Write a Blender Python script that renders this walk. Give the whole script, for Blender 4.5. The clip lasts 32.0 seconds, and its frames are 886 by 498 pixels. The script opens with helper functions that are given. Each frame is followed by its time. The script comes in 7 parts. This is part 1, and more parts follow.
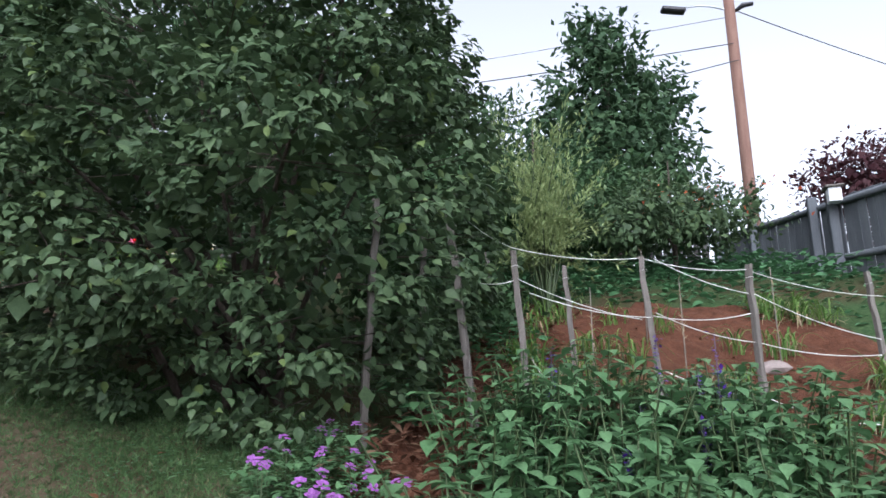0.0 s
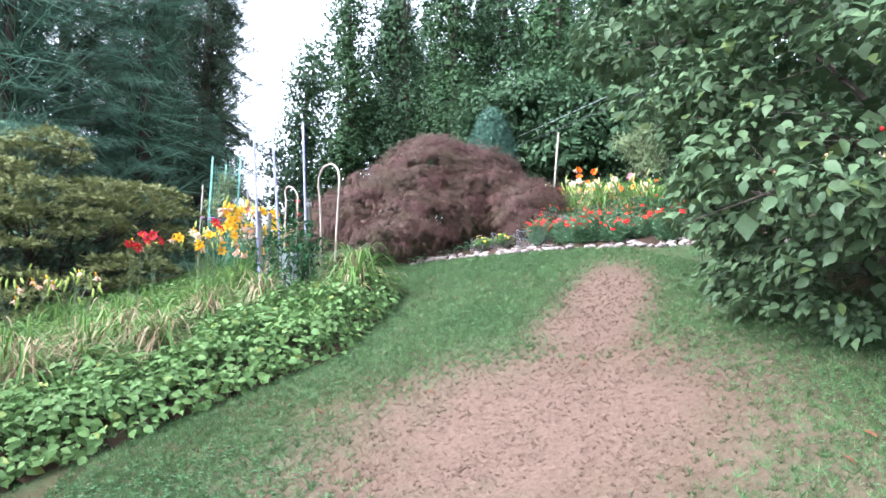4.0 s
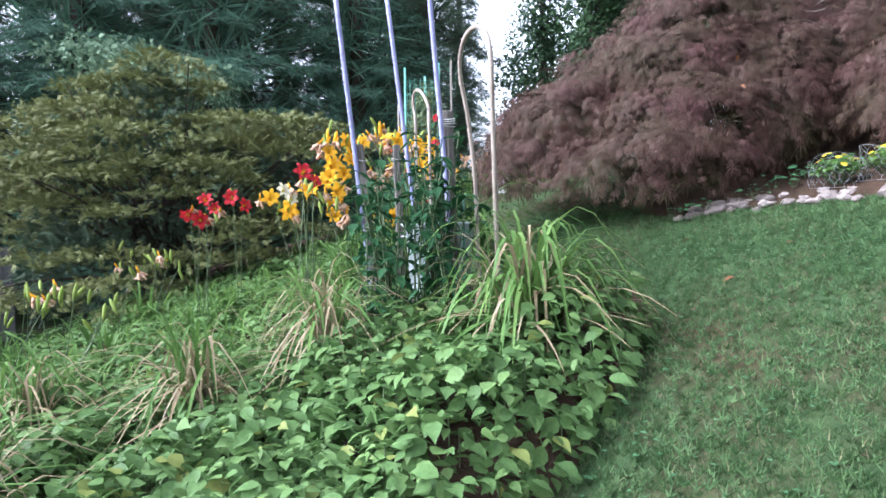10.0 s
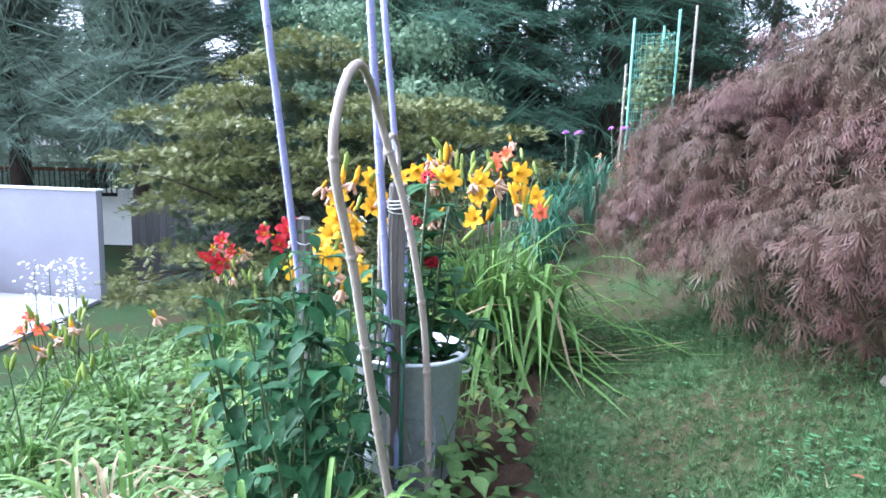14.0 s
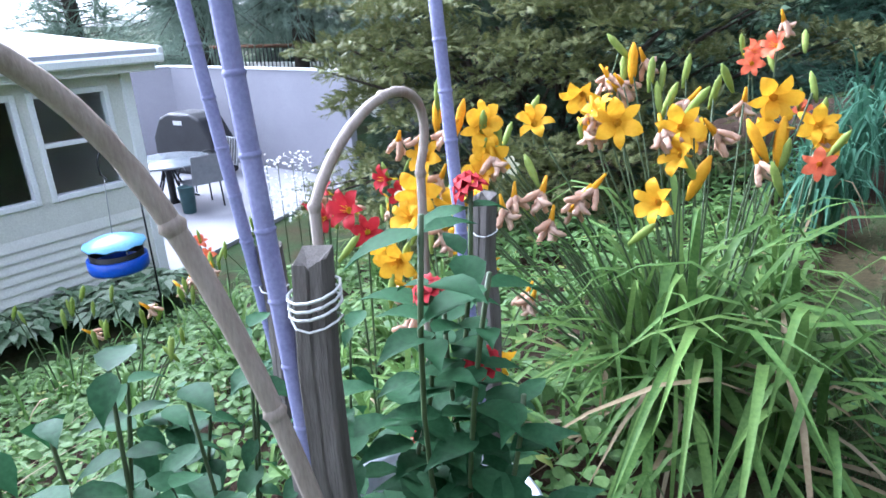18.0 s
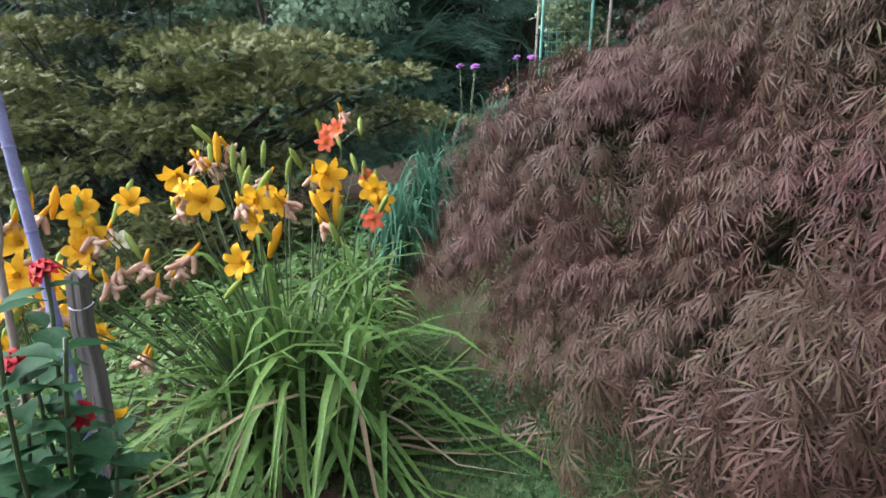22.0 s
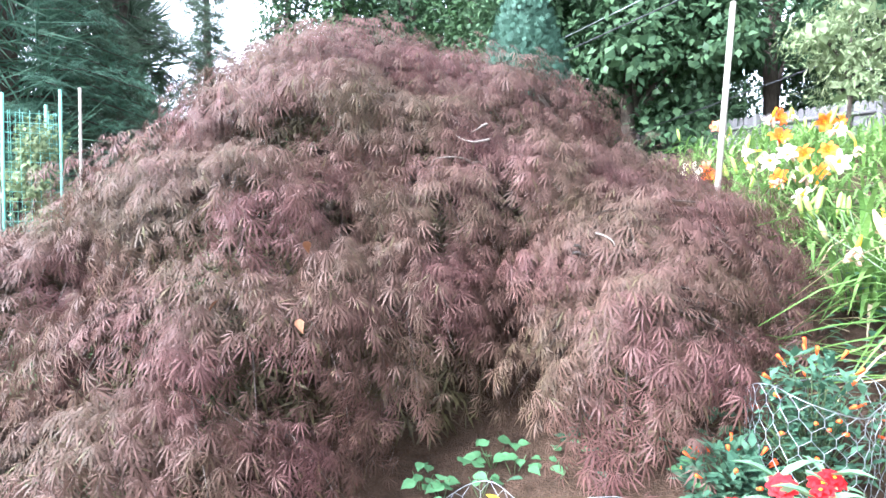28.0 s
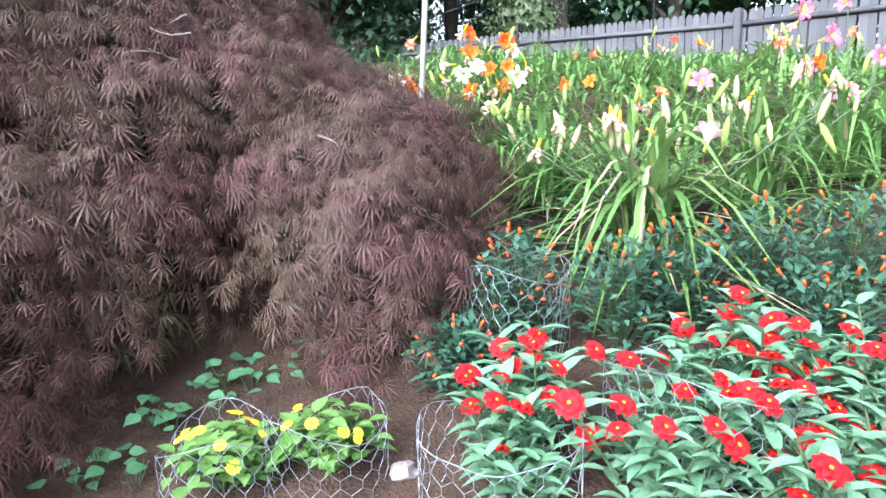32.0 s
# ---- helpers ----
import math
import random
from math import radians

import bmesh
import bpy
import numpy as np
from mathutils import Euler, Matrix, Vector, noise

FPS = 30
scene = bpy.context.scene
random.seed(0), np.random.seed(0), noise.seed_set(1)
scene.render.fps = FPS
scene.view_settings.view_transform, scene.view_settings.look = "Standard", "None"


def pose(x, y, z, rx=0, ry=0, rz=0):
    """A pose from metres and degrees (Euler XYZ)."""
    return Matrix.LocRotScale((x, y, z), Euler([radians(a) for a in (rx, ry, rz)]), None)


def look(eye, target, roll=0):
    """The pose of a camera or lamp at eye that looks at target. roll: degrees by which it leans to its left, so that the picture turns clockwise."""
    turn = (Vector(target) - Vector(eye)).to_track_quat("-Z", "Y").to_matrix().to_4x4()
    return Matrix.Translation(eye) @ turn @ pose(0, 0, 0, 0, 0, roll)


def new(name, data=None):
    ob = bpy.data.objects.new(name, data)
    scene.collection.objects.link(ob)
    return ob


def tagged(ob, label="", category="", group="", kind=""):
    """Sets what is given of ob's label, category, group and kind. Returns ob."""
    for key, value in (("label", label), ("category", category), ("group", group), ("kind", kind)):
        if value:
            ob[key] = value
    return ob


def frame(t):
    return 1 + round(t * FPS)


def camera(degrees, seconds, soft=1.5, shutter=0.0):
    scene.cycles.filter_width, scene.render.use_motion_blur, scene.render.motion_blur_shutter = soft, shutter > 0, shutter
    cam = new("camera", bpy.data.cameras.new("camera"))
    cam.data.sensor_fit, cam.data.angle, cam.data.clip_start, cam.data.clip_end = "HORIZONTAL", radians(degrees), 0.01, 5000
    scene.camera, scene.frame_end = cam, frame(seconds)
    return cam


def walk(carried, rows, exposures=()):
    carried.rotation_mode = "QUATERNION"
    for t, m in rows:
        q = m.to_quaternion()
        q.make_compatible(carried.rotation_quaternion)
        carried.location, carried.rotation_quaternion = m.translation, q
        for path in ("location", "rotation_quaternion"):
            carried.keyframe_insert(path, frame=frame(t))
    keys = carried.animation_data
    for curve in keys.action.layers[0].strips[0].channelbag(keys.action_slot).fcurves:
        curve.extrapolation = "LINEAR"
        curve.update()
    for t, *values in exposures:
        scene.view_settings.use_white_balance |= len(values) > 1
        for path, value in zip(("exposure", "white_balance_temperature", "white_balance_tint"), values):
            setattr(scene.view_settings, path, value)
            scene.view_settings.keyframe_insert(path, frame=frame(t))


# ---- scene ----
cam = camera(69.74, 32.0, soft=1.6)
# seconds, eye, then degrees: turn to the left of north, tilt upwards, lean
PATH = [
    (0.0, 0.010, -3.755, 0.797, -64.52, 12.62, -0.30),
    (0.5, -0.002, -3.788, 0.807, -58.70, 12.53, -0.65),
    (1.0, -0.018, -3.783, 0.794, -52.58, 12.82, 0.61),
    (1.5, -0.017, -3.777, 0.777, -45.99, 11.08, 1.78),
    (2.0, -0.016, -3.771, 0.775, -41.67, 9.10, 1.61),
    (2.5, -0.028, -3.670, 0.766, -38.59, 7.84, 1.73),
    (3.0, -0.066, -3.522, 0.765, -32.85, 6.94, -0.87),
    (3.5, -0.117, -3.411, 0.767, -24.01, 6.34, -0.57),
    (4.0, -0.044, -3.213, 0.789, -10.99, 5.64, 0.86),
    (4.5, -0.003, -2.940, 0.766, -2.02, 2.86, 1.26),
    (6.5, -0.025, -1.619, 0.962, 6.55, 1.03, -1.02),
    (7.0, -0.003, -1.311, 0.954, 5.54, 0.98, -0.24),
    (7.5, 0.094, -0.954, 1.045, 6.41, -0.32, -0.86),
    (8.0, 0.120, -0.600, 1.097, 4.25, -1.07, -0.44),
    (8.5, 0.164, -0.278, 1.193, 1.95, -1.98, -1.91),
    (9.0, 0.310, -0.024, 1.304, 3.58, -2.13, -0.61),
    (9.5, 0.402, 0.217, 1.324, 6.27, -3.23, -1.33),
    (10.0, 0.511, 0.535, 1.410, 12.18, -2.31, -1.29),
    (10.5, 0.715, 0.808, 1.492, 16.18, -2.92, -0.41),
    (11.0, 0.833, 1.083, 1.570, 16.80, -4.94, -0.01),
    (11.5, 0.895, 1.400, 1.700, 17.73, -5.62, -0.23),
    (12.0, 1.020, 1.647, 1.815, 19.27, -5.79, -0.40),
    (12.5, 1.070, 1.874, 1.900, 23.04, -6.38, 0.26),
    (13.0, 1.063, 2.145, 1.981, 27.19, -5.79, 0.62),
    (13.5, 1.167, 2.327, 2.034, 30.77, -6.66, 2.62),
    (14.0, 1.212, 2.433, 2.119, 37.75, -8.11, 1.59),
    (14.5, 1.131, 2.602, 2.124, 41.50, -7.46, 1.15),
    (15.0, 1.000, 2.775, 2.162, 46.95, -8.22, -0.33),
    (15.5, 0.969, 2.924, 2.144, 51.67, -9.86, 0.81),
    (17.5, 0.563, 3.709, 2.272, 66.27, -19.34, -1.82),
    (18.0, 0.584, 3.805, 2.325, 63.55, -20.56, -2.33),
    (18.5, 0.689, 3.767, 2.343, 62.55, -21.58, -0.18),
    (19.0, 0.721, 3.796, 2.346, 61.60, -22.81, 0.05),
    (19.5, 0.642, 3.873, 2.366, 63.69, -24.42, 3.38),
    (20.0, 0.708, 3.855, 2.386, 67.65, -26.19, -0.22),
    (20.5, 0.799, 3.770, 2.382, 66.79, -26.79, -1.54),
    (21.0, 0.869, 3.747, 2.415, 65.09, -24.75, -2.30),
    (21.5, 0.898, 3.804, 2.462, 52.10, -21.01, 0.52),
    (22.0, 1.031, 3.705, 2.458, 32.52, -16.16, 0.40),
    (22.5, 1.317, 3.471, 2.570, 21.06, -14.16, 1.82),
    (23.0, 1.497, 3.361, 2.573, 14.66, -11.51, 3.16),
    (23.5, 1.545, 3.313, 2.581, 6.79, -10.39, 1.77),
    (24.0, 1.486, 3.302, 2.567, -0.79, -7.64, 0.95),
    (24.5, 1.511, 3.254, 2.558, -0.85, -7.89, 1.15),
    (25.0, 1.625, 3.199, 2.562, -2.66, -8.88, 1.64),
    (25.5, 1.702, 3.182, 2.559, -3.13, -8.79, 0.76),
    (26.0, 1.728, 3.170, 2.553, -6.71, -6.98, 0.51),
    (26.5, 1.715, 3.150, 2.555, -8.66, -5.23, 0.20),
    (28.5, 1.736, 3.154, 2.545, -7.65, -1.15, -0.42),
    (29.0, 1.766, 3.125, 2.546, -8.32, -0.09, -0.36),
    (29.5, 1.794, 3.083, 2.546, -10.99, 0.87, 0.01),
    (30.0, 1.793, 3.059, 2.538, -13.51, 1.86, -0.48),
    (30.5, 1.753, 3.109, 2.522, -18.83, 0.64, -1.98),
    (31.0, 1.687, 3.184, 2.490, -25.30, -5.08, -3.55),
    (31.5, 1.653, 3.226, 2.475, -29.96, -8.15, -1.89),
    (32.0, 1.665, 3.219, 2.474, -34.05, -9.23, -1.44),
]


def step(x, y, z, turn, tilt, lean):
    a, b = radians(turn), radians(tilt)
    ahead = Vector((-math.sin(a) * math.cos(b), math.cos(a) * math.cos(b), math.sin(b)))
    return look((x, y, z), Vector((x, y, z)) + ahead * 2, lean)


walk(cam, [(t, step(*row)) for t, *row in PATH], exposures=[(t, stops, kelvin + 60, 15) for t, stops, kelvin in ((0.0, 1.1, 5650), (.5, 1.75, 5550), (1.0, 2.65, 5400), (2.0, 3.4, 5200), (4.0, 2.75, 5450), (6.5, 2.35, 5450), (9.0, 2.25, 5400), (12.0, 2.45, 5300), (13.0, 2.65, 5200), (15.0, 2.95, 5050), (18.0, 2.5, 5100), (21.0, 2.3, 5200), (22.0, 2.0, 5700), (23.0, 2.85, 5600), (24.0, 3.35, 5550), (29.0, 3.65, 5400), (30.0, 3.35, 5400), (31.0, 2.95, 5300), (32.0, 2.75, 5250))])

# ---------------------------------------------------------------- light: a bright overcast evening sky
world = bpy.data.worlds.new("world")
scene.world = world
world.use_nodes = True
sky = world.node_tree.nodes.new("ShaderNodeTexSky")
sky.sky_type = "NISHITA"
sky.sun_disc = False
sky.sun_elevation, sky.sun_rotation = radians(38), radians(250)
sky.air_density, sky.dust_density, sky.ozone_density = 1.0, 4.0, .5
back = world.node_tree.nodes["Background"]
back.inputs["Strength"].default_value = 0.15
veil = world.node_tree.nodes.new("ShaderNodeHueSaturation")  # thin cloud takes the blue out of the sky
veil.inputs["Saturation"].default_value, veil.inputs["Value"].default_value = 0.14, 1.15
world.node_tree.links.new(sky.outputs[0], veil.inputs["Color"])
world.node_tree.links.new(veil.outputs[0], back.inputs["Color"])
sun = new("sun", bpy.data.lights.new("sun", "SUN"))
sun.data.energy, sun.data.angle, sun.data.color = 0.8, radians(50), (1, .98, .96)
sun.matrix_basis = look((0, 0, 30), (0 + math.sin(radians(250)) * -20, math.cos(radians(250)) * -20, 30 - 20 * math.tan(radians(38))))

# ---------------------------------------------------------------- building blocks
rng = np.random.default_rng(7)


def smooth01(v):
    v = np.clip(v, 0, 1)
    return v * v * (3 - 2 * v)


def ground_z(x, y):
    """Height of the garden: a slope rising to the east and north, flat by the house and by the board fence."""
    x, y = np.asarray(x, float), np.asarray(y, float)
    ye = np.where(y < 9, y, 9 + (y - 9) * 0.3)
    ye = np.where(ye < -7, -7 + (ye + 7) * 0.2, ye)
    z = 0.101 + 0.2465 * np.clip(x, 0, 30) + 0.215 * np.clip(x, -30, 0) + 0.199 * ye
    right = 2.55 + 0.03 * np.clip(ye, -10, 30)
    w = smooth01((x - 4.2) / 7.0)
    z = z * (1 - w) + right * w
    w = smooth01((-4.9 - x) / 1.7)
    return z * (1 - w) + w * -.66


def gz(x, y):
    return float(ground_z(x, y))


def turned(points, turn, pivot, to):
    """Plan points turned about a pivot, which is carried to a new place."""
    c, s = math.cos(radians(turn)), math.sin(radians(turn))
    return [(to[0] + c * (x - pivot[0]) - s * (y - pivot[1]), to[1] + s * (x - pivot[0]) + c * (y - pivot[1])) for x, y, *_ in points]


def lay_out(build, turn, pivot, to, lift=None):
    """Builds a group of things on its own plan and sets it into the garden as a whole, each thing back on the slope."""
    before = set(bpy.data.objects)
    build()
    m = Matrix.Translation((*to, 0)) @ Matrix.Rotation(radians(turn), 4, "Z") @ Matrix.Translation((-pivot[0], -pivot[1], 0))
    for ob in bpy.data.objects:
        if ob in before or ob.parent:
            continue
        a = Vector((*ob.location[:2], 0)) if ob.location.length > .01 or not ob.data else Vector(tuple(ob.bound_box[0])) * .5 + Vector(tuple(ob.bound_box[6])) * .5
        b = m @ Vector((a.x, a.y, 0))
        rise = gz(b.x, b.y) - gz(a.x, a.y) if lift is None else lift
        ob.matrix_basis = Matrix.Translation((0, 0, rise)) @ m @ ob.matrix_basis


PLOT_PLAN = (5.13, (-0.545, -3.579), (0.010, -3.755))
EAST_PLAN = (5.72, (1.609, 3.027), (1.793, 3.059))
MAPLE_PLAN = (5.89, (1.432, 3.190), (1.625, 3.199))
SHRUB_PLAN = (4.61, (-0.567, -3.581), (-0.016, -3.771))
HOUSE_PLAN = (0.94, (0.774, 3.782), (0.721, 3.796))


def mesh_np(name, V, F, flat=True):
    V, F = np.asarray(V, np.float32), np.asarray(F, np.int32)
    me = bpy.data.meshes.new(name)
    me.vertices.add(len(V))
    me.vertices.foreach_set("co", V.ravel())
    me.loops.add(F.size)
    me.loops.foreach_set("vertex_index", F.ravel())
    me.polygons.add(len(F))
    me.polygons.foreach_set("loop_start", np.arange(len(F), dtype=np.int32) * F.shape[1])
    if not flat:
        me.polygons.foreach_set("use_smooth", np.ones(len(F), bool))
    me.update(calc_edges=True)
    return me


def thing(name, x, y, z, label, category, group="", kind=""):
    ob = new(name)
    ob.location = (x, y, z)
    ob.empty_display_size = 0.1
    return tagged(ob, label, category, group, kind)


def part(name, data, material, parent=None, label="", flat=True, at=None):
    """One mesh object, from a bmesh, a mesh or (vertices, faces) in world coordinates, under a thing or a part."""
    if isinstance(data, tuple):
        data = mesh_np(name, data[0], data[1], flat)
    elif isinstance(data, bmesh.types.BMesh):
        me = bpy.data.meshes.new(name)
        data.to_mesh(me)
        data.free()
        data = me
    if material and not data.materials:
        data.materials.append(material)
    ob = new(name, data)
    if at is not None:
        ob.matrix_basis = at
    if parent:
        ob.parent = parent
        up, base = parent, Matrix.Identity(4)
        while up:
            base = up.matrix_basis @ base if not up.parent else up.matrix_parent_inverse @ up.matrix_basis @ base
            up = up.parent
        ob.matrix_parent_inverse = base.inverted()
    if label:
        ob["label"] = label
    if name in MASSES:
        ob["kind"] = "stuff"
    return ob


MASSES = ("leaves", "dry_leaves", "branches", "stems", "foliage", "inner_foliage", "crown", "netting", "flowers", "pods", "blossoms", "bare_twigs", "knobbles", "nodes")


def whole(name, data, material, label, category, group="", kind="", flat=True, at=None):
    return tagged(part(name, data, material, None, "", flat, at), label, category, group, kind)


def join(*pieces):
    Vs, Fs, n = [], [], 0
    for V, F in pieces:
        Vs.append(V)
        Fs.append(np.asarray(F) + n)
        n += len(V)
    return np.concatenate(Vs), np.concatenate(Fs)


def unit(v):
    v = np.asarray(v, float)
    return v / np.maximum(np.linalg.norm(v, axis=-1, keepdims=True), 1e-9)


def scatter(template, pos, way, up, size, width=1.0):
    """Copies of a small triangle mesh laid along way, facing up, joined into one mesh."""
    Vt, Ft = template
    pos = np.asarray(pos, float)
    n = len(pos)
    y = unit(way)
    up = np.broadcast_to(np.asarray(up, float), (n, 3))
    z = unit(up - (up * y).sum(-1, keepdims=True) * y)
    x = np.cross(y, z)
    size = np.broadcast_to(np.asarray(size, float), (n,))[:, None, None]
    width = np.broadcast_to(np.asarray(width, float), (n,))[:, None, None]
    V = pos[:, None] + size * (Vt[None, :, :1] * width * x[:, None] + Vt[None, :, 1:2] * y[:, None] + Vt[None, :, 2:] * z[:, None])
    F = Ft[None] + (np.arange(n) * len(Vt))[:, None, None]
    return V.reshape(-1, 3), F.reshape(-1, Ft.shape[1])


def arr(*rows):
    return np.array(rows, float)


def tri(*rows):
    return np.array(rows, int)


# leaf shapes: along +y, facing +z, one unit long
BROAD = (arr((0, 0, 0), (-.2, .13, .05), (.2, .13, .05), (0, .3, -.01), (-.33, .36, .07), (.33, .36, .07), (-.25, .64, .03), (.25, .64, .03), (0, .66, -.04), (-.1, .85, -.07), (.1, .85, -.07), (0, 1.03, -.2)),
         tri((0, 3, 1), (0, 2, 3), (1, 3, 4), (2, 5, 3), (4, 3, 8), (4, 8, 6), (3, 5, 8), (5, 7, 8), (6, 8, 9), (8, 7, 10), (9, 8, 11), (8, 10, 11)))
LANCE = (arr((0, 0, 0), (-.13, .35, .03), (0, .4, -.01), (.13, .35, .03), (0, 1, -.1)), tri((0, 2, 1), (0, 3, 2), (1, 2, 4), (2, 3, 4)))
SIMPLE = (arr((0, 0, 0), (-.28, .45, .06), (.28, .45, .06), (0, 1, -.08)), tri((0, 2, 1), (1, 2, 3)))
SHOOTS = (arr((-.05, 0, 0), (.05, 0, 0), (.02, 1, .3), (-.04, .05, 0), (.04, -.05, 0), (.5, .55, .2), (.04, .05, 0), (-.04, -.05, 0), (-.45, .7, .25), (0, .06, 0), (0, -.06, 0), (.15, -.6, .3)), tri((0, 1, 2), (3, 4, 5), (6, 7, 8), (9, 10, 11)))
BLADE = (arr((-.06, 0, 0), (.06, 0, 0), (.02, .6, .1), (0, 1, .34)), tri((0, 1, 2), (0, 2, 3)))


def fan(lobes, droop, wide):
    """A leaf cut to the base into narrow, drooping lobes."""
    V, F = [], []
    for a, length in lobes:
        c, s = math.cos(a), math.sin(a)
        k = len(V)
        for along, across, drop in ((.04, 0, 0), (.5, -wide, .32), (.5, wide, .32), (1, 0, 1)):
            r = along * length
            V.append((s * r + c * across * length, c * r - s * across * length, -droop * drop * length))
        F += [(k, k + 2, k + 1), (k + 1, k + 2, k + 3)]
    return np.array(V), np.array(F)


CUT = fan([(-1.5, .5), (-.95, .78), (-.45, .96), (0, 1.05), (.45, .96), (.95, .78), (1.5, .5)], .5, .045)
SPRIG = fan([(-1.1, .6), (-.7, .8), (-.3, .95), (.1, 1), (.45, .9), (.9, .7)], .12, .1)
NEEDLE = fan([(-1.3, .7), (-.8, .9), (-.4, 1), (0, 1), (.4, 1), (.8, .9), (1.3, .7), (2.2, .5), (-2.2, .5)], .25, .05)


def frond(pairs, wide):
    """A conifer spray: thin needled twigs hanging off one axis."""
    V, F = [(-wide, 0, 0), (wide, 0, 0), (0, 1, -.12)], [(0, 1, 2)]
    for k in range(pairs):
        s = .12 + .8 * k / pairs
        length = .48 * (1 - .6 * s)
        for sign in (-1, 1):
            b = len(V)
            V += [(0, s - wide * 1.3, -.12 * s), (0, s + wide * 1.3, -.12 * s), (sign * length * .8, s + length * .55, -.12 * s - .14)]
            F.append((b, b + 1, b + 2) if sign < 0 else (b + 1, b, b + 2))
    return np.array(V, float), np.array(F)


BOUGH = frond(6, .045)
TUFT = (np.array([v for k in range(9) for v in ((math.cos(k * 2.4 + 1.6) * .02, math.sin(k * 2.4 + 1.6) * .02, 0), (-math.cos(k * 2.4 + 1.6) * .02, -math.sin(k * 2.4 + 1.6) * .02, .02), (math.sin(k * .31 - 1.24) * (.75 + .05 * (k % 4)), math.cos(k * .31 - 1.24) * (.75 + .05 * (k % 4)), .22 * math.sin(k * 1.9) - .1))], float), np.arange(27).reshape(9, 3))


def tufts(mound, count, small, big, squash, per, seed, low=-.3, hang=1.0, over=.1):
    """Leaf places on many overlapping cushions that cover a mound: where, which way each leaf points, and which way it faces."""
    g = np.random.default_rng(seed)
    c, out = shell(mound, count, .14, low, seed, .86)
    k = len(c)
    s = g.uniform(small, big, k)[:, None, None]
    d = unit(g.normal(0, 1, (k, per, 3)) + (out * .75 + (0, 0, .45))[:, None])
    q = c[:, None] + d * s * np.array((1, 1, squash)) * g.uniform(.8, 1.05, (k, per, 1))
    flat = out * (1, 1, 0)
    h = unit(d * (1, 1, 0) * .8 + flat[:, None] * .9 + g.normal(0, .22, d.shape) * (1, 1, 0))
    steep = hang * (.25 + .95 * (1 - np.clip(d[..., 2], -.3, 1))) * g.uniform(.6, 1.3, (k, per))
    w = h * .8
    w[..., 2] -= steep
    up = d * .8 + (0, 0, .5) + g.normal(0, .22, d.shape)
    q, w, up = q.reshape(-1, 3), w.reshape(-1, 3), up.reshape(-1, 3)
    keep = q[:, 2] > ground_z(q[:, 0], q[:, 1]) + over
    return q[keep], w[keep], up[keep], c, out


def tube(points, radii, sides=6, cap=True):
    """A round rod through the points."""
    p = np.asarray(points, float)
    r = np.broadcast_to(np.asarray(radii, float), (len(p),))
    t = unit(np.gradient(p, axis=0))
    ref = np.where(np.abs(t[:, 2:]) > .9, [[1., 0, 0]], [[0, 0, 1.]])
    a = unit(np.cross(t, ref))
    for k in range(1, len(p)):
        if (a[k] * a[k - 1]).sum() < 0:
            a[k] = -a[k]
    b = np.cross(t, a)
    ang = np.arange(sides) * 2 * np.pi / sides
    V = (p[:, None] + r[:, None, None] * (np.cos(ang)[None, :, None] * a[:, None] + np.sin(ang)[None, :, None] * b[:, None])).reshape(-1, 3)
    F = []
    for k in range(len(p) - 1):
        for j in range(sides):
            q, w = k * sides + j, k * sides + (j + 1) % sides
            F += [(q, w, w + sides), (q, w + sides, q + sides)]
    if cap:
        for j in range(1, sides - 1):
            F += [(0, j + 1, j), (len(V) - sides, len(V) - sides + j, len(V) - sides + j + 1)]
    return V, np.array(F)


def arc(a, b, rise, n=9, side=(0, 0, 0)):
    """A bent line from a to b that bulges upwards."""
    a, b, s = np.array(a, float), np.array(b, float), np.linspace(0, 1, n)[:, None]
    bow = 4 * s * (1 - s)
    return a + (b - a) * s + bow * (np.array((0, 0, rise), float) + np.array(side, float))


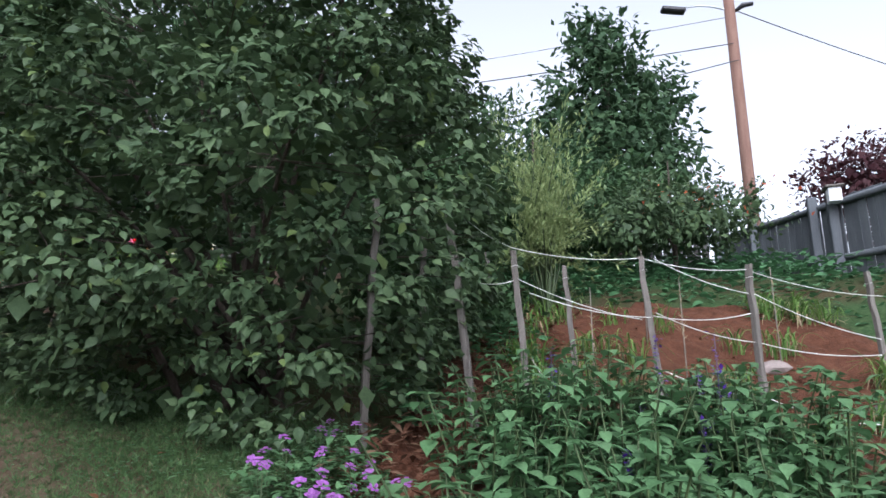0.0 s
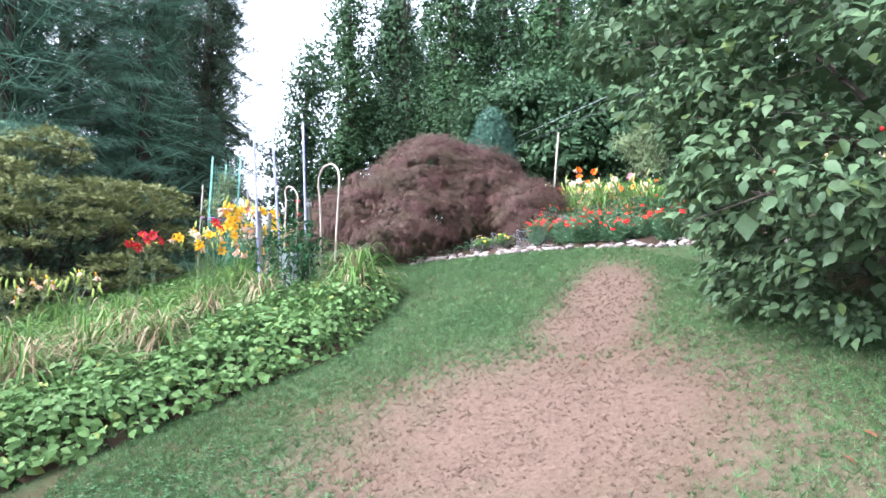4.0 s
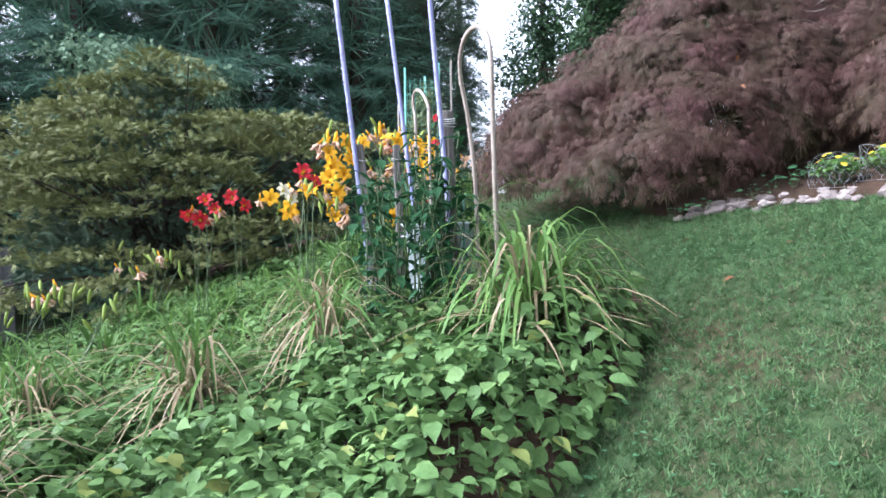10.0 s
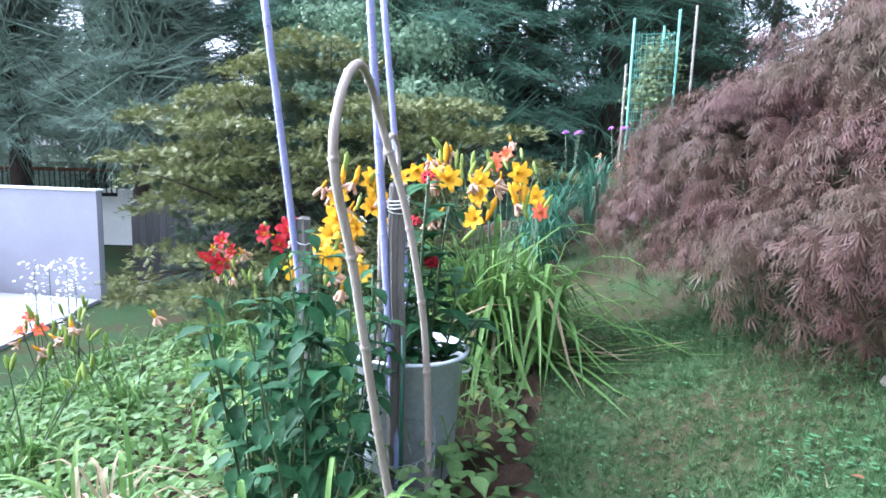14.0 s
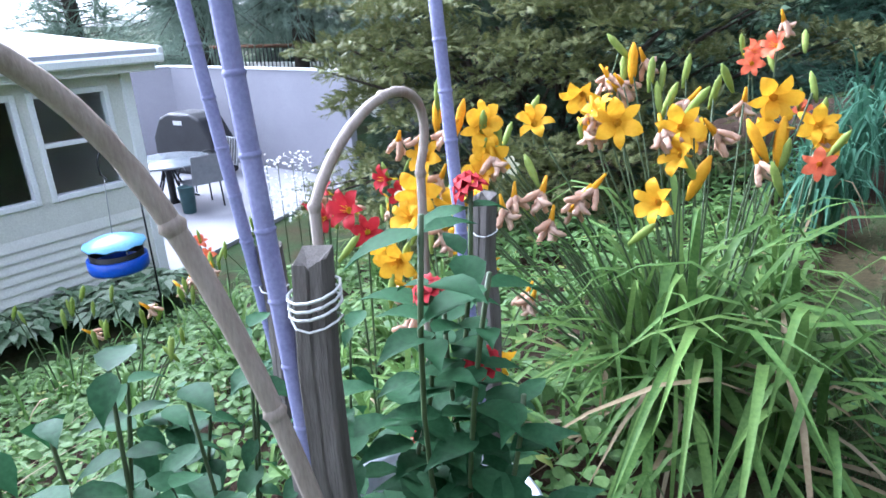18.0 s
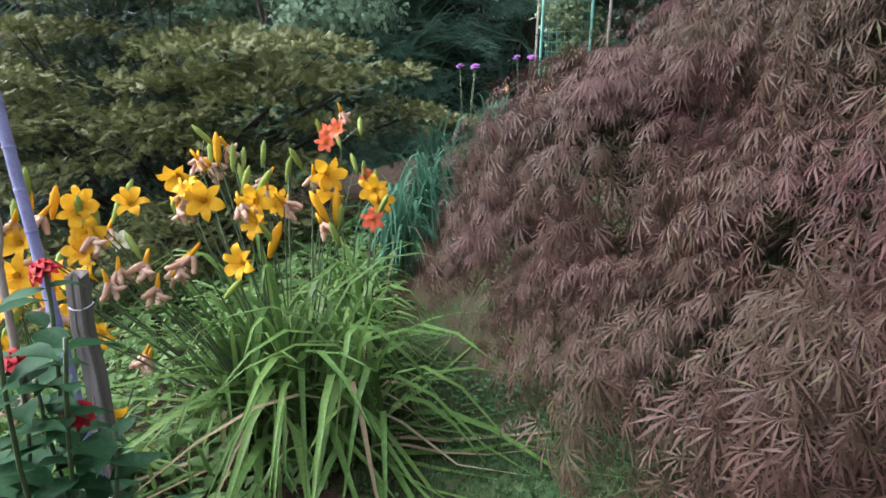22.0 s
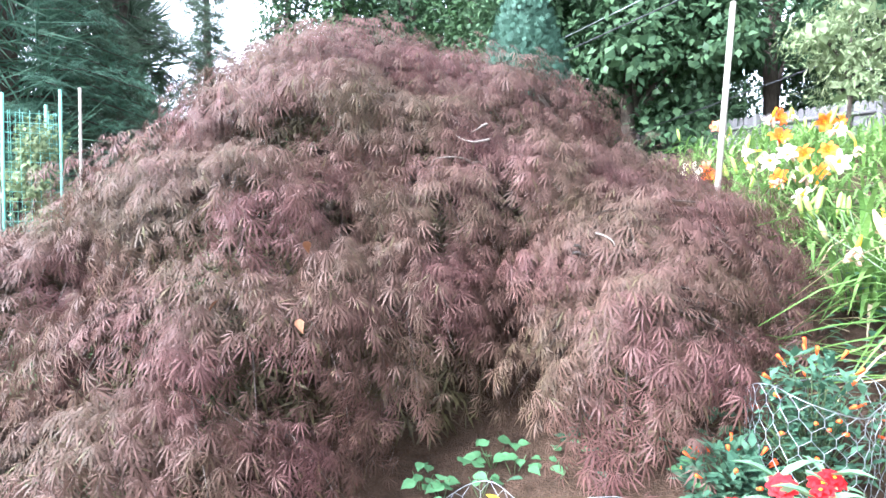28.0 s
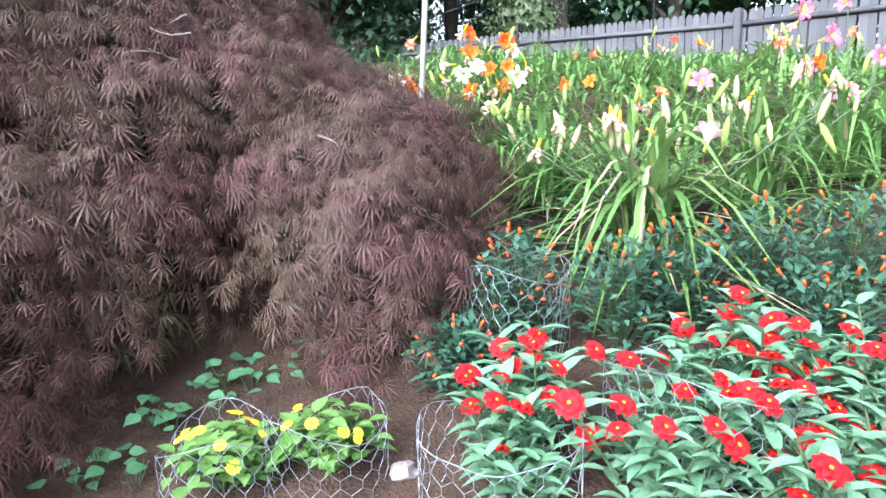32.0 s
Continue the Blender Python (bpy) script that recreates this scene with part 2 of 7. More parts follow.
def straps(base, n, length, spread, width, droop=1.0, seed=0, lean=None, bow=1.75):
    """Arching strap leaves from one crown."""
    g = np.random.default_rng(seed)
    ang = g.uniform(0, 2 * np.pi, n)
    L = length * g.uniform(.55, 1.1, n)
    out = spread * g.uniform(.35, 1.1, n)
    seg = 7
    s = np.linspace(0, 1, seg)
    start = np.broadcast_to(np.asarray(base, float), (n, 3)) + np.c_[g.normal(0, .05, (n, 2)), np.zeros(n)]
    d = np.c_[np.cos(ang), np.sin(ang), np.zeros(n)]
    if lean is not None:
        d = d + np.asarray(lean, float)
    side = unit(np.c_[-d[:, 1], d[:, 0], np.zeros(n)])
    up = np.sqrt(np.clip(L ** 2 - (out * .8) ** 2, .01, None))
    mid = start[:, None] + d[:, None] * (out[:, None] * (s ** bow))[..., None]
    height = up[:, None] * (s * (1.9 - droop * g.uniform(.95, 1.95, n)[:, None] * s ** 1.3))
    mid[..., 2] += height
    mid += side[:, None] * (g.normal(0, .05, n)[:, None] * s ** 2 * L[:, None])[..., None]
    w = width * g.uniform(.7, 1.2, n)[:, None] * np.clip(1.05 - s ** 3, .06, 1) * np.minimum(1, .55 + s * 1.5)
    fold = width * .25
    A, B = mid - side[:, None] * w[..., None], mid + side[:, None] * w[..., None]
    A[..., 2] += fold
    B[..., 2] += fold
    V = np.stack([A, mid, B], 2).reshape(n, seg * 3, 3)
    F = []
    for k in range(seg - 1):
        for j in range(2):
            q = k * 3 + j
            F += [(q, q + 1, q + 4), (q, q + 4, q + 3)]
    F = np.array(F)[None] + (np.arange(n) * seg * 3)[:, None, None]
    V = V.reshape(-1, 3)
    floor = ground_z(V[:, 0], V[:, 1]) + .012
    V[:, 2] = np.maximum(V[:, 2], floor)
    return V, F.reshape(-1, 3)


def shell(blobs, n, deep=.25, low=-.4, seed=0, hollow=.8):
    """Points spread through the outer layer of a heap of ellipsoids (x, y, z, rx, ry, rz), with the way out of it."""
    g = np.random.default_rng(seed)
    B = np.asarray(blobs, float)
    area = (B[:, 3] * B[:, 4] + B[:, 4] * B[:, 5] + B[:, 3] * B[:, 5])
    which = g.choice(len(B), n * 2, p=area / area.sum())
    d = unit(g.normal(0, 1, (n * 2, 3)))
    keep = d[:, 2] > low
    which, d = which[keep], d[keep]
    b = B[which]
    r = 1 - deep * g.random(len(b)) ** 1.6
    p = b[:, :3] + d * b[:, 3:] * r[:, None]
    inside = np.zeros(len(p), bool)
    for k, e in enumerate(B):
        q = (((p - e[:3]) / e[3:]) ** 2).sum(-1)
        inside |= (q < hollow ** 2) & (which != k)
    p, d, b = p[~inside], d[~inside], b[~inside]
    return p[:n], unit(d / b[:, 3:])[:n]


def box(x0, x1, y0, y1, z0, z1, bevel=0.0):
    bm = bmesh.new()
    bmesh.ops.create_cube(bm, size=1)
    bmesh.ops.scale(bm, vec=(x1 - x0, y1 - y0, z1 - z0), verts=bm.verts)
    bmesh.ops.translate(bm, vec=((x0 + x1) / 2, (y0 + y1) / 2, (z0 + z1) / 2), verts=bm.verts)
    if bevel:
        bmesh.ops.bevel(bm, geom=bm.edges[:], offset=bevel, segments=1, affect="EDGES", profile=.5)
    return bm


def lathe(profile, sides=24):
    """A turned shape from (radius, height) pairs."""
    ang = np.arange(sides) * 2 * np.pi / sides
    V = np.array([(r * math.cos(a), r * math.sin(a), z) for r, z in profile for a in ang])
    F = []
    for k in range(len(profile) - 1):
        for j in range(sides):
            q, w = k * sides + j, k * sides + (j + 1) % sides
            F.append((q, w, w + sides, q + sides))
    return V, np.array(F)


def inside(poly, x, y):
    """Which points lie in a polygon."""
    x, y = np.asarray(x, float), np.asarray(y, float)
    hit = np.zeros(x.shape, bool)
    for (xa, ya), (xb, yb) in zip(poly, poly[1:] + poly[:1]):
        cross = (ya > y) != (yb > y)
        with np.errstate(divide="ignore", invalid="ignore"):
            hit ^= cross & (x < (xb - xa) * (y - ya) / (yb - ya if yb != ya else 1e-9) + xa)
    return hit


def in_poly(poly, n, g):
    """n random places in a polygon."""
    p = np.array(poly)
    lo, hi = p.min(0), p.max(0)
    out = np.zeros((0, 2))
    while len(out) < n:
        q = g.uniform(lo, hi, (n * 2, 2))
        out = np.concatenate([out, q[inside(poly, q[:, 0], q[:, 1])]])
    return out[:n]


def sheet(poly, lift, step=.12, rough=.03, seed=0):
    """A piece of ground cover that follows the slope inside a polygon."""
    p = np.array(poly)
    xs, ys = np.arange(p[:, 0].min(), p[:, 0].max() + step, step), np.arange(p[:, 1].min(), p[:, 1].max() + step, step)
    X, Y = np.meshgrid(xs, ys)
    g = np.random.default_rng(seed)
    hit = inside(poly, X, Y)
    Z = ground_z(X, Y) + np.where(hit, lift + g.uniform(-rough, rough, X.shape), -.05)
    V = np.stack([X, Y, Z], -1).reshape(-1, 3)
    nx = len(xs)
    near = hit.copy()
    near[:-1] |= hit[1:]
    near[1:] |= hit[:-1]
    near[:, :-1] |= hit[:, 1:]
    near[:, 1:] |= hit[:, :-1]
    F = []
    for j in range(len(ys) - 1):
        for i in range(nx - 1):
            if near[j, i] and near[j + 1, i + 1] and near[j, i + 1] and near[j + 1, i]:
                q = j * nx + i
                F.append((q, q + 1, q + nx + 1, q + nx))
    return V, np.array(F)

# ---------------------------------------------------------------- materials
def nodes(name):
    m = bpy.data.materials.new(name)
    m.use_nodes = True
    t = m.node_tree
    b = t.nodes["Principled BSDF"]
    return m, t, b


def ramp(t, source, stops):
    r = t.nodes.new("ShaderNodeValToRGB")
    e = r.color_ramp.elements
    while len(e) < len(stops):
        e.new(.5)
    for el, (p, c) in zip(e, stops):
        el.position, el.color = p, (*c, 1)
    t.links.new(source, r.inputs[0])
    return r.outputs[0]


def noise_of(t, scale, detail=4.0, rough=.6, stretch=None):
    co = t.nodes.new("ShaderNodeNewGeometry").outputs["Position"]
    if stretch:
        m = t.nodes.new("ShaderNodeMapping")
        m.inputs["Scale"].default_value = stretch
        t.links.new(co, m.inputs[0])
        co = m.outputs[0]
    n = t.nodes.new("ShaderNodeTexNoise")
    n.inputs["Scale"].default_value, n.inputs["Detail"].default_value, n.inputs["Roughness"].default_value = scale, detail, rough
    t.links.new(co, n.inputs["Vector"])
    return n.outputs["Fac"]


def blend(t, fac, a, b, how="MIX"):
    m = t.nodes.new("ShaderNodeMix")
    m.data_type, m.blend_type = "RGBA", how
    for value, slot in ((fac, 0), (a, 6), (b, 7)):
        if isinstance(value, (int, float)):
            m.inputs[slot].default_value = value
        elif isinstance(value, tuple):
            m.inputs[slot].default_value = (*value, 1)
        else:
            t.links.new(value, m.inputs[slot])
    return m.outputs[2]


def bump(t, b, height, strength, distance=.01):
    n = t.nodes.new("ShaderNodeBump")
    n.inputs["Strength"].default_value, n.inputs["Distance"].default_value = strength, distance
    t.links.new(height, n.inputs["Height"])
    t.links.new(n.outputs[0], b.inputs["Normal"])


def leaf_mat(name, dark, mid, light, rough=.5, glow=.25, patch=2.0, odd=None, other=None):
    """Leaves: each its own shade, drifts of tone through the plant, some light coming through the blade."""
    m, t, b = nodes(name)
    isle = t.nodes.new("ShaderNodeNewGeometry").outputs["Random Per Island"]
    stops = [(0, dark), (.45, mid), (.9, light)] + ([(.965, light), (.98, odd)] if odd else [])
    own = ramp(t, isle, stops)
    drift = ramp(t, noise_of(t, patch, 3), [(.35, other or tuple(c * .72 for c in mid)), (.65, tuple(min(1, c * 1.3) for c in mid))])
    col = blend(t, .6 if other else .35, own, drift)
    col = blend(t, .25, col, ramp(t, noise_of(t, 90, 2), [(.35, dark), (.65, light)]))
    t.links.new(col, b.inputs["Base Color"])
    b.inputs["Roughness"].default_value = rough
    b.inputs["Specular IOR Level"].default_value = .12
    tr = t.nodes.new("ShaderNodeBsdfTranslucent")
    t.links.new(col, tr.inputs["Color"])
    mix = t.nodes.new("ShaderNodeMixShader")
    mix.inputs[0].default_value = glow
    t.links.new(b.outputs[0], mix.inputs[1])
    t.links.new(tr.outputs[0], mix.inputs[2])
    t.links.new(mix.outputs[0], t.nodes["Material Output"].inputs["Surface"])
    return m


def plain_mat(name, a, c, scale=8.0, rough=.7, metal=0.0, fine=120.0, relief=.2, stretch=None, by_object=0.0, distance=.004):
    """A solid surface: stains at a large scale, grain and relief at a small one."""
    m, t, b = nodes(name)
    col = ramp(t, noise_of(t, scale, 5, .65, stretch), [(.3, a), (.7, c)])
    grain = noise_of(t, fine, 3, .6, stretch)
    col = blend(t, .3, col, ramp(t, grain, [(.3, tuple(v * .7 for v in a)), (.7, tuple(min(1, v * 1.2) for v in c))]))
    if by_object:
        r = t.nodes.new("ShaderNodeObjectInfo").outputs["Random"]
        col = blend(t, by_object, col, ramp(t, r, [(0, tuple(v * .55 for v in a)), (1, tuple(min(1, v * 1.35) for v in c))]))
    t.links.new(col, b.inputs["Base Color"])
    b.inputs["Roughness"].default_value, b.inputs["Metallic"].default_value = rough, metal
    if rough >= .8:
        b.inputs["Specular IOR Level"].default_value = .12
    bump(t, b, grain, relief, distance)
    return m


def petal_mat(name, a, c, glow=.3):
    return leaf_mat(name, a, tuple((p + q) / 2 for p, q in zip(a, c)), c, .55, glow, 6)


def ground_mat():
    """Lawn: green and worn patches, with burnt straw where the path is dry."""
    m, t, b = nodes("lawn_ground")
    soil = ramp(t, noise_of(t, 60, 4), [(.3, (.03, .02, .012)), (.7, (.075, .052, .03))])
    grass = ramp(t, noise_of(t, 25, 5), [(.3, (.018, .04, .016)), (.7, (.048, .075, .03))])
    straw = ramp(t, noise_of(t, 45, 5), [(.3, (.082, .054, .039)), (.7, (.128, .087, .064))])
    base = blend(t, ramp(t, noise_of(t, 1.3, 4), [(.42, (0, 0, 0)), (.62, (.8, .8, .8))]), grass, soil)
    pos = t.nodes.new("ShaderNodeNewGeometry").outputs["Position"]
    worn = None
    for cx, cy, rx, ry, turn in ((.98, -.3, 1.2, 1.1, 20), (2.2, 1.5, .42, 1.35, -28), (1.75, .85, .42, .8, -20), (.6, -2.4, 1.5, 1.3, 0)):
        mp = t.nodes.new("ShaderNodeMapping")
        mp.vector_type = "TEXTURE"
        mp.inputs["Location"].default_value = (cx, cy, 0)
        mp.inputs["Rotation"].default_value = (0, 0, radians(turn))
        mp.inputs["Scale"].default_value = (rx, ry, 30)
        t.links.new(pos, mp.inputs[0])
        ln = t.nodes.new("ShaderNodeVectorMath")
        ln.operation = "LENGTH"
        t.links.new(mp.outputs[0], ln.inputs[0])
        ad = t.nodes.new("ShaderNodeMath")
        ad.operation = "MULTIPLY_ADD"
        t.links.new(noise_of(t, 3.5, 4), ad.inputs[0])
        ad.inputs[1].default_value = 1.1
        t.links.new(ln.outputs["Value"], ad.inputs[2])
        f = ramp(t, ad.outputs[0], [(.0, (1, 1, 1)), (1.0, (1, 1, 1))])
        r = t.nodes.new("ShaderNodeMapRange")
        r.inputs[1].default_value, r.inputs[2].default_value, r.inputs[3].default_value, r.inputs[4].default_value = 1.0, 2.05, 1, 0
        t.links.new(ad.outputs[0], r.inputs[0])
        if worn is None:
            worn = r.outputs[0]
        else:
            mx = t.nodes.new("ShaderNodeMath")
            mx.operation = "MAXIMUM"
            t.links.new(worn, mx.inputs[0])
            t.links.new(r.outputs[0], mx.inputs[1])
            worn = mx.outputs[0]
    t.links.new(blend(t, worn, base, straw), b.inputs["Base Color"])
    b.inputs["Roughness"].default_value = .95
    b.inputs["Specular IOR Level"].default_value = .04
    bump(t, b, noise_of(t, 70, 4), .6, .02)
    return m


def glass_mat():
    m, t, b = nodes("window_glass")
    b.inputs["Base Color"].default_value = (.9, .95, .95, 1)
    b.inputs["Roughness"].default_value = .02
    b.inputs["Transmission Weight"].default_value = 1
    b.inputs["IOR"].default_value = 1.45
    return m


def shingle_mat():
    return plain_mat("roof_shingle", (.2, .13, .11), (.38, .25, .2), 5, .95, fine=180, relief=.4, by_object=.5)


M_GROUND = ground_mat()
M_GRASS = leaf_mat("grass_blade", (.0179, .0445, .0162), (.047, .0954, .0324), (.1232, .1855, .0756), .6, .3, 1.4, (.2688, .1908, .1242))
M_STRAW = leaf_mat("straw_blade", (.078, .05, .036), (.12, .081, .059), (.17, .122, .09), .8, .3, 1.5, (.07, .07, .034))
M_SOIL = plain_mat("bed_soil", (.02, .013, .008), (.059, .036, .023), 9, .95, fine=90, relief=.8, distance=.02)
M_MULCH = plain_mat("red_mulch", (.0434, .0154, .0084), (.1302, .0567, .0322), 12, .95, fine=60, relief=.9, distance=.03)
M_CHIP = leaf_mat("mulch_chip", (.0448, .0176, .0096), (.1088, .0448, .0248), (.208, .1392, .0896), .9, .05)
M_BARK = plain_mat("bark", (.0296, .0224, .0176), (.0992, .0792, .0648), 10, .95, fine=70, relief=.8, stretch=(3, 3, .6), distance=.02)
M_TWIG = plain_mat("grey_twig", (.0816, .0672, .0558), (.156, .1338, .1152), 12, .8, fine=90, relief=.3)
M_STAKE = plain_mat("weathered_stake", (.081, .071, .062), (.174, .158, .143), 7, .95, fine=60, relief=.8, stretch=(6, 6, .5), distance=.006)
M_FENCE = plain_mat("weathered_board", (.054, .052, .052), (.0935, .09, .088), 3, .9, fine=45, relief=.5, stretch=(6, 6, .5), by_object=.25)
M_DARKFENCE = plain_mat("dark_board", (.062, .068, .077), (.124, .133, .143), 3, .9, fine=45, relief=.5, stretch=(6, 6, .5), by_object=.3)
M_POLE = plain_mat("lilac_pole", (.15, .15, .285), (.255, .255, .42), 14, .6, fine=160, relief=.3)
M_BAMBOO = plain_mat("bamboo", (.198, .154, .116), (.33, .275, .231), 9, .6, fine=80, relief=.3, stretch=(4, 4, .7))
M_ZINC = plain_mat("galvanised_steel", (.37, .4, .43), (.54, .57, .6), 7, .45, .25, fine=60, relief=.15)
M_WIRE = plain_mat("galvanised_wire", (.186, .198, .205), (.31, .322, .335), 20, .4, .7, fine=100, relief=.1)
M_STRING = plain_mat("white_twine", (.48, .48, .448), (.656, .656, .624), 20, .9, fine=200, relief=.3)
M_UPOLE = plain_mat("utility_pole", (.124, .068, .053), (.198, .124, .096), 2.5, .95, fine=30, relief=.5, stretch=(5, 5, .4))
M_STONE = plain_mat("edging_stone", (.1, .083, .076), (.24, .2, .182), 4, .9, fine=50, relief=.5, by_object=.5, distance=.01)
M_SIDING = plain_mat("pale_siding", (.5619, .5619, .5165), (.6743, .6743, .6289), 2, .55, fine=60, relief=.08)
M_TRIM = plain_mat("white_trim", (.6916, .7007, .7098), (.7826, .7917, .8008), 3, .45, fine=60, relief=.06)
M_ROOF = plain_mat("flat_roof", (.31, .322, .347), (.409, .422, .446), 3, .8, fine=80, relief=.2)
M_SHINGLE = shingle_mat()
M_PATIO = plain_mat("patio_concrete", (.273, .267, .285), (.335, .329, .353), 1.5, .9, fine=60, relief=.2)
M_WALL = plain_mat("patio_wall_paint", (.285, .279, .316), (.341, .335, .372), 1.2, .8, fine=70, relief=.15)
M_BLACK = plain_mat("black_cover", (.007, .008, .01), (.021, .022, .027), 4, .6, fine=40, relief=.3, distance=.01)
M_IRON = plain_mat("dark_iron", (.012, .012, .014), (.031, .031, .034), 10, .5, .4, fine=90, relief=.2)
M_CHAIR = plain_mat("grey_sling", (.174, .18, .198), (.26, .267, .291), 10, .7, fine=150, relief=.3)
M_TABLE = plain_mat("table_glass", (.136, .155, .174), (.211, .229, .248), 3, .2, fine=60, relief=.05)
M_BLUE = plain_mat("blue_plastic", (.009, .054, .378), (.018, .09, .54), 6, .35, fine=60, relief=.05)
M_SKYBLUE = plain_mat("pale_blue_plastic", (.105, .294, .504), (.182, .392, .595), 6, .35, fine=60, relief=.05)
M_TEAL = plain_mat("teal_can", (.019, .056, .062), (.037, .093, .099), 6, .5, fine=60, relief=.05)
M_WHITE = plain_mat("white_plastic", (.6, .608, .624), (.68, .688, .704), 6, .5, fine=60, relief=.05)
M_GREENSTK = plain_mat("green_stake", (.074, .248, .186), (.155, .372, .298), 10, .5, fine=80, relief=.1)
M_GREENROD = plain_mat("dark_green_rod", (.006, .05, .028), (.012, .087, .05), 10, .5, fine=80, relief=.1)
M_STICK = plain_mat("pale_stick", (.1736, .1519, .1259), (.243, .217, .1866), 6, .8, fine=60, relief=.3, stretch=(5, 5, .5))
M_ROOM_SHADE = plain_mat("dim_room_shade", (.02, .02, .02), (.048, .048, .044), 2, .9, fine=40, relief=.1)
M_GLASS = glass_mat()
M_RUST = plain_mat("rusty_iron", (.099, .043, .025), (.186, .093, .056), 10, .9, fine=80, relief=.3)

M_MAPLE = leaf_mat("maple_leaf", (.022, .0098, .0088), (.056, .0245, .0222), (.124, .066, .056), .5, .22, 2.2, (.085, .09, .03), (.042, .044, .016))
M_MAPLE_IN_SHADE = leaf_mat("maple_inner_leaf_shade", (.016, .012, .008), (.036, .028, .014), (.068, .06, .026), .55, .25, 2)
M_BUSH = leaf_mat("shrub_leaf", (.026, .047, .024), (.054, .089, .042), (.104, .152, .07), .45, .25, 1.2, (.15, .2, .055))
M_COVER = leaf_mat("ground_cover_leaf", (.047, .0916, .0299), (.0887, .1599, .0503), (.1587, .2443, .0802), .5, .3, 1.6, (.2792, .2749, .0669))
M_DAY = leaf_mat("daylily_leaf", (.0418, .09, .022), (.0825, .165, .038), (.1815, .27, .075), .45, .3, 1.2)
M_DAYDRY = leaf_mat("dry_daylily_leaf", (.1785, .126, .077), (.2677, .2079, .1155), (.357, .315, .2156), .7, .25, 3)
M_YEW = leaf_mat("yew_spray", (.0591, .073, .0271), (.1172, .1353, .0496), (.2231, .2254, .0888), .6, .15, 1.4, (.2811, .2254, .0785))
M_PINE = leaf_mat("pine_needle", (.0382, .0854, .0593), (.071, .1388, .0936), (.1297, .2179, .1383), .6, .15, .5)
M_GREYPINE = leaf_mat("greyish_needle", (.105, .15, .1125), (.18, .24, .18), (.27, .345, .2625), .6, .2, .5)
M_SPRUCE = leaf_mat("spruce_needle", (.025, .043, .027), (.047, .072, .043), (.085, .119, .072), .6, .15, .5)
M_WOOD = leaf_mat("woodland_leaf", (.022, .049, .024), (.041, .079, .038), (.075, .124, .056), .55, .3, .4)
M_DOGWOOD = leaf_mat("pale_tree_leaf", (.0684, .114, .0684), (.1248, .1944, .114), (.228, .3192, .1944), .55, .3, .6)
M_IVY = leaf_mat("vine_leaf", (.018, .04, .018), (.034, .068, .027), (.064, .12, .044), .5, .25, .7)
M_REDTREE = leaf_mat("purple_tree_leaf", (.022, .007, .011), (.043, .015, .019), (.074, .031, .031), .55, .25, .8)
M_WILLOW = leaf_mat("willowy_leaf", (.1123, .162, .0594), (.1895, .243, .0972), (.2808, .3375, .1512), .55, .35, 1.5)
M_TUBLEAF = leaf_mat("tub_side_leaf", (.04, .082, .028), (.075, .138, .046), (.128, .202, .07), .5, .3, 2)
M_MINT = leaf_mat("broad_bed_leaf", (.0322, .0851, .0356), (.0575, .1357, .0575), (.0931, .2001, .0931), .5, .3, 2)
M_TUBLEAF = leaf_mat("soft_dark_leaf", (.008, .03, .01), (.018, .06, .022), (.042, .115, .045), .6, .25, 3)
M_ZLEAF = leaf_mat("zinnia_leaf", (.062, .1395, .0661), (.1159, .2244, .1159), (.2016, .3256, .1934), .55, .3, 3)
M_DLEAF = leaf_mat("dark_flower_leaf", (.019, .053, .031), (.037, .087, .05), (.068, .136, .074), .5, .25, 3)
M_CUPH = leaf_mat("cuphea_leaf", (.019, .05, .031), (.037, .087, .05), (.074, .136, .081), .5, .25, 3)
M_LIMELEAF = leaf_mat("lime_leaf", (.0666, .1395, .0279), (.1116, .2124, .0504), (.1674, .279, .0783), .5, .35, 4)
M_HOSTA = leaf_mat("variegated_hosta_leaf", (.0645, .1395, .0645), (.1275, .2175, .102), (.6375, .702, .5355), .45, .25, 6)
M_BLUEGR = leaf_mat("bluish_grass", (.03, .09, .053), (.06, .15, .09), (.105, .225, .135), .5, .3, 2)
M_CONE = leaf_mat("dense_conifer", (.021, .049, .035), (.035, .077, .052), (.063, .112, .077), .6, .15, 1)
M_PALETREE = leaf_mat("pale_drooping_leaf", (.0891, .1238, .0545), (.1386, .1782, .0842), (.198, .2327, .1287), .55, .35, 3)
M_BORDER = leaf_mat("light_border_leaf", (.046, .104, .044), (.082, .166, .07), (.138, .245, .112), .5, .3, 2)
M_STEM = plain_mat("green_stem", (.03, .0522, .015), (.0594, .0894, .03), 12, .6, fine=80, relief=.1)
M_BUD = petal_mat("green_bud", (.164, .246, .049), (.328, .394, .098))
P_YELLOW = petal_mat("golden_petal", (.59, .271, .007), (.754, .451, .025))
P_PEACH = petal_mat("peach_petal", (.55, .3, .16), (.72, .48, .32))
P_FLAME = petal_mat("flame_petal", (.6, .06, .012), (.75, .14, .03))
P_BLUSH = petal_mat("blush_petal", (.62, .3, .34), (.78, .6, .5))
P_RED = petal_mat("red_petal", (.38, .004, .008), (.6, .015, .015))
P_DKRED = petal_mat("crimson_petal", (.26, .006, .014), (.42, .03, .035))
P_ORANGE = petal_mat("orange_petal", (.615, .0713, .0048), (.754, .1525, .015))
P_CORAL = petal_mat("coral_petal", (.574, .082, .041), (.722, .205, .098))
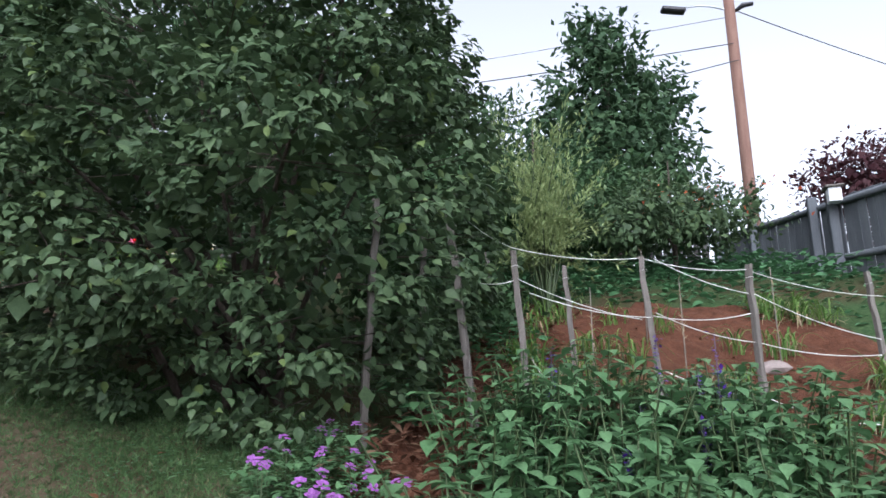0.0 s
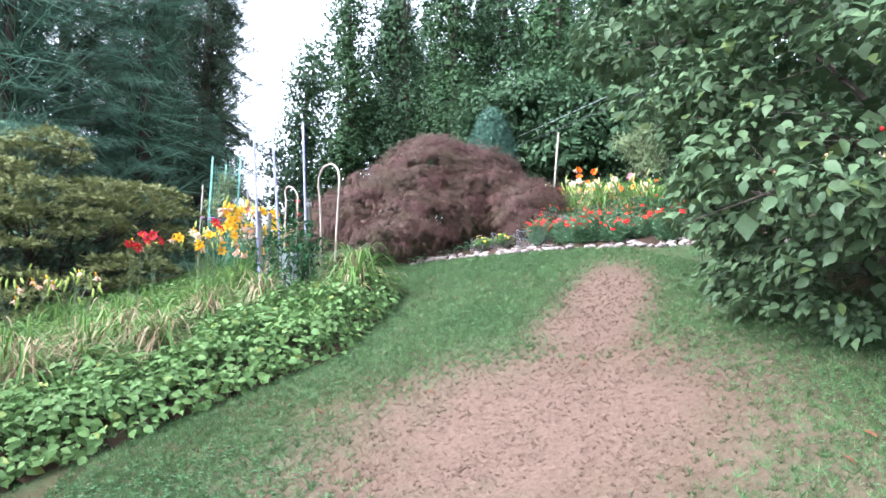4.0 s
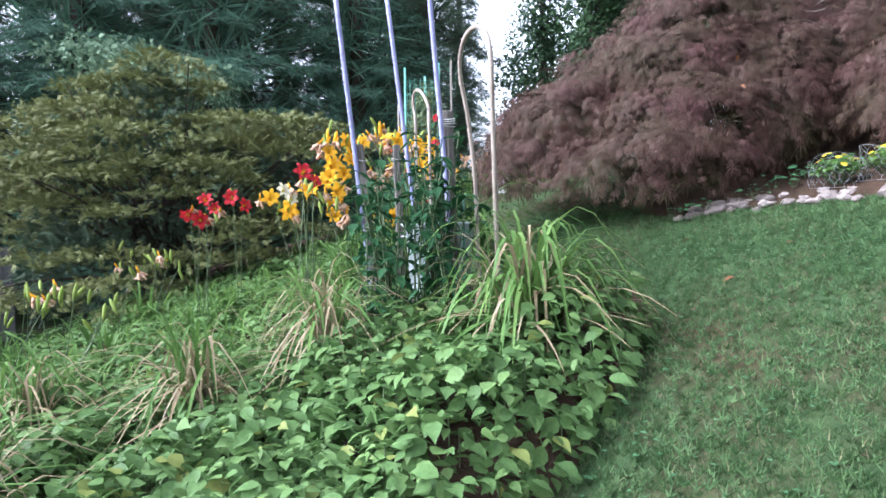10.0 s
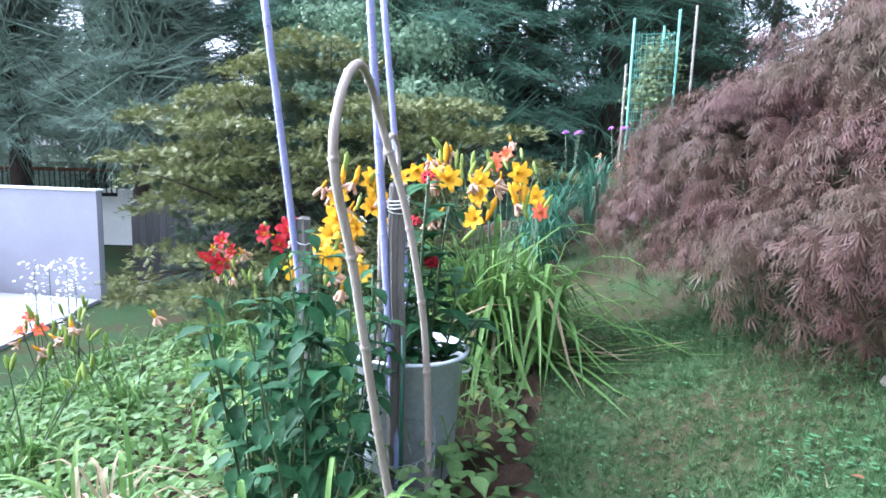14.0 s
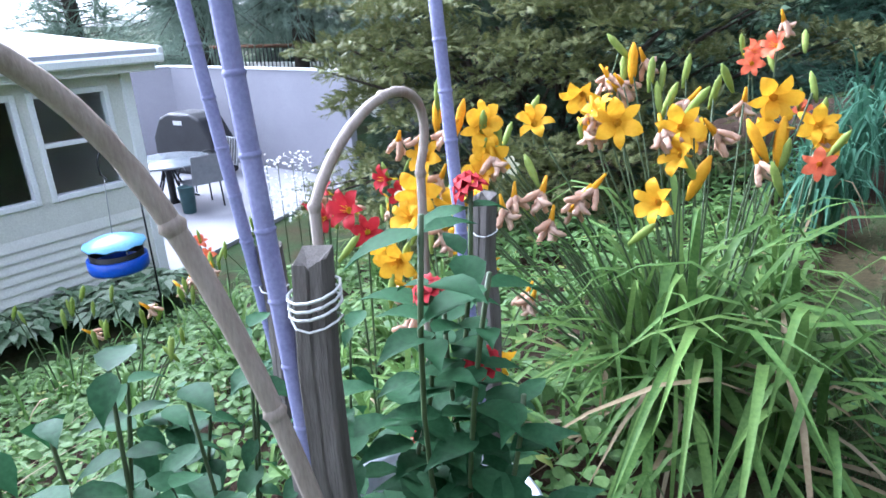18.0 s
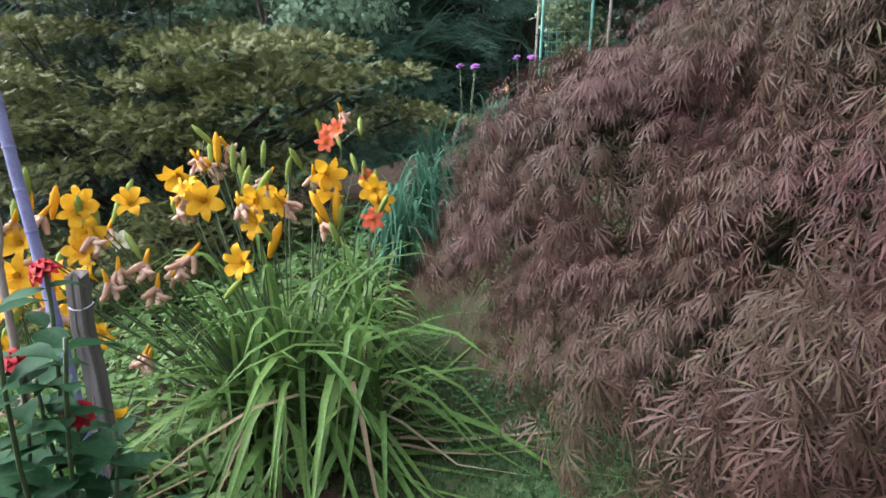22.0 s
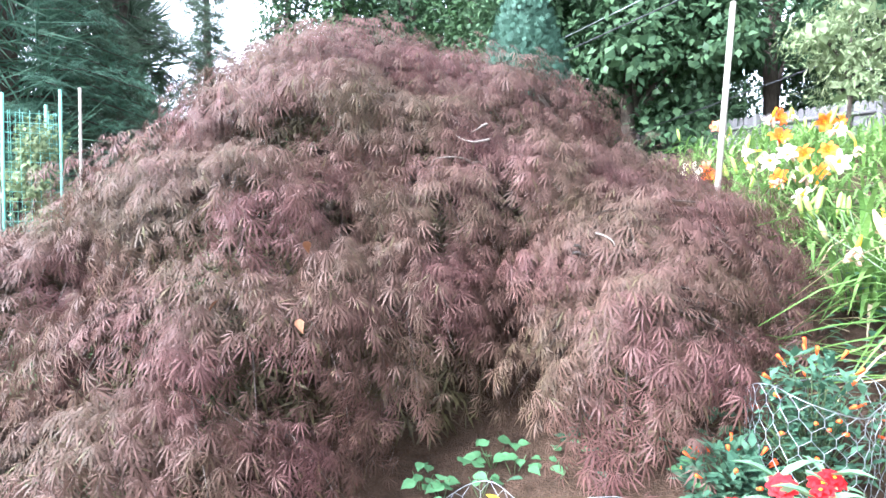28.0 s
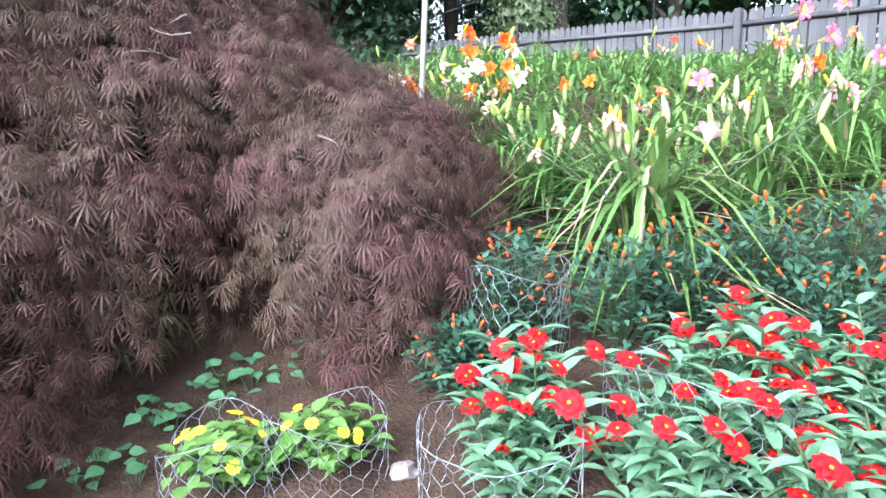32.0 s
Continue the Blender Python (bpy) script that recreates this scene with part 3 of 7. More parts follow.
P_CREAM = petal_mat("cream_petal", (.5015, .4761, .3116), (.6273, .6134, .4826))
P_PINK = petal_mat("pink_petal", (.492, .057, .123), (.656, .205, .287))
P_LILAC = petal_mat("lilac_petal", (.2, .065, .27), (.36, .15, .4))
P_PURPLE = petal_mat("purple_petal", (.041, .016, .18), (.115, .041, .328))
P_LEMON = petal_mat("lemon_petal", (.697, .492, .008), (.779, .64, .041))
P_WHITE = petal_mat("white_petal", (.615, .615, .558), (.738, .738, .697))
P_WILT = petal_mat("wilted_petal", (.492, .271, .164), (.672, .492, .377))

# ---------------------------------------------------------------- the plan of the garden
BED_LEFT = [(-2.8, -.35), (-2.05, .2), (-1.37, .58), (-.65, 1.1), (.12, 1.58), (.45, 2.28), (.7, 2.89), (.86, 3.5), (.65, 3.95), (.18, 4.3), (-.12, 4.9), (-.5, 5.6),
            (-1.0, 6.6), (-1.7, 8.6), (-2.4, 11.5), (-4.6, 11.5), (-4.9, 6), (-4.6, 3), (-4.0, .3)]
EDGE = turned([(1.2, 5.1), (1.5, 4.9), (1.8, 4.62), (2.1, 4.3), (2.45, 3.9), (2.8, 3.45), (3.1, 2.8), (3.4, 2.1), (3.75, 1.3)], *EAST_PLAN)
BED_RIGHT = EDGE + turned([(7, .6), (11.9, 1), (12.2, 10.5), (9.5, 11), (2.6, 9), (1.9, 7.8), (1.3, 6.4), (1.0, 5.6)], *EAST_PLAN)
PLOT_OWN = [(2.0, -2.0), (2.9, -2.0), (4.6, -1.7), (6.3, -2.0), (6.5, -4.6), (5.4, -5.4), (3.2, -5.3), (1.4, -4.9), (1.3, -3.4), (1.6, -2.4)]
PLOT = turned(PLOT_OWN, *PLOT_PLAN)

# ground: one sheet from the garden to the horizon, finer where the walk goes
far_steps = np.array([.5, 1, 2, 4, 8, 16, 40, 100, 300, 900])
gx = np.concatenate([-9 - far_steps[::-1], np.arange(-9, 14.01, .2), 14 + far_steps])
gy = np.concatenate([-7 - far_steps[::-1], np.arange(-7, 14.01, .2), 14 + far_steps])
GX, GY = np.meshgrid(gx, gy)
GZ = ground_z(GX, GY) + np.where((GX > -6) & (GX < 13) & (GY > -6.5) & (GY < 13), rng.normal(0, .003, GX.shape), 0)
nx = len(gx)
q = (np.arange(len(gy) - 1)[:, None] * nx + np.arange(nx - 1)[None]).ravel()
whole("ground", (np.stack([GX, GY, GZ], -1).reshape(-1, 3), np.stack([q, q + 1, q + nx + 1, q + nx], -1)), M_GROUND,
      "sloping lawn, green with burnt straw-coloured patches", "lawn", kind="structure", flat=False)
whole("bed_soil_west", sheet(BED_LEFT, .03, seed=1), M_SOIL, "dark garden soil of the curved lily bed", "soil", kind="structure", flat=False)
whole("bed_soil_east", sheet(BED_RIGHT, .03, .16, seed=2), M_SOIL, "dark red-brown soil of the stone-edged bed", "soil", kind="structure", flat=False)
whole("plot_soil", sheet(PLOT, .03, seed=3), M_MULCH, "red-brown mulched soil of the string-fenced plot", "soil", kind="structure", flat=False)


def worn(x, y):
    """How dry the lawn is, 0 to 1."""
    w = np.zeros(np.shape(x))
    for cx, cy, rx, ry, turn in ((.98, -.3, 1.2, 1.1, 20), (2.2, 1.5, .42, 1.35, -28), (1.75, .85, .42, .8, -20), (.6, -2.4, 1.5, 1.3, 0)):
        a = radians(turn)
        u, v = (x - cx) * math.cos(a) + (y - cy) * math.sin(a), -(x - cx) * math.sin(a) + (y - cy) * math.cos(a)
        w = np.maximum(w, smooth01((1.42 - np.hypot(u / rx, v / ry)) / .9))
    return w


def lawn_tone(x, y):
    """Drifts of thin, browning grass."""
    v = np.sin(x * 2.1 + 1.3 * np.sin(y * 1.7)) + np.sin(y * 2.9 + 1.1 * np.sin(x * 3.3 + 1)) + .6 * np.sin(x * 7 + y * 5)
    return v / 2.6


def lawn_blades():
    g = np.random.default_rng(11)
    near = np.c_[g.uniform(-1.3, 3.2, 170000), g.uniform(-3.2, 5.8, 170000)]
    rest = np.c_[g.uniform(-5.0, 5.5, 60000), g.uniform(-5.5, 12.5, 60000)]
    p = np.concatenate([near, rest])
    x, y = p.T
    keep = ~(inside(BED_LEFT, x, y) | inside(BED_RIGHT, x, y) | inside(PLOT, x, y))
    p = p[keep]
    x, y = p.T
    dry = g.random(len(p)) < worn(x, y) * .985 + (1 - worn(x, y)) * np.clip(.4 * lawn_tone(x, y), 0, .8) + .06
    pos = np.c_[x, y, ground_z(x, y) + .001]
    ang = g.uniform(0, 2 * np.pi, len(p))
    way = np.c_[np.cos(ang) * .7, np.sin(ang) * .7, g.uniform(.5, 1.3, len(p))]
    way[dry, 2] *= .4
    pos[dry, 2] -= .002
    flatness = np.c_[-np.cos(ang), -np.sin(ang), np.full(len(p), .6)]
    flatness[dry, 2] = 3
    size = g.uniform(.018, .046, len(p))
    size[dry] *= .7
    thin = dry & (g.random(len(p)) < .5)
    for mask, mat, name, label in ((~dry, M_GRASS, "grass", "short green lawn grass with clover"), (dry & ~thin, M_STRAW, "dry_grass", "burnt straw-coloured lawn grass")):
        whole(name, scatter(SHOOTS, pos[mask], way[mask], flatness[mask], size[mask], 1.4), mat, label, "grass", kind="stuff")
    # clover and plantain leaves in the green parts
    c = p[(~dry) & (g.random(len(p)) < .03 + .16 * (lawn_tone(x, y) < -.25))]
    n = len(c)
    ang = g.uniform(0, 2 * np.pi, n)
    whole("clover", scatter(SIMPLE, np.c_[c, ground_z(*c.T) + g.uniform(.01, .035, n)], np.c_[np.cos(ang), np.sin(ang), np.zeros(n)], (0, 0, 1), g.uniform(.014, .028, n), 1.6),
          M_MINT, "low clover and weeds in the lawn", "clover", kind="stuff")


lawn_blades()


def stones():
    """Edging stones along the bed, each a rounded, uneven lump."""
    g = np.random.default_rng(5)
    shapes = []
    for k in range(6):
        bm = bmesh.new()
        bmesh.ops.create_icosphere(bm, subdivisions=2, radius=1)
        for v in bm.verts:
            n = noise.noise(v.co * 1.1 + Vector((k * 7, 0, 0)))
            v.co *= 1 + .55 * n + .12 * noise.noise(v.co * 3 + Vector((0, k * 5, 0)))
            v.co.z *= .6
        me = bpy.data.meshes.new("stone")
        bm.to_mesh(me)
        bm.free()
        me.materials.append(M_STONE)
        shapes.append(me)
    p = np.array(EDGE)
    d = np.r_[0, np.cumsum(np.hypot(*np.diff(p, axis=0).T))]
    for s in np.arange(0, d[-1], .07):
        for row in range(3):
            if row and g.random() < .35:
                continue
            x, y = np.interp(s, d, p[:, 0]), np.interp(s, d, p[:, 1])
            x, y = x + g.normal(0, .03) + row * .1, y + g.normal(0, .03) + row * .05
            r = g.uniform(.022, .058)
            ob = new("edging_stone", shapes[g.integers(6)])
            ob.matrix_basis = pose(x, y, gz(x, y) + r * .35, g.uniform(-15, 15), g.uniform(-15, 15), g.uniform(0, 360)) @ Matrix.Diagonal((r * g.uniform(.9, 1.6), r, r, 1))
            tagged(ob, "rounded pale pinkish-grey edging stone at the lawn's edge", "stone", "stones edging the flower bed")
    for x, y, r in ((2.07, -1.99, .13), (2.19, -1.78, .09), (2.0, -2.2, .08), (2.38, 4.45, .035), (2.45, 4.58, .04), (2.2, 4.42, .04), (5.3, -4.6, .13), (5.7, -3.9, .1)):
        ob = new("boulder", shapes[0])
        ob.matrix_basis = pose(x, y, gz(x, y) + r * .3, 0, 0, r * 900) @ Matrix.Diagonal((r * 1.3, r, r, 1))
        tagged(ob, "flat pale pinkish stone lying on the soil", "stone")


stones()


def board_fence():
    """The tall picket fence: posts, rails and close-set pickets with rounded tops."""
    line = [(12.45, -4.3), (13.4, 3.0), (13.35, 8.9), (13.0, 13.4), (10.7, 21.0), (9.6, 23.6)]
    tops = [4.0, 4.5, 4.74, 5.02, 5.15, 5.2]
    f = thing("fence", 13.2, 10, 3, "tall weathered grey picket fence behind the flower bed", "fence")
    bm = bmesh.new()
    outline = [(-.065, 0), (.065, 0), (.065, 1.72), (.045, 1.77), (.015, 1.795), (-.015, 1.795), (-.045, 1.77), (-.065, 1.72)]
    fr = [bm.verts.new((a, -.01, b)) for a, b in outline]
    bk = [bm.verts.new((a, .01, b)) for a, b in outline]
    bm.faces.new(fr)
    bm.faces.new(bk[::-1])
    for k in range(len(outline)):
        j = (k + 1) % len(outline)
        bm.faces.new((fr[j], fr[k], bk[k], bk[j]))
    picket = bpy.data.meshes.new("picket")
    bm.to_mesh(picket)
    bm.free()
    picket.materials.append(M_FENCE)
    g = np.random.default_rng(3)
    p = np.array(line)
    d = np.r_[0, np.cumsum(np.hypot(*np.diff(p, axis=0).T))]
    for s in np.arange(0, d[-1], .145):
        x, y, z = np.interp(s, d, p[:, 0]), np.interp(s, d, p[:, 1]), np.interp(s, d, tops)
        k = min(np.searchsorted(d, s, "right") - 1, len(line) - 2)
        a = math.degrees(math.atan2(p[k + 1, 1] - p[k, 1], p[k + 1, 0] - p[k, 0]))
        part("picket", picket, None, f, at=pose(x, y, z - 1.79 + g.uniform(-.012, .012), 0, g.uniform(-.6, .6), a))
    for k in range(len(line) - 1):
        a, b = p[k], p[k + 1]
        u = unit(b - a)
        side = np.array((-u[1], u[0]))  # towards the garden
        if side[0] > 0:
            side = -side
        for drop in (.25, .98, 1.6):
            o = side * .035
            V, F = tube([(*(a + o), tops[k] - drop), (*(b + o), tops[k + 1] - drop)], .05, 4)
            part("rail", (V, F), M_FENCE, f)
        n = max(1, int(np.linalg.norm(b - a) / 2.3))
        for j in range(n):
            q2 = a + (b - a) * j / n + side * .08
            z = tops[k] + (tops[k + 1] - tops[k]) * j / n
            part("post", box(q2[0] - .06, q2[0] + .06, q2[1] - .06, q2[1] + .06, z - 1.95, z + .02, .01), M_FENCE, f)


lay_out(board_fence, *EAST_PLAN)


def dark_fence():
    f = thing("fence", 10.5, -5.3, 2.4, "tall dark weathered board fence beyond the string-fenced plot", "fence")
    a, b = np.array((12.4, -4.35)), np.array((7.6, -6.7))
    top_a, top_b = 3.62, 3.3
    L = np.linalg.norm(b - a)
    u = (b - a) / L
    ang = math.degrees(math.atan2(u[1], u[0]))
    g = np.random.default_rng(4)
    me = bpy.data.meshes.new("board")
    bm = box(-.07, .07, -.012, .012, 0, 1.75, .006)
    bm.to_mesh(me)
    bm.free()
    me.materials.append(M_DARKFENCE)
    for s in np.arange(0, L, .15):
        x, y = a + u * s
        part("board", me, None, f, at=pose(x, y, top_a + (top_b - top_a) * s / L - 1.8 + g.uniform(-.02, .02), 0, g.uniform(-.6, .6), ang))
    side = np.array((u[1], -u[0]))
    if side[0] > 0:
        side = -side
    for drop in (.12, .9):
        part("rail", tube([(*(a + side * .04), top_a - drop), (*(b + side * .04), top_b - drop)], .05, 4), M_DARKFENCE, f)
    for s in (.3, 1.4, 2.9, 3.3, 4.6):
        x, y = a + u * s + side * .1
        z = top_a + (top_b - top_a) * s / L
        part("post", box(x - .06, x + .06, y - .06, y + .06, z - 2, z + .05, .01), M_DARKFENCE, f)
    x, y = a + u * 3.5 + side * .2
    z = top_a - .5
    bh = thing("birdhouse", x, y, z, "small white birdhouse fixed to the dark fence", "birdhouse")
    part("body", box(x - .09, x + .09, y - .08, y + .08, z, z + .2, .01), M_WHITE, bh)
    part("roof", box(x - .13, x + .13, y - .12, y + .12, z + .2, z + .23, .008), M_STAKE, bh, "grey board roof")


lay_out(dark_fence, *PLOT_PLAN)

# ---------------------------------------------------------------- trees all round
def conifer(x, y, height, radius, mat, seed, label, sprigs=2300, bare=.08, tip=.32, drape=.35, name="conifer"):
    g = np.random.default_rng(seed)
    z = gz(x, y)
    t = thing(name, x, y, z, label, "tree")
    part("trunk", tube([(x, y, z - .2), (x + .05, y, z + height * .5), (x, y, z + height)], [height * .018 + .05, height * .012, .03], 8), M_BARK, t)
    limbs, P, W, U = [], [], [], []
    n = int(height * 7)
    for k in range(n):
        s = bare + (1 - bare) * (k / n) ** 1.1
        a = g.uniform(0, 2 * np.pi)
        reach = radius * (1 - s) ** .75 * g.uniform(.6, 1.15) + .25
        root = np.array((x, y, z + height * s))
        o = np.array((math.cos(a), math.sin(a), 0))
        end = root + o * reach + np.array((0, 0, -drape * reach * g.uniform(.5, 1.2)))
        limbs.append(tube([root, (root + end) / 2 + (0, 0, .1 * reach), end], [.035, .025, .01], 3, False))
        m = max(3, int(sprigs / n * (.5 + reach / radius)))
        f = g.uniform(.25, 1, m) ** .7
        q = root + (end - root) * f[:, None] + np.c_[np.zeros((m, 2)), .1 * reach * 4 * f * (1 - f)]
        spread = g.normal(0, .13 * reach * f + .06, m)
        q = q + np.outer(spread, (-o[1], o[0], 0)) + g.normal(0, .07, (m, 3))
        P.append(q)
        w = o * 1.0 + np.outer(np.sign(spread) * g.uniform(.1, .9, m), (-o[1], o[0], 0)) + g.normal(0, .2, (m, 3))
        w[:, 2] -= g.uniform(.1, .6, m) + drape * .9
        W.append(w)
        U.append(np.tile((0, 0, 1.), (m, 1)) + g.normal(0, .3, (m, 3)))
    P, W, U = map(np.concatenate, (P, W, U))
    s = bare + (1 - bare) * g.random(420) ** 1.3
    a = g.uniform(0, 2 * np.pi, 420)
    r = radius * (1 - s) ** .75 * g.uniform(.1, .5, 420)
    part("inner_foliage", scatter(TUFT, np.c_[x + np.cos(a) * r, y + np.sin(a) * r, z + height * s], np.c_[np.cos(a), np.sin(a), g.uniform(-1.2, .1, 420)], g.normal(0, 1, (420, 3)), g.uniform(.7, 1.3, 420), 2.5), mat, t)
    part("branches", join(*limbs), M_BARK, t)
    part("crown", scatter(TUFT, P, W, U, g.uniform(.6, 1.2, len(P)) * tip * 1.02, 1.35), mat, t)
    return t


def broadleaf(x, y, height, blobs, mat, seed, label, leaves=6000, size=.2, trunk=.15, template=SIMPLE, name="tree", deep=.55):
    """A tapered trunk with limbs to each part of the crown, and leaves in uneven clumps with gaps."""
    g = np.random.default_rng(seed)
    z = gz(x, y)
    t = thing(name, x, y, z, label, "tree")
    pieces = [tube([(x, y, z - .2), (x + g.normal(0, .2), y, z + height * .4), (x, y, z + height * .85)], [trunk, trunk * .7, trunk * .2], 8)]
    B = [(x + a, y + b, z + c, r, r, r * q2) for a, b, c, r, q2 in blobs]
    for b in B:
        s = min(.8, max(.15, (b[2] - z) / height * .6))
        pieces.append(tube(arc((x, y, z + height * s), b[:3], .2 * b[3], 5), np.linspace(trunk * .4, .02, 5), 5, False))
    part("trunk", join(*pieces), M_BARK, t)
    p, n = shell(B, max(40, leaves // 14), deep, -.8, seed, .45)
    m = 14
    q = np.repeat(p, m, 0) + g.normal(0, size * .95, (len(p) * m, 3))
    w = np.repeat(n, m, 0) * .6 + g.normal(0, .7, (len(q), 3))
    w[:, 2] -= .35
    core, cn = shell([(*b[:3], *(v * .8 for v in b[3:])) for b in B], leaves // 9, .75, -.95, seed + 1, .2)
    part("inner_foliage", scatter(SIMPLE, core, g.normal(0, 1, core.shape) - (0, 0, .3), cn, size * g.uniform(1.1, 1.9, len(core)), 1.2), mat, t)
    part("crown", scatter(template, q, w, np.repeat(n, m, 0) + (0, 0, .8), size * g.uniform(.6, 1.2, len(q))), mat, t)
    return t


def polar(deg, dist, cx=-.5, cy=1.0):
    """A place by its bearing from the lawn, degrees to the left of north."""
    a = radians(deg + np.interp(deg, [-75, 20, 45, 90], [5.5, 5, 2, 1]))
    return cx - math.sin(a) * dist, cy + math.cos(a) * dist


def woods():
    g = np.random.default_rng(21)
    for k, (deg, dist, h, r, mat) in enumerate(((6, 21, 17, 3.0, M_SPRUCE), (12, 18, 16, 3.4, M_PINE), (19, 20, 18, 3.6, M_SPRUCE), (25, 16, 15, 3.6, M_PINE), (31, 21, 18, 3.6, M_SPRUCE),
                                                (37, 17, 15, 3.4, M_PINE), (44, 22, 18, 4.0, M_SPRUCE), (52, 22, 17, 3.6, M_PINE), (60, 25, 18, 3.2, M_GREYPINE), (68, 27, 17, 3.0, M_GREYPINE),
                                                (76, 28, 18, 3.2, M_GREYPINE), (85, 30, 16, 3.2, M_GREYPINE), (9, 28, 19, 3.6, M_SPRUCE), (23, 27, 20, 4, M_SPRUCE), (35, 27, 20, 4, M_SPRUCE))):
        x, y = polar(deg, dist)
        conifer(x, y, h, r, mat, 100 + k, "tall dark spruce at the edge of the garden" if mat is M_SPRUCE else "airy grey-green spruce at the edge of the woods" if mat is M_GREYPINE else "tall blue-green pine at the edge of the garden", name="pine_tree" if mat is M_PINE else "spruce_tree",
                sprigs=6500 if dist < 23 else 3000 if mat is M_GREYPINE else 4200, tip=.34 if dist < 23 else .45, drape=.45 if mat is M_SPRUCE else .12, bare=.05)
    for k, (deg, dist, h) in enumerate(((14, 33, 21), (28, 34, 22), (39, 33, 22), (48, 32, 20),)):
        x, y = polar(deg, dist)
        conifer(x, y, h, 4.8, M_SPRUCE, 150 + k, "tall spruce in the second row of the woods", name="spruce_tree", sprigs=2600, tip=.75, drape=.5, bare=.03)
    for k, (deg, dist, h, r) in enumerate(((4.2, 50, 27, 3.6), (9, 46, 26, 4.2), (-13, 40, 20, 3.5), (-22, 40, 21, 3.5), (-29, 39, 21, 3.5), (-37, 40, 21, 3.5), (-46, 38, 20, 3.5))):
        x, y = polar(deg, dist)
        conifer(x, y, h, r, M_SPRUCE, 170 + k, "tall spruce far back in the woods", name="spruce_tree", sprigs=2600, tip=.8, drape=.5, bare=.03)
    # slim trees smothered in vines, right of the gap in the trees
    for k, (deg, dist, h, r) in enumerate(((-4, 30, 12, 1.5), (-8.5, 27, 15, 1.3), (-14, 27, 17, 1.4), (-20, 26, 18, 1.5), (-25, 27, 17, 1.6), (-31, 26, 18, 1.7), (-38, 27, 17, 1.7), (-46, 27, 17, 2),
                                           (-54, 27, 16, 2.2), (-62, 26, 16, 2.3), (-70, 27, 15, 2.3))):
        x, y = polar(deg, dist)
        blobs = [(g.normal(0, .35), g.normal(0, .35), h * f, r * (1.2 - .6 * f) * g.uniform(.75, 1.3), 1.25) for f in np.linspace(.08, .95, 12)]
        broadleaf(x, y, h, blobs, M_IVY if k % 2 else M_WOOD, 200 + k, "tall slim tree smothered in green vines", 13000, .23, .25, deep=.4)
    for k, (deg, dist, h, r) in enumerate(((-17, 34, 15, 3.2), (-35, 33, 17, 3.5), (-50, 22, 13, 3.2), (-58, 21, 12, 3.2), (-66, 20, 11, 3.0), (-75, 22, 12, 3.2), (-42, 23, 12, 2.6), (-30, 34, 17, 3.5), (-24, 21, 6, 2.0), (-33, 21, 6.5, 2.2))):
        x, y = polar(deg, dist)
        blobs = [(g.normal(0, r * .5), g.normal(0, r * .5), h * g.uniform(.25, .95), r * g.uniform(.4, .75), .7) for _ in range(11)]
        broadleaf(x, y, h, blobs, M_WOOD, 300 + k, "leafy woodland tree behind the fence", 13000, .25, .25)


woods()

for k, (x, y, h) in enumerate(((-17.2, 8.6, 11), (-19.5, 9.5, 12), (-14.6, 10.4, 11), (-18.4, 6.2, 11), (-16.0, 12.0, 12))):
    conifer(x, y, h, 2.6, M_GREYPINE, 180 + k, "airy grey-green spruce behind the patio with a bare lower trunk", name="spruce_tree", sprigs=3000, tip=.3, drape=.45, bare=.3)
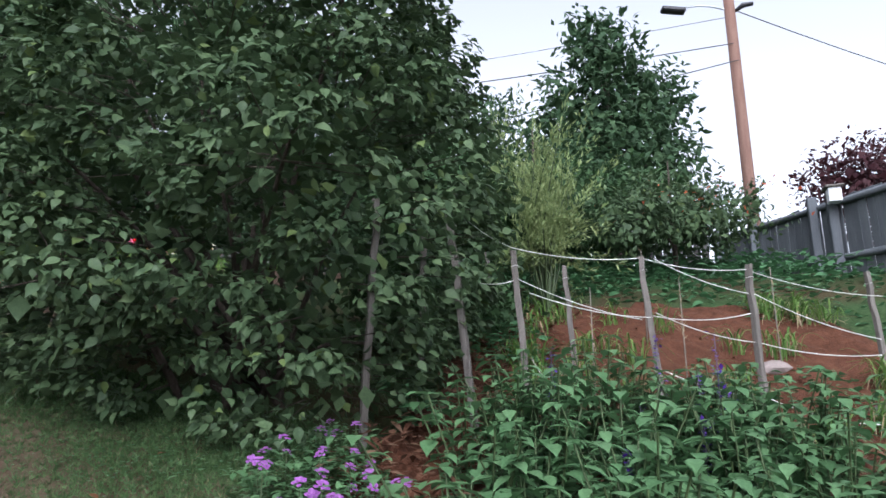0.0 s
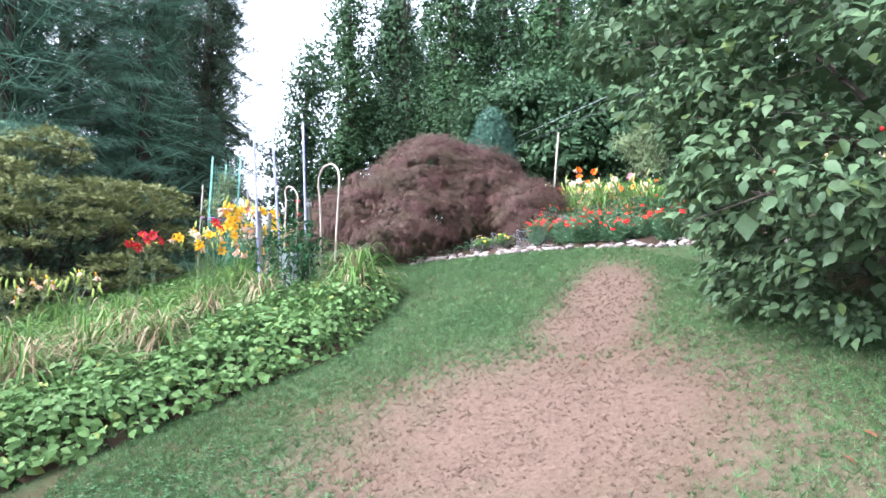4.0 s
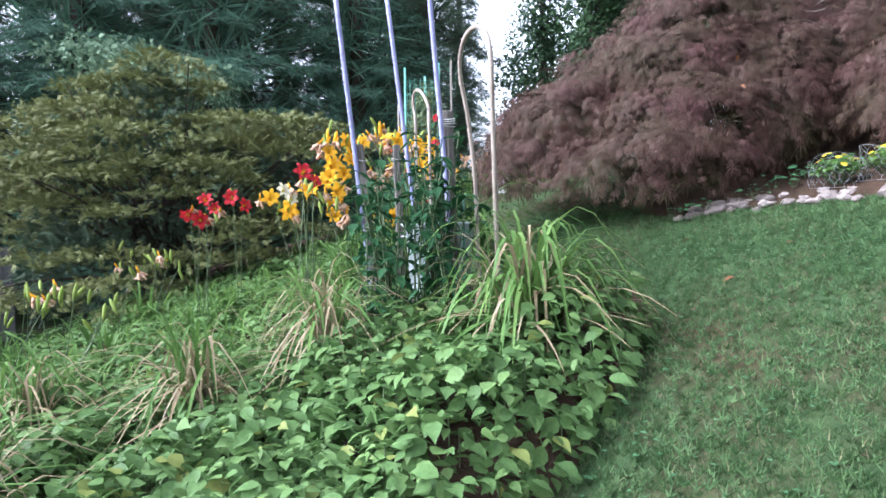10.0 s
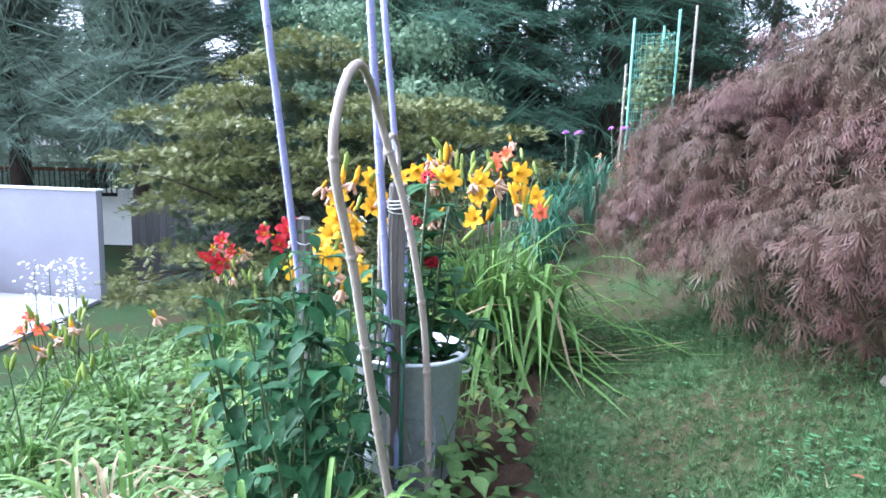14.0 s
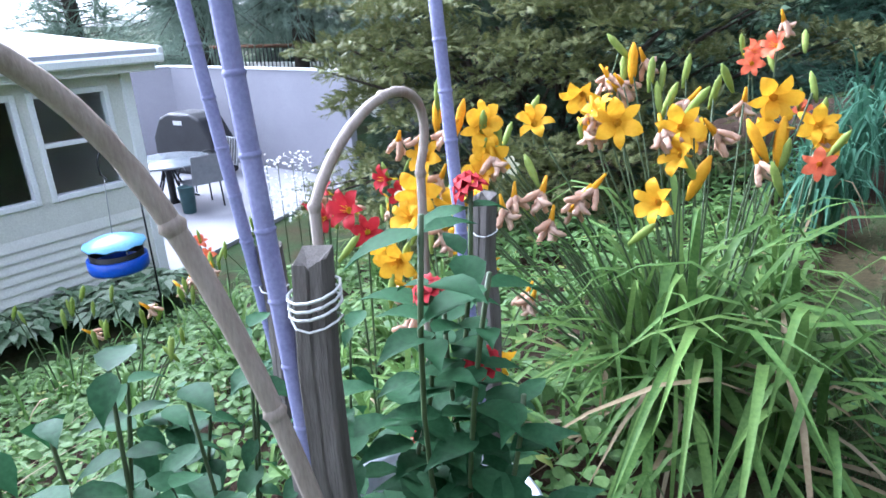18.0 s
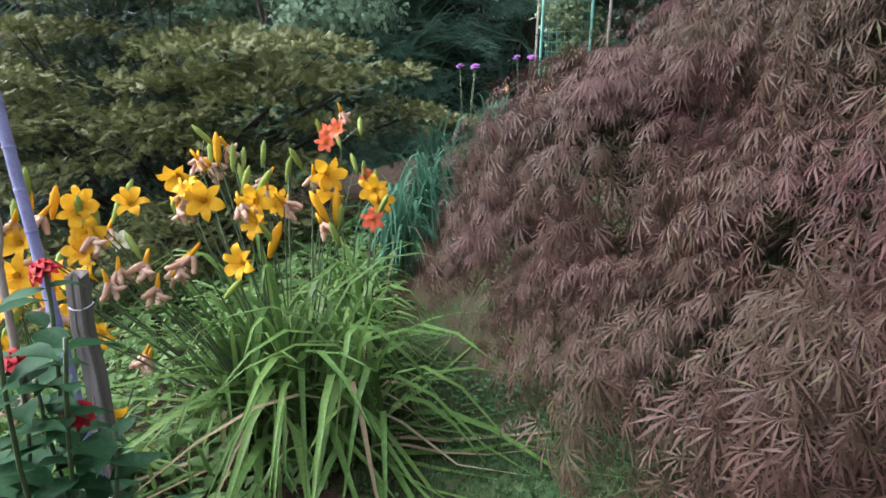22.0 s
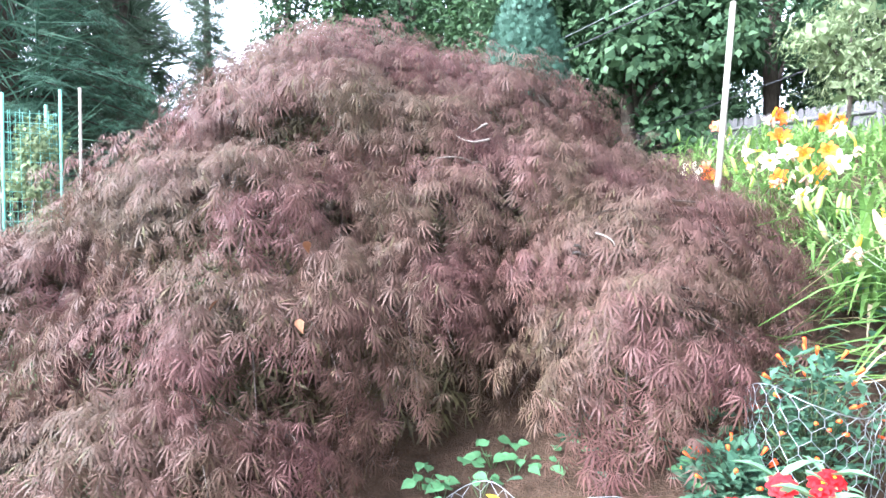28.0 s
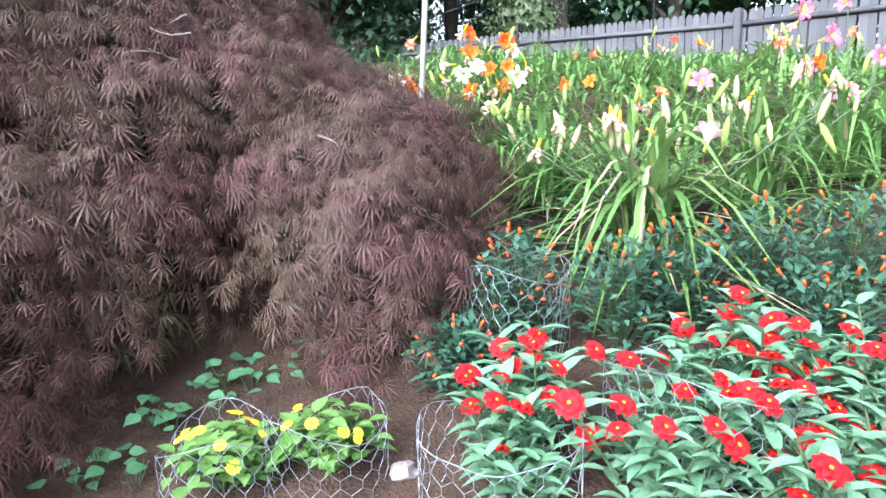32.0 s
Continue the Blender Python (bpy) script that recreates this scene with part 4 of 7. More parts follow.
# the pale dogwood-like tree at the left, in front of the pines
x, y = -7.88, 11.99
broadleaf(x, y, 5.6, [(0, 0, 3.4, 1.3, .3), (1.2, .3, 4.0, 1.2, .28), (-1.1, .2, 3.0, 1.3, .28), (-2.0, .4, 4.2, 1.3, .3), (.2, .3, 5.0, 1.4, .3), (1.7, .2, 2.9, 1.0, .28), (-.4, -.3, 2.2, 1.2, .3), (-1.0, 0, 5.6, 1.2, .3), (.9, 0, 2.2, 1.0, .3)], M_DOGWOOD, 400,
          "pale-leaved dogwood tree with layered branches", 9000, .12, .1, BROAD)
def plot_trees():
    """The tree beyond the plot, its dark thicket, the purple tree and the shrub with red flowers."""
    broadleaf(12.6, -2.5, 6.3, [(0, 0, 2.6, 1.7, .9), (-.5, .5, 3.9, 1.2, .8), (.4, -.4, 4.0, 1.1, .8), (-.3, 0, 5.2, .8, .6), (.6, -.7, 5.0, .7, .5), (-.1, .2, 6.0, .6, .5), (1.0, -1.0, 3.4, .8, .6), (-1.3, 1, 2.2, 1.4, .8), (1.2, -1.3, 4.6, .5, .4)],
              M_WOOD, 401, "leafy tree overgrown with vines beyond the plot", 9000, .2, .2)
    broadleaf(8.0, -1.8, 2.6, [(1.2, -1.4, 1.2, .9, .8), (-.9, .2, .8, .8, .8), (0, 0, .9, 1.0, .8), (.9, -.5, 1.1, 1.0, .8), (-.6, .7, 1.0, .9, .8), (.2, 1.3, 1.3, 1.0, .9), (.5, 2.4, 1.6, 1.3, .9)], M_IVY, 402, "dark green thicket behind the plot", 12000, .11, .05)
    broadleaf(9.6, -.4, 3.2, [(0, 0, 1.2, 1.2, .9), (-.6, 1.2, 1.3, 1.2, .9), (.6, -1.2, 1.3, 1.2, .9), (.4, .4, 2.2, 1.1, .9), (-.8, 2.4, 1.2, 1.1, .9), (-.2, 3.4, 1.1, 1.0, .9)], M_WOOD, 405, "dark overgrown hedge behind the plot", 14000, .13, .08, name="hedge")
    broadleaf(8.2, -3.6, 1.9, [(0, 0, .8, .8, .7), (.6, -.6, .9, .75, .6), (-.5, .5, .7, .7, .6)], M_BUSH, 403, "green shrub with small red flowers by the dark fence", 3500, .1, .04, name="shrub")
    broadleaf(17.5, -8.5, 3.9, [(0, 0, 3.6, 1.7, .7), (1.5, -1, 3.9, 1.7, .7), (-1.2, .9, 3.3, 1.3, .6), (2.6, -2, 3.7, 1.6, .7), (-.2, -.6, 2.4, 1.6, .7)], M_REDTREE, 404, "purple-leaved tree behind the dark fence", 7000, .16, .15)
    broadleaf(4.5, -1.75, 1.3, [(0, 0, .45, .45, .8), (.6, -.1, .5, .45, .8), (-.5, .1, .5, .4, .8), (.2, .4, .7, .5, .8)], M_IVY, 406, "dark leafy thicket between the shrub and the plot", 4200, .08, .03, name="shrub")


lay_out(plot_trees, *PLOT_PLAN)


def willowy():
    """The feathery pale green shrub: dense plumes rising and arching over."""
    x, y = 5.75, -2.35
    z = gz(x, y)
    t = thing("feathery_shrub", x, y, z, "feathery pale yellow-green shrub with arching plumes", "shrub")
    g = np.random.default_rng(31)
    stems, P, W = [], [], []
    for k in range(110):
        a = g.uniform(0, 2 * np.pi)
        o = np.array((math.cos(a), math.sin(a), 0))
        base = np.array((x, y, z + .55)) + g.normal(0, .12, 3)
        end = base + o * g.uniform(.15, .75) + (0, 0, g.uniform(-.2, 1.25) if k < 80 else g.uniform(1.1, 1.8))
        line = arc(base, end, .12, 9)
        if k % 5 == 0:
            stems.append(tube(np.concatenate([[(x, y, z)], line]), np.linspace(.014, .003, 10), 3, False))
        f = g.uniform(.1, 1, 60)
        q2 = np.array([np.interp(f, np.linspace(0, 1, 9), line[:, j]) for j in range(3)]).T
        P.append(q2 + g.normal(0, .025, q2.shape))
        W.append(unit(line[-1] - line[4]) * .8 + g.normal(0, .45, q2.shape) + (0, 0, .25))
    part("stems", join(*stems), M_STEM, t)
    P, W = np.concatenate(P), np.concatenate(W)
    part("foliage", scatter(LANCE, P, W, (0, 0, 1) + g.normal(0, .4, P.shape), g.uniform(.05, .1, len(P)), .9), M_WILLOW, t)


lay_out(willowy, *PLOT_PLAN)




def utility_pole():
    x, y = 17.3, -5.6
    z = gz(x, y)
    t = thing("utility_pole", x, y, z, "tall brown wooden utility pole with a lamp arm and cables", "pole")
    part("pole", tube([(x + .25, y - .05, z - .3), (x, y, z + 3), (x - 1.0, y + .1, z + 10)], [.17, .155, .13], 12), M_UPOLE, t)
    top = z + 8.4
    x -= .72
    part("lamp_arm", tube(arc((x, y, top - .1), (x - .35, y + 1.2, top + .12), .12, 6), .025, 6), M_ZINC, t)
    bm = box(-.13, .13, -.32, .32, -.07, .07, .04)
    part("lamp_head", bm, M_IRON, t, "dark flat street-lamp head", at=pose(x - .42, y + 1.5, top + .06, 8, 0, 16))
    part("insulator", tube([(x - .1, y - .5, top), (x - .1, y - .25, top), (x, y, top - .1)], [.05, .07, .03], 6), M_IRON, t)
    # cables that cross the garden's air towards the woods
    for k, (a, b, sag) in enumerate((((x, y, z + 8.2), (2.5, 36, 6.5), -1.0), ((x, y, z + 7.4), (-1.5, 36, 4.6), -1.0), ((x, y, z + 6.9), (6, 36, 3.4), -1.0), ((x, y, z + 8.4), (40, -30, 12), -.8))):
        part("cable", tube(arc(a, b, sag, 16), .014, 5, False), M_IRON if k else M_WIRE, t)


lay_out(utility_pole, *PLOT_PLAN)

# the trimmed dense conifer behind the maple
def cone_tree():
    x, y = 5.55, 13.6
    z = gz(x, y)
    t = thing("columnar_conifer", x, y, z, "dense trimmed columnar evergreen behind the maple", "tree")
    part("trunk", tube([(x, y, z - .2), (x, y, z + 2)], [.1, .05], 6), M_BARK, t)
    p, n = shell([(x, y, z + 1.3, .8, .8, 1.6), (x, y, z + 1.8, .62, .62, 1.5)], 7000, .2, -.9, 8)
    g = np.random.default_rng(2)
    part("crown", scatter(SPRIG, p, n * .6 + (0, 0, .6) + g.normal(0, .3, p.shape), n, g.uniform(.07, .13, len(p))), M_CONE, t)


lay_out(cone_tree, *EAST_PLAN)

# ---------------------------------------------------------------- the red maple
def maple():
    x, y = 2.0, 6.7
    z = gz(x, y)
    t = thing("japanese_maple", x, y, z, "spreading mound of a red cut-leaved maple with drooping branches", "tree")
    # boughs: heaps of foliage that overhang one another, with dark gaps between them
    boughs = [(2.0, 6.95, 1.95, 1.8, 1.45, 1.2), (2.1, 6.75, 2.72, 1.2, 1.0, .72),
              (1.12, 5.26, 1.68, .62, .42, .42), (1.35, 5.45, 2.05, .56, .38, .36), (.42, 5.92, 1.66, .5, .46, .5), (.62, 6.0, 2.1, .6, .5, .44), (.72, 5.5, 1.62, .4, .34, .36),
              (2.72, 5.06, 1.95, .4, .34, .42), (2.95, 5.45, 2.25, .58, .42, .42), (1.98, 5.52, 2.0, .4, .28, .44), (1.72, 5.62, 2.28, .36, .28, .3), (2.15, 5.75, 2.5, .34, .3, .3), (1.15, 5.95, 2.5, .4, .34, .3), (2.1, 6.05, 2.85, .42, .36, .28), (2.9, 6.0, 2.6, .42, .36, .32), (3.35, 6.4, 2.22, .62, .8, .7),
              (.4, 6.9, 1.7, .6, .75, .8), (2.55, 5.9, 2.55, .55, .42, .42), (1.45, 5.8, 2.45, .6, .42, .42), (1.75, 6.2, 2.9, .66, .5, .42),
              (2.55, 6.35, 2.95, .6, .5, .4), (.3, 6.3, 1.75, .52, .5, .6), (3.25, 5.3, 1.95, .36, .32, .42), (1.9, 6.5, 3.2, .7, .5, .3)]
    g = np.random.default_rng(41)
    B = np.array(boughs)

    def hem(q, low):
        """Above the hem, which hangs higher on the bed's side."""
        return q[:, 2] > ground_z(q[:, 0], q[:, 1]) + low + .17 * smooth01((1.3 - q[:, 0]) / .8)

    P, W, U, S, twigs = [], [], [], [], []
    for k, b in enumerate(B):
        n = int(300 * (b[3] * b[4] + b[4] * b[5] + b[3] * b[5]) / .75) + 50
        d = unit(g.normal(0, 1, (n, 3)))
        d[:, 2] = np.where(d[:, 2] < -.35, -d[:, 2], d[:, 2])
        lumps = np.array([noise.noise(Vector((a[0] * 5, a[1] * 5, a[2] * 9)) + Vector((k * 3, 0, 0)) + Vector(tuple(b[:3] * 2))) for a in d * b[3:]])
        c = b[:3] + d * b[3:] * (g.uniform(.9, 1.05, (n, 1)) + .22 * lumps[:, None])
        buried = np.zeros(n, bool)
        for j, e in enumerate(B):
            if j != k:
                buried |= (((c - e[:3]) / (e[3:] * .93)) ** 2).sum(-1) < 1
        buried |= ~hem(c, .28)
        c, d = c[~buried], d[~buried]
        normal = unit(d / b[3:])
        flat = unit(d * (1, 1, 0) + g.normal(0, .12, d.shape) * (1, 1, 0))
        fall = unit(flat * (.35 + .65 * np.clip(normal[:, 2:], 0, 1)) + np.array((0, 0, -1.)) * (1.12 - np.clip(normal[:, 2:], 0, 1)) ** .8 * 1.05)
        side = unit(np.cross(fall, normal))
        m = 13
        along = np.linspace(-.1, .12, m)[None] * g.uniform(.75, 1.35, (len(c), 1)) + g.normal(0, .012, (len(c), m))
        sway = np.where(np.arange(m) % 2, 1, -1)[None] * g.uniform(.008, .05, (len(c), m)) + g.normal(0, .012, (len(c), m))
        lift = (.045 + .32 * along - 1.6 * along ** 2) + g.normal(0, .02, along.shape) + g.normal(0, .025, (len(c), 1))
        q = c[:, None] + fall[:, None] * along[..., None] + side[:, None] * sway[..., None] + normal[:, None] * lift[..., None]
        way = fall[:, None] * .9 + side[:, None] * (sway * 9)[..., None] + g.normal(0, .3, q.shape) + (0, 0, -.15)
        face = normal[:, None] * .9 + (0, 0, .45) + g.normal(0, .22, q.shape)
        P.append(q.reshape(-1, 3)), W.append(way.reshape(-1, 3)), U.append(face.reshape(-1, 3))
        S.append((g.uniform(.036, .074, along.shape) * g.uniform(.85, 1.2, (len(c), 1))).ravel())
        for i in range(0, len(c), 5):
            twigs.append(tube([c[i] - fall[i] * .22 - normal[i] * .06, c[i], c[i] + fall[i] * .12], [.005, .003, .0012], 3, False))
    P, W, U, S = map(np.concatenate, (P, W, U, S))
    keep = hem(P, .15)
    part("crown", scatter(CUT, P[keep], W[keep], U[keep], S[keep]), M_MAPLE, t)
    # inner shell of olive leaves, darkened in colour so gaps between boughs look shaded
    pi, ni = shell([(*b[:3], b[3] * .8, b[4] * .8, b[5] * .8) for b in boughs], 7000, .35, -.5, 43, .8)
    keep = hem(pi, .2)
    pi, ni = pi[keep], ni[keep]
    part("inner_foliage", scatter(CUT, pi, ni * .6 - (0, 0, .6) + g.normal(0, .3, pi.shape), ni + (0, 0, .5), g.uniform(.07, .12, len(pi)), 1.4), M_MAPLE_IN_SHADE, t, "greenish inner leaves, coloured darker to imitate shade")
    part("branches", join(*twigs), M_BARK, t)
    part("trunk", tube(arc((x, y, z - .1), (x + .1, y + .1, z + 1.1), .1, 6, (.15, 0, 0)), np.linspace(.11, .07, 6), 8), M_BARK, t)
    for b in B[2:]:
        part("branch", tube(arc((x + .05, y, z + g.uniform(.4, 1.1)), b[:3] + (0, 0, b[5] * .4), .15, 8, g.normal(0, .08, 3)), np.linspace(.045, .01, 8), 5, False), M_BARK, t)
    # bare grey twigs, crooked, that show on the crown
    for root, length, way in (((2.3, 5.62, 2.72), .34, (.05, -.2, .9)), ((2.31, 5.56, 2.92), .3, (-1, -.2, .15)), ((2.28, 5.58, 2.83), .36, (-1, -.3, -.15)), ((2.3, 5.56, 2.98), .12, (-.7, -.3, .4)), ((2.5, 5.2, 2.48), .2, (.9, -.2, .5)),
                              ((2.56, 5.15, 2.55), .16, (.8, -.3, -.1)), ((2.52, 5.18, 2.5), .15, (-.6, -.3, .3)), ((1.75, 6.1, 3.22), .5, (.95, -.2, .25)), ((1.7, 6.15, 3.22), .35, (-.2, -.2, .9)), ((1.75, 6.1, 3.3), .4, (-.9, -.1, .2)), ((.35, 6.3, 2.35), .3, (-.7, -.4, .2))):
        p = [np.array(root, float)]
        way = np.array(way, float)
        for s in range(6):
            way = unit(way + g.normal(0, .28, 3) + (0, 0, -.06))
            p.append(p[-1] + way * length / 9)
        part("bare_twig", tube(p, np.linspace(.0055, .0016, 7), 5, False), M_TWIG, t, "bare pale grey twig")
    # fallen leaves caught on the crown
    leaf = mesh_np("fallen_leaf", scatter(BROAD, [(0, 0, 0)], [(0, 1, 0)], (0, 0, 1), .055, .75)[0], BROAD[1])
    leaf.materials.append(leaf_mat("tan_leaf", (.085, .036, .018), (.12, .052, .026), (.16, .075, .038), .7, .2))
    for q3 in ((1.58, 5.18, 2.5), (1.32, 5.16, 2.33), (1.55, 5.04, 2.27)):
        tagged(part("fallen_leaf", leaf, None, None, at=pose(*q3, g.uniform(-60, -20), g.uniform(-30, 30), g.uniform(0, 360))), "curled tan fallen leaf caught on the maple", "leaf", "fallen leaves")
    for x2, y2 in ((1.38, 3.91), (1.07, 4.46), (1.04, 3.64), (-.13, 5.03), (1.84, 3.61), (1.3, -1.18), (1.76, -1.15), (1.11, -1.25), (-.5, .7), (.1, .5), (.9, .2), (2.3, 1.2)):
        tagged(part("fallen_leaf", leaf, None, None, at=pose(x2, y2, gz(x2, y2) + .03, g.uniform(-20, 20), g.uniform(-20, 20), g.uniform(0, 360))), "curled tan fallen leaf on the lawn", "leaf", "fallen leaves")
    # low heart-shaped leaves on the soil under the boughs
    spots = np.array([(2.0, 5.12), (2.12, 5.08), (2.25, 5.12), (1.85, 4.98), (2.35, 5.0), (1.75, 5.05), (2.7, 4.75), (1.95, 5.2), (2.2, 5.2), (1.6, 4.95), (1.1, 5.05), (1.3, 4.98)])
    for x2, y2 in spots:
        z2 = gz(x2, y2)
        low = thing("low_weed", x2, y2, z2, "low weed with rounded leaves on the soil under the maple", "plant", "weeds under the maple")
        a = g.uniform(0, 6.28, 9)
        part("leaves", scatter(BROAD, np.c_[x2 + g.normal(0, .05, 9), y2 + g.normal(0, .05, 9), z2 + g.uniform(.06, .13, 9)], np.c_[np.cos(a), np.sin(a), g.uniform(-.3, .3, 9)], (0, -.4, 1), g.uniform(.03, .055, 9), 1.35), M_MINT, low)
        part("stems", join(*[tube([(x2, y2, z2), (x2 + .04 * math.cos(u), y2 + .04 * math.sin(u), z2 + .09)], .002, 3, False) for u in a[:5]]), M_STEM, low)


lay_out(maple, *MAPLE_PLAN)


# ---------------------------------------------------------------- the big green shrub beside the lawn
def big_shrub():
    x, y = 3.05, -.85
    z = gz(x, y)
    t = thing("viburnum_shrub", x, y, z, "large dense green shrub with drooping toothed leaves beside the lawn", "shrub")
    blobs = [(3.05, -.9, 1.75, 1.55, 1.6, 1.2), (3.1, -.7, 3.0, 1.25, 1.25, 1.2), (2.55, -.3, 1.75, .9, .8, .8), (2.55, -1.7, 1.75, .85, .85, 1.05), (2.4, -.9, 2.4, 1.0, 1.0, .9), (3.2, -.6, 3.9, .6, .7, .7), (3.0, -1.5, 2.9, .75, .75, .8),
             (2.9, .1, 2.6, 1.0, .9, .9), (3.6, .5, 2.0, 1.0, .9, .9), (2.6, -.9, .95, .7, .75, .5), (2.6, -1.6, .9, .6, .6, .55), (2.9, .2, 1.1, .7, .6, .5), (3.0, -.3, .9, 1.0, .8, .5)]
    g = np.random.default_rng(51)
    blobs += [(1.75, -.1, 1.85, .4, .36, .18), (1.7, .15, 2.3, .4, .35, .2), (1.6, -.7, 1.3, .35, .35, .25), (1.7, -1.9, 1.7, .35, .4, .25), (2.0, .4, 2.9, .5, .4, .3), (2.2, -1.9, 3.3, .5, .5, .35)]
    q2, w, up, p, n = tufts(blobs, 900, .12, .3, .4, 52, 52, -.75, .38, .1)
    o = unit(n * (1, 1, .3))
    g2 = g.normal(0, .45, w.shape)
    part("foliage", scatter(BROAD, q2, w + g2, up, g.uniform(.04, .08, len(q2)), 1.0), M_BUSH, t)
    pi, ni = shell([(b[0], b[1], b[2], b[3] * .75, b[4] * .75, b[5] * .8) for b in blobs], 4200, .7, -.9, 53, .3)
    pi, ni = pi[pi[:, 2] > ground_z(pi[:, 0], pi[:, 1]) + .1], ni[pi[:, 2] > ground_z(pi[:, 0], pi[:, 1]) + .1]
    part("inner_foliage", scatter(SIMPLE, pi, ni + g.normal(0, .6, pi.shape) - (0, 0, .3), (0, 0, 1), g.uniform(.08, .13, len(pi)), 1.5), M_BUSH, t)
    twigs = [tube([a - b * .35, a + b * .1], [.005, .002], 3, False) for a, b in zip(p[::2], o[::2])]
    for k in range(22):
        b = blobs[k % len(blobs)]
        e = np.array(b[:3]) + g.normal(0, .5, 3) * np.array(b[3:]) * .6
        r = (x + g.normal(0, .15), y + g.normal(0, .15), z - .1)
        twigs.append(tube(arc(r, e, .15, 7), np.linspace(.03, .008, 7), 5, False))
    part("branches", join(*twigs), M_BARK, t)
    berry = lathe([(0, -.008), (.006, -.005), (.008, .002), (.005, .006), (0, .008)], 8)
    for q3 in ((1.5, -1.35, 1.35), (1.95, -1.85, 2.2)):
        part("berry_cluster", (berry[0] + np.array(q3), berry[1]), P_RED, t, "small red berry cluster", flat=False)


lay_out(big_shrub, *SHRUB_PLAN)


# ---------------------------------------------------------------- yew
def yew():
    x, y = -4.2, 7.2
    z = gz(x, y)
    t = thing("yew_shrub", x, y, z, "broad dark olive yew with layered bronze-tipped boughs", "shrub")
    g = np.random.default_rng(61)
    mound = [(-4.38, 6.8, 1.8, 1.35, 1.15, 1.1), (-3.48, 7.4, 1.75, 1.15, 1.05, 1.0), (-4.68, 6.5, 1.1, 1.0, 1.0, 1.0), (-3.28, 6.8, 1.15, .9, .8, .8), (-2.88, 8.1, 1.9, .85, .8, .6), (-4.28, 6.1, .85, 1.0, .8, .8), (-5.08, 7.3, 1.5, .9, 1.0, 1.0),
             (-4.15, 6.95, 2.75, .8, .7, .45), (-4.25, 6.9, 3.0, .45, .4, .25)]
    # flat pads of sprays in tiers, bare and dark beneath
    c, out = shell(mound, 150, .14, -.3, 63, .8)
    size = g.uniform(.22, .48, len(c))
    pads = np.c_[c + out * g.uniform(-.2, .12, (len(c), 1)), size * 1.15, size * 1.15, size * g.uniform(.2, .34, len(c))]
    p, n = shell(pads, 5200, .3, -.02, 62, .7)
    o = unit(np.c_[n[:, :2], .25 + 0 * n[:, 2]] + g.normal(0, .35, (len(n), 3)))
    m = 5
    q2 = np.repeat(p, m, 0) + g.normal(0, .05, (len(p) * m, 3)) * (1, 1, .5)
    w = np.repeat(o, m, 0) + g.normal(0, .5, q2.shape) * (1, 1, .6)
    # inner sprays take the darker spruce colour, which paints in shade between the tiers
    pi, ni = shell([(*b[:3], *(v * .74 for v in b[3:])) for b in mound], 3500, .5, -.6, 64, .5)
    part("inner_foliage", scatter(BOUGH, pi, ni + g.normal(0, .5, pi.shape), (0, 0, 1), g.uniform(.09, .15, len(pi)), 1.6), M_SPRUCE, t, "inner sprays, naturally brownish-dark and coloured darker for shade")
    part("foliage", scatter(BOUGH, q2, w, (0, 0, 1) + g.normal(0, .3, q2.shape), g.uniform(.055, .11, len(q2)), 1.3), M_YEW, t)
    part("branches", join(*[tube(arc((x + g.normal(0, .2), y + g.normal(0, .2), z), a, .2, 5), np.linspace(.03, .006, 5), 4, False) for a in p[::60]]), M_BARK, t)


yew()


# ---------------------------------------------------------------- blooms, each built once
def petals(n, length, wide, rise, curl, turn=0.0, tier=0.0):
    """A whorl of petals about +z."""
    V, F = [], []
    for k in range(n):
        a = 2 * np.pi * k / n + turn
        c, s = math.cos(a), math.sin(a)
        b = len(V)
        for along, width, up in ((.0, .12, 0), (.4, .8, .7), (.75, 1, 1), (1, .18, 1 - curl)):
            r, h, w2 = along * length, rise * up + tier, wide * width / 2
            if width > .2:
                V += [(c * r - s * w2, s * r + c * w2, h), (c * r, s * r, h - wide * .1), (c * r + s * w2, s * r - c * w2, h)]
            else:
                V += [(c * r - s * w2, s * r + c * w2, h), (c * r, s * r, h), (c * r + s * w2, s * r - c * w2, h)]
        for j in range(3):
            for i in range(2):
                q2 = b + j * 3 + i
                F += [(q2, q2 + 3, q2 + 4), (q2, q2 + 4, q2 + 1)]
    return np.array(V), np.array(F)


def bloom(name, shapes, mats):
    """A bloom mesh from (vertices, triangles) pieces, one material each."""
    V, F = join(*shapes)
    me = mesh_np(name, V, F)
    idx = np.concatenate([np.full(len(s[1]), k) for k, s in enumerate(shapes)]).astype(np.int32)
    for m in mats:
        me.materials.append(m)
    me.polygons.foreach_set("material_index", idx)
    return me


def disc(r, z):
    V, F = lathe([(0.0001, z + r * .5), (r * .7, z + r * .4), (r, z)], 8)
    return V, np.concatenate([F[:, [0, 1, 2]], F[:, [0, 2, 3]]])


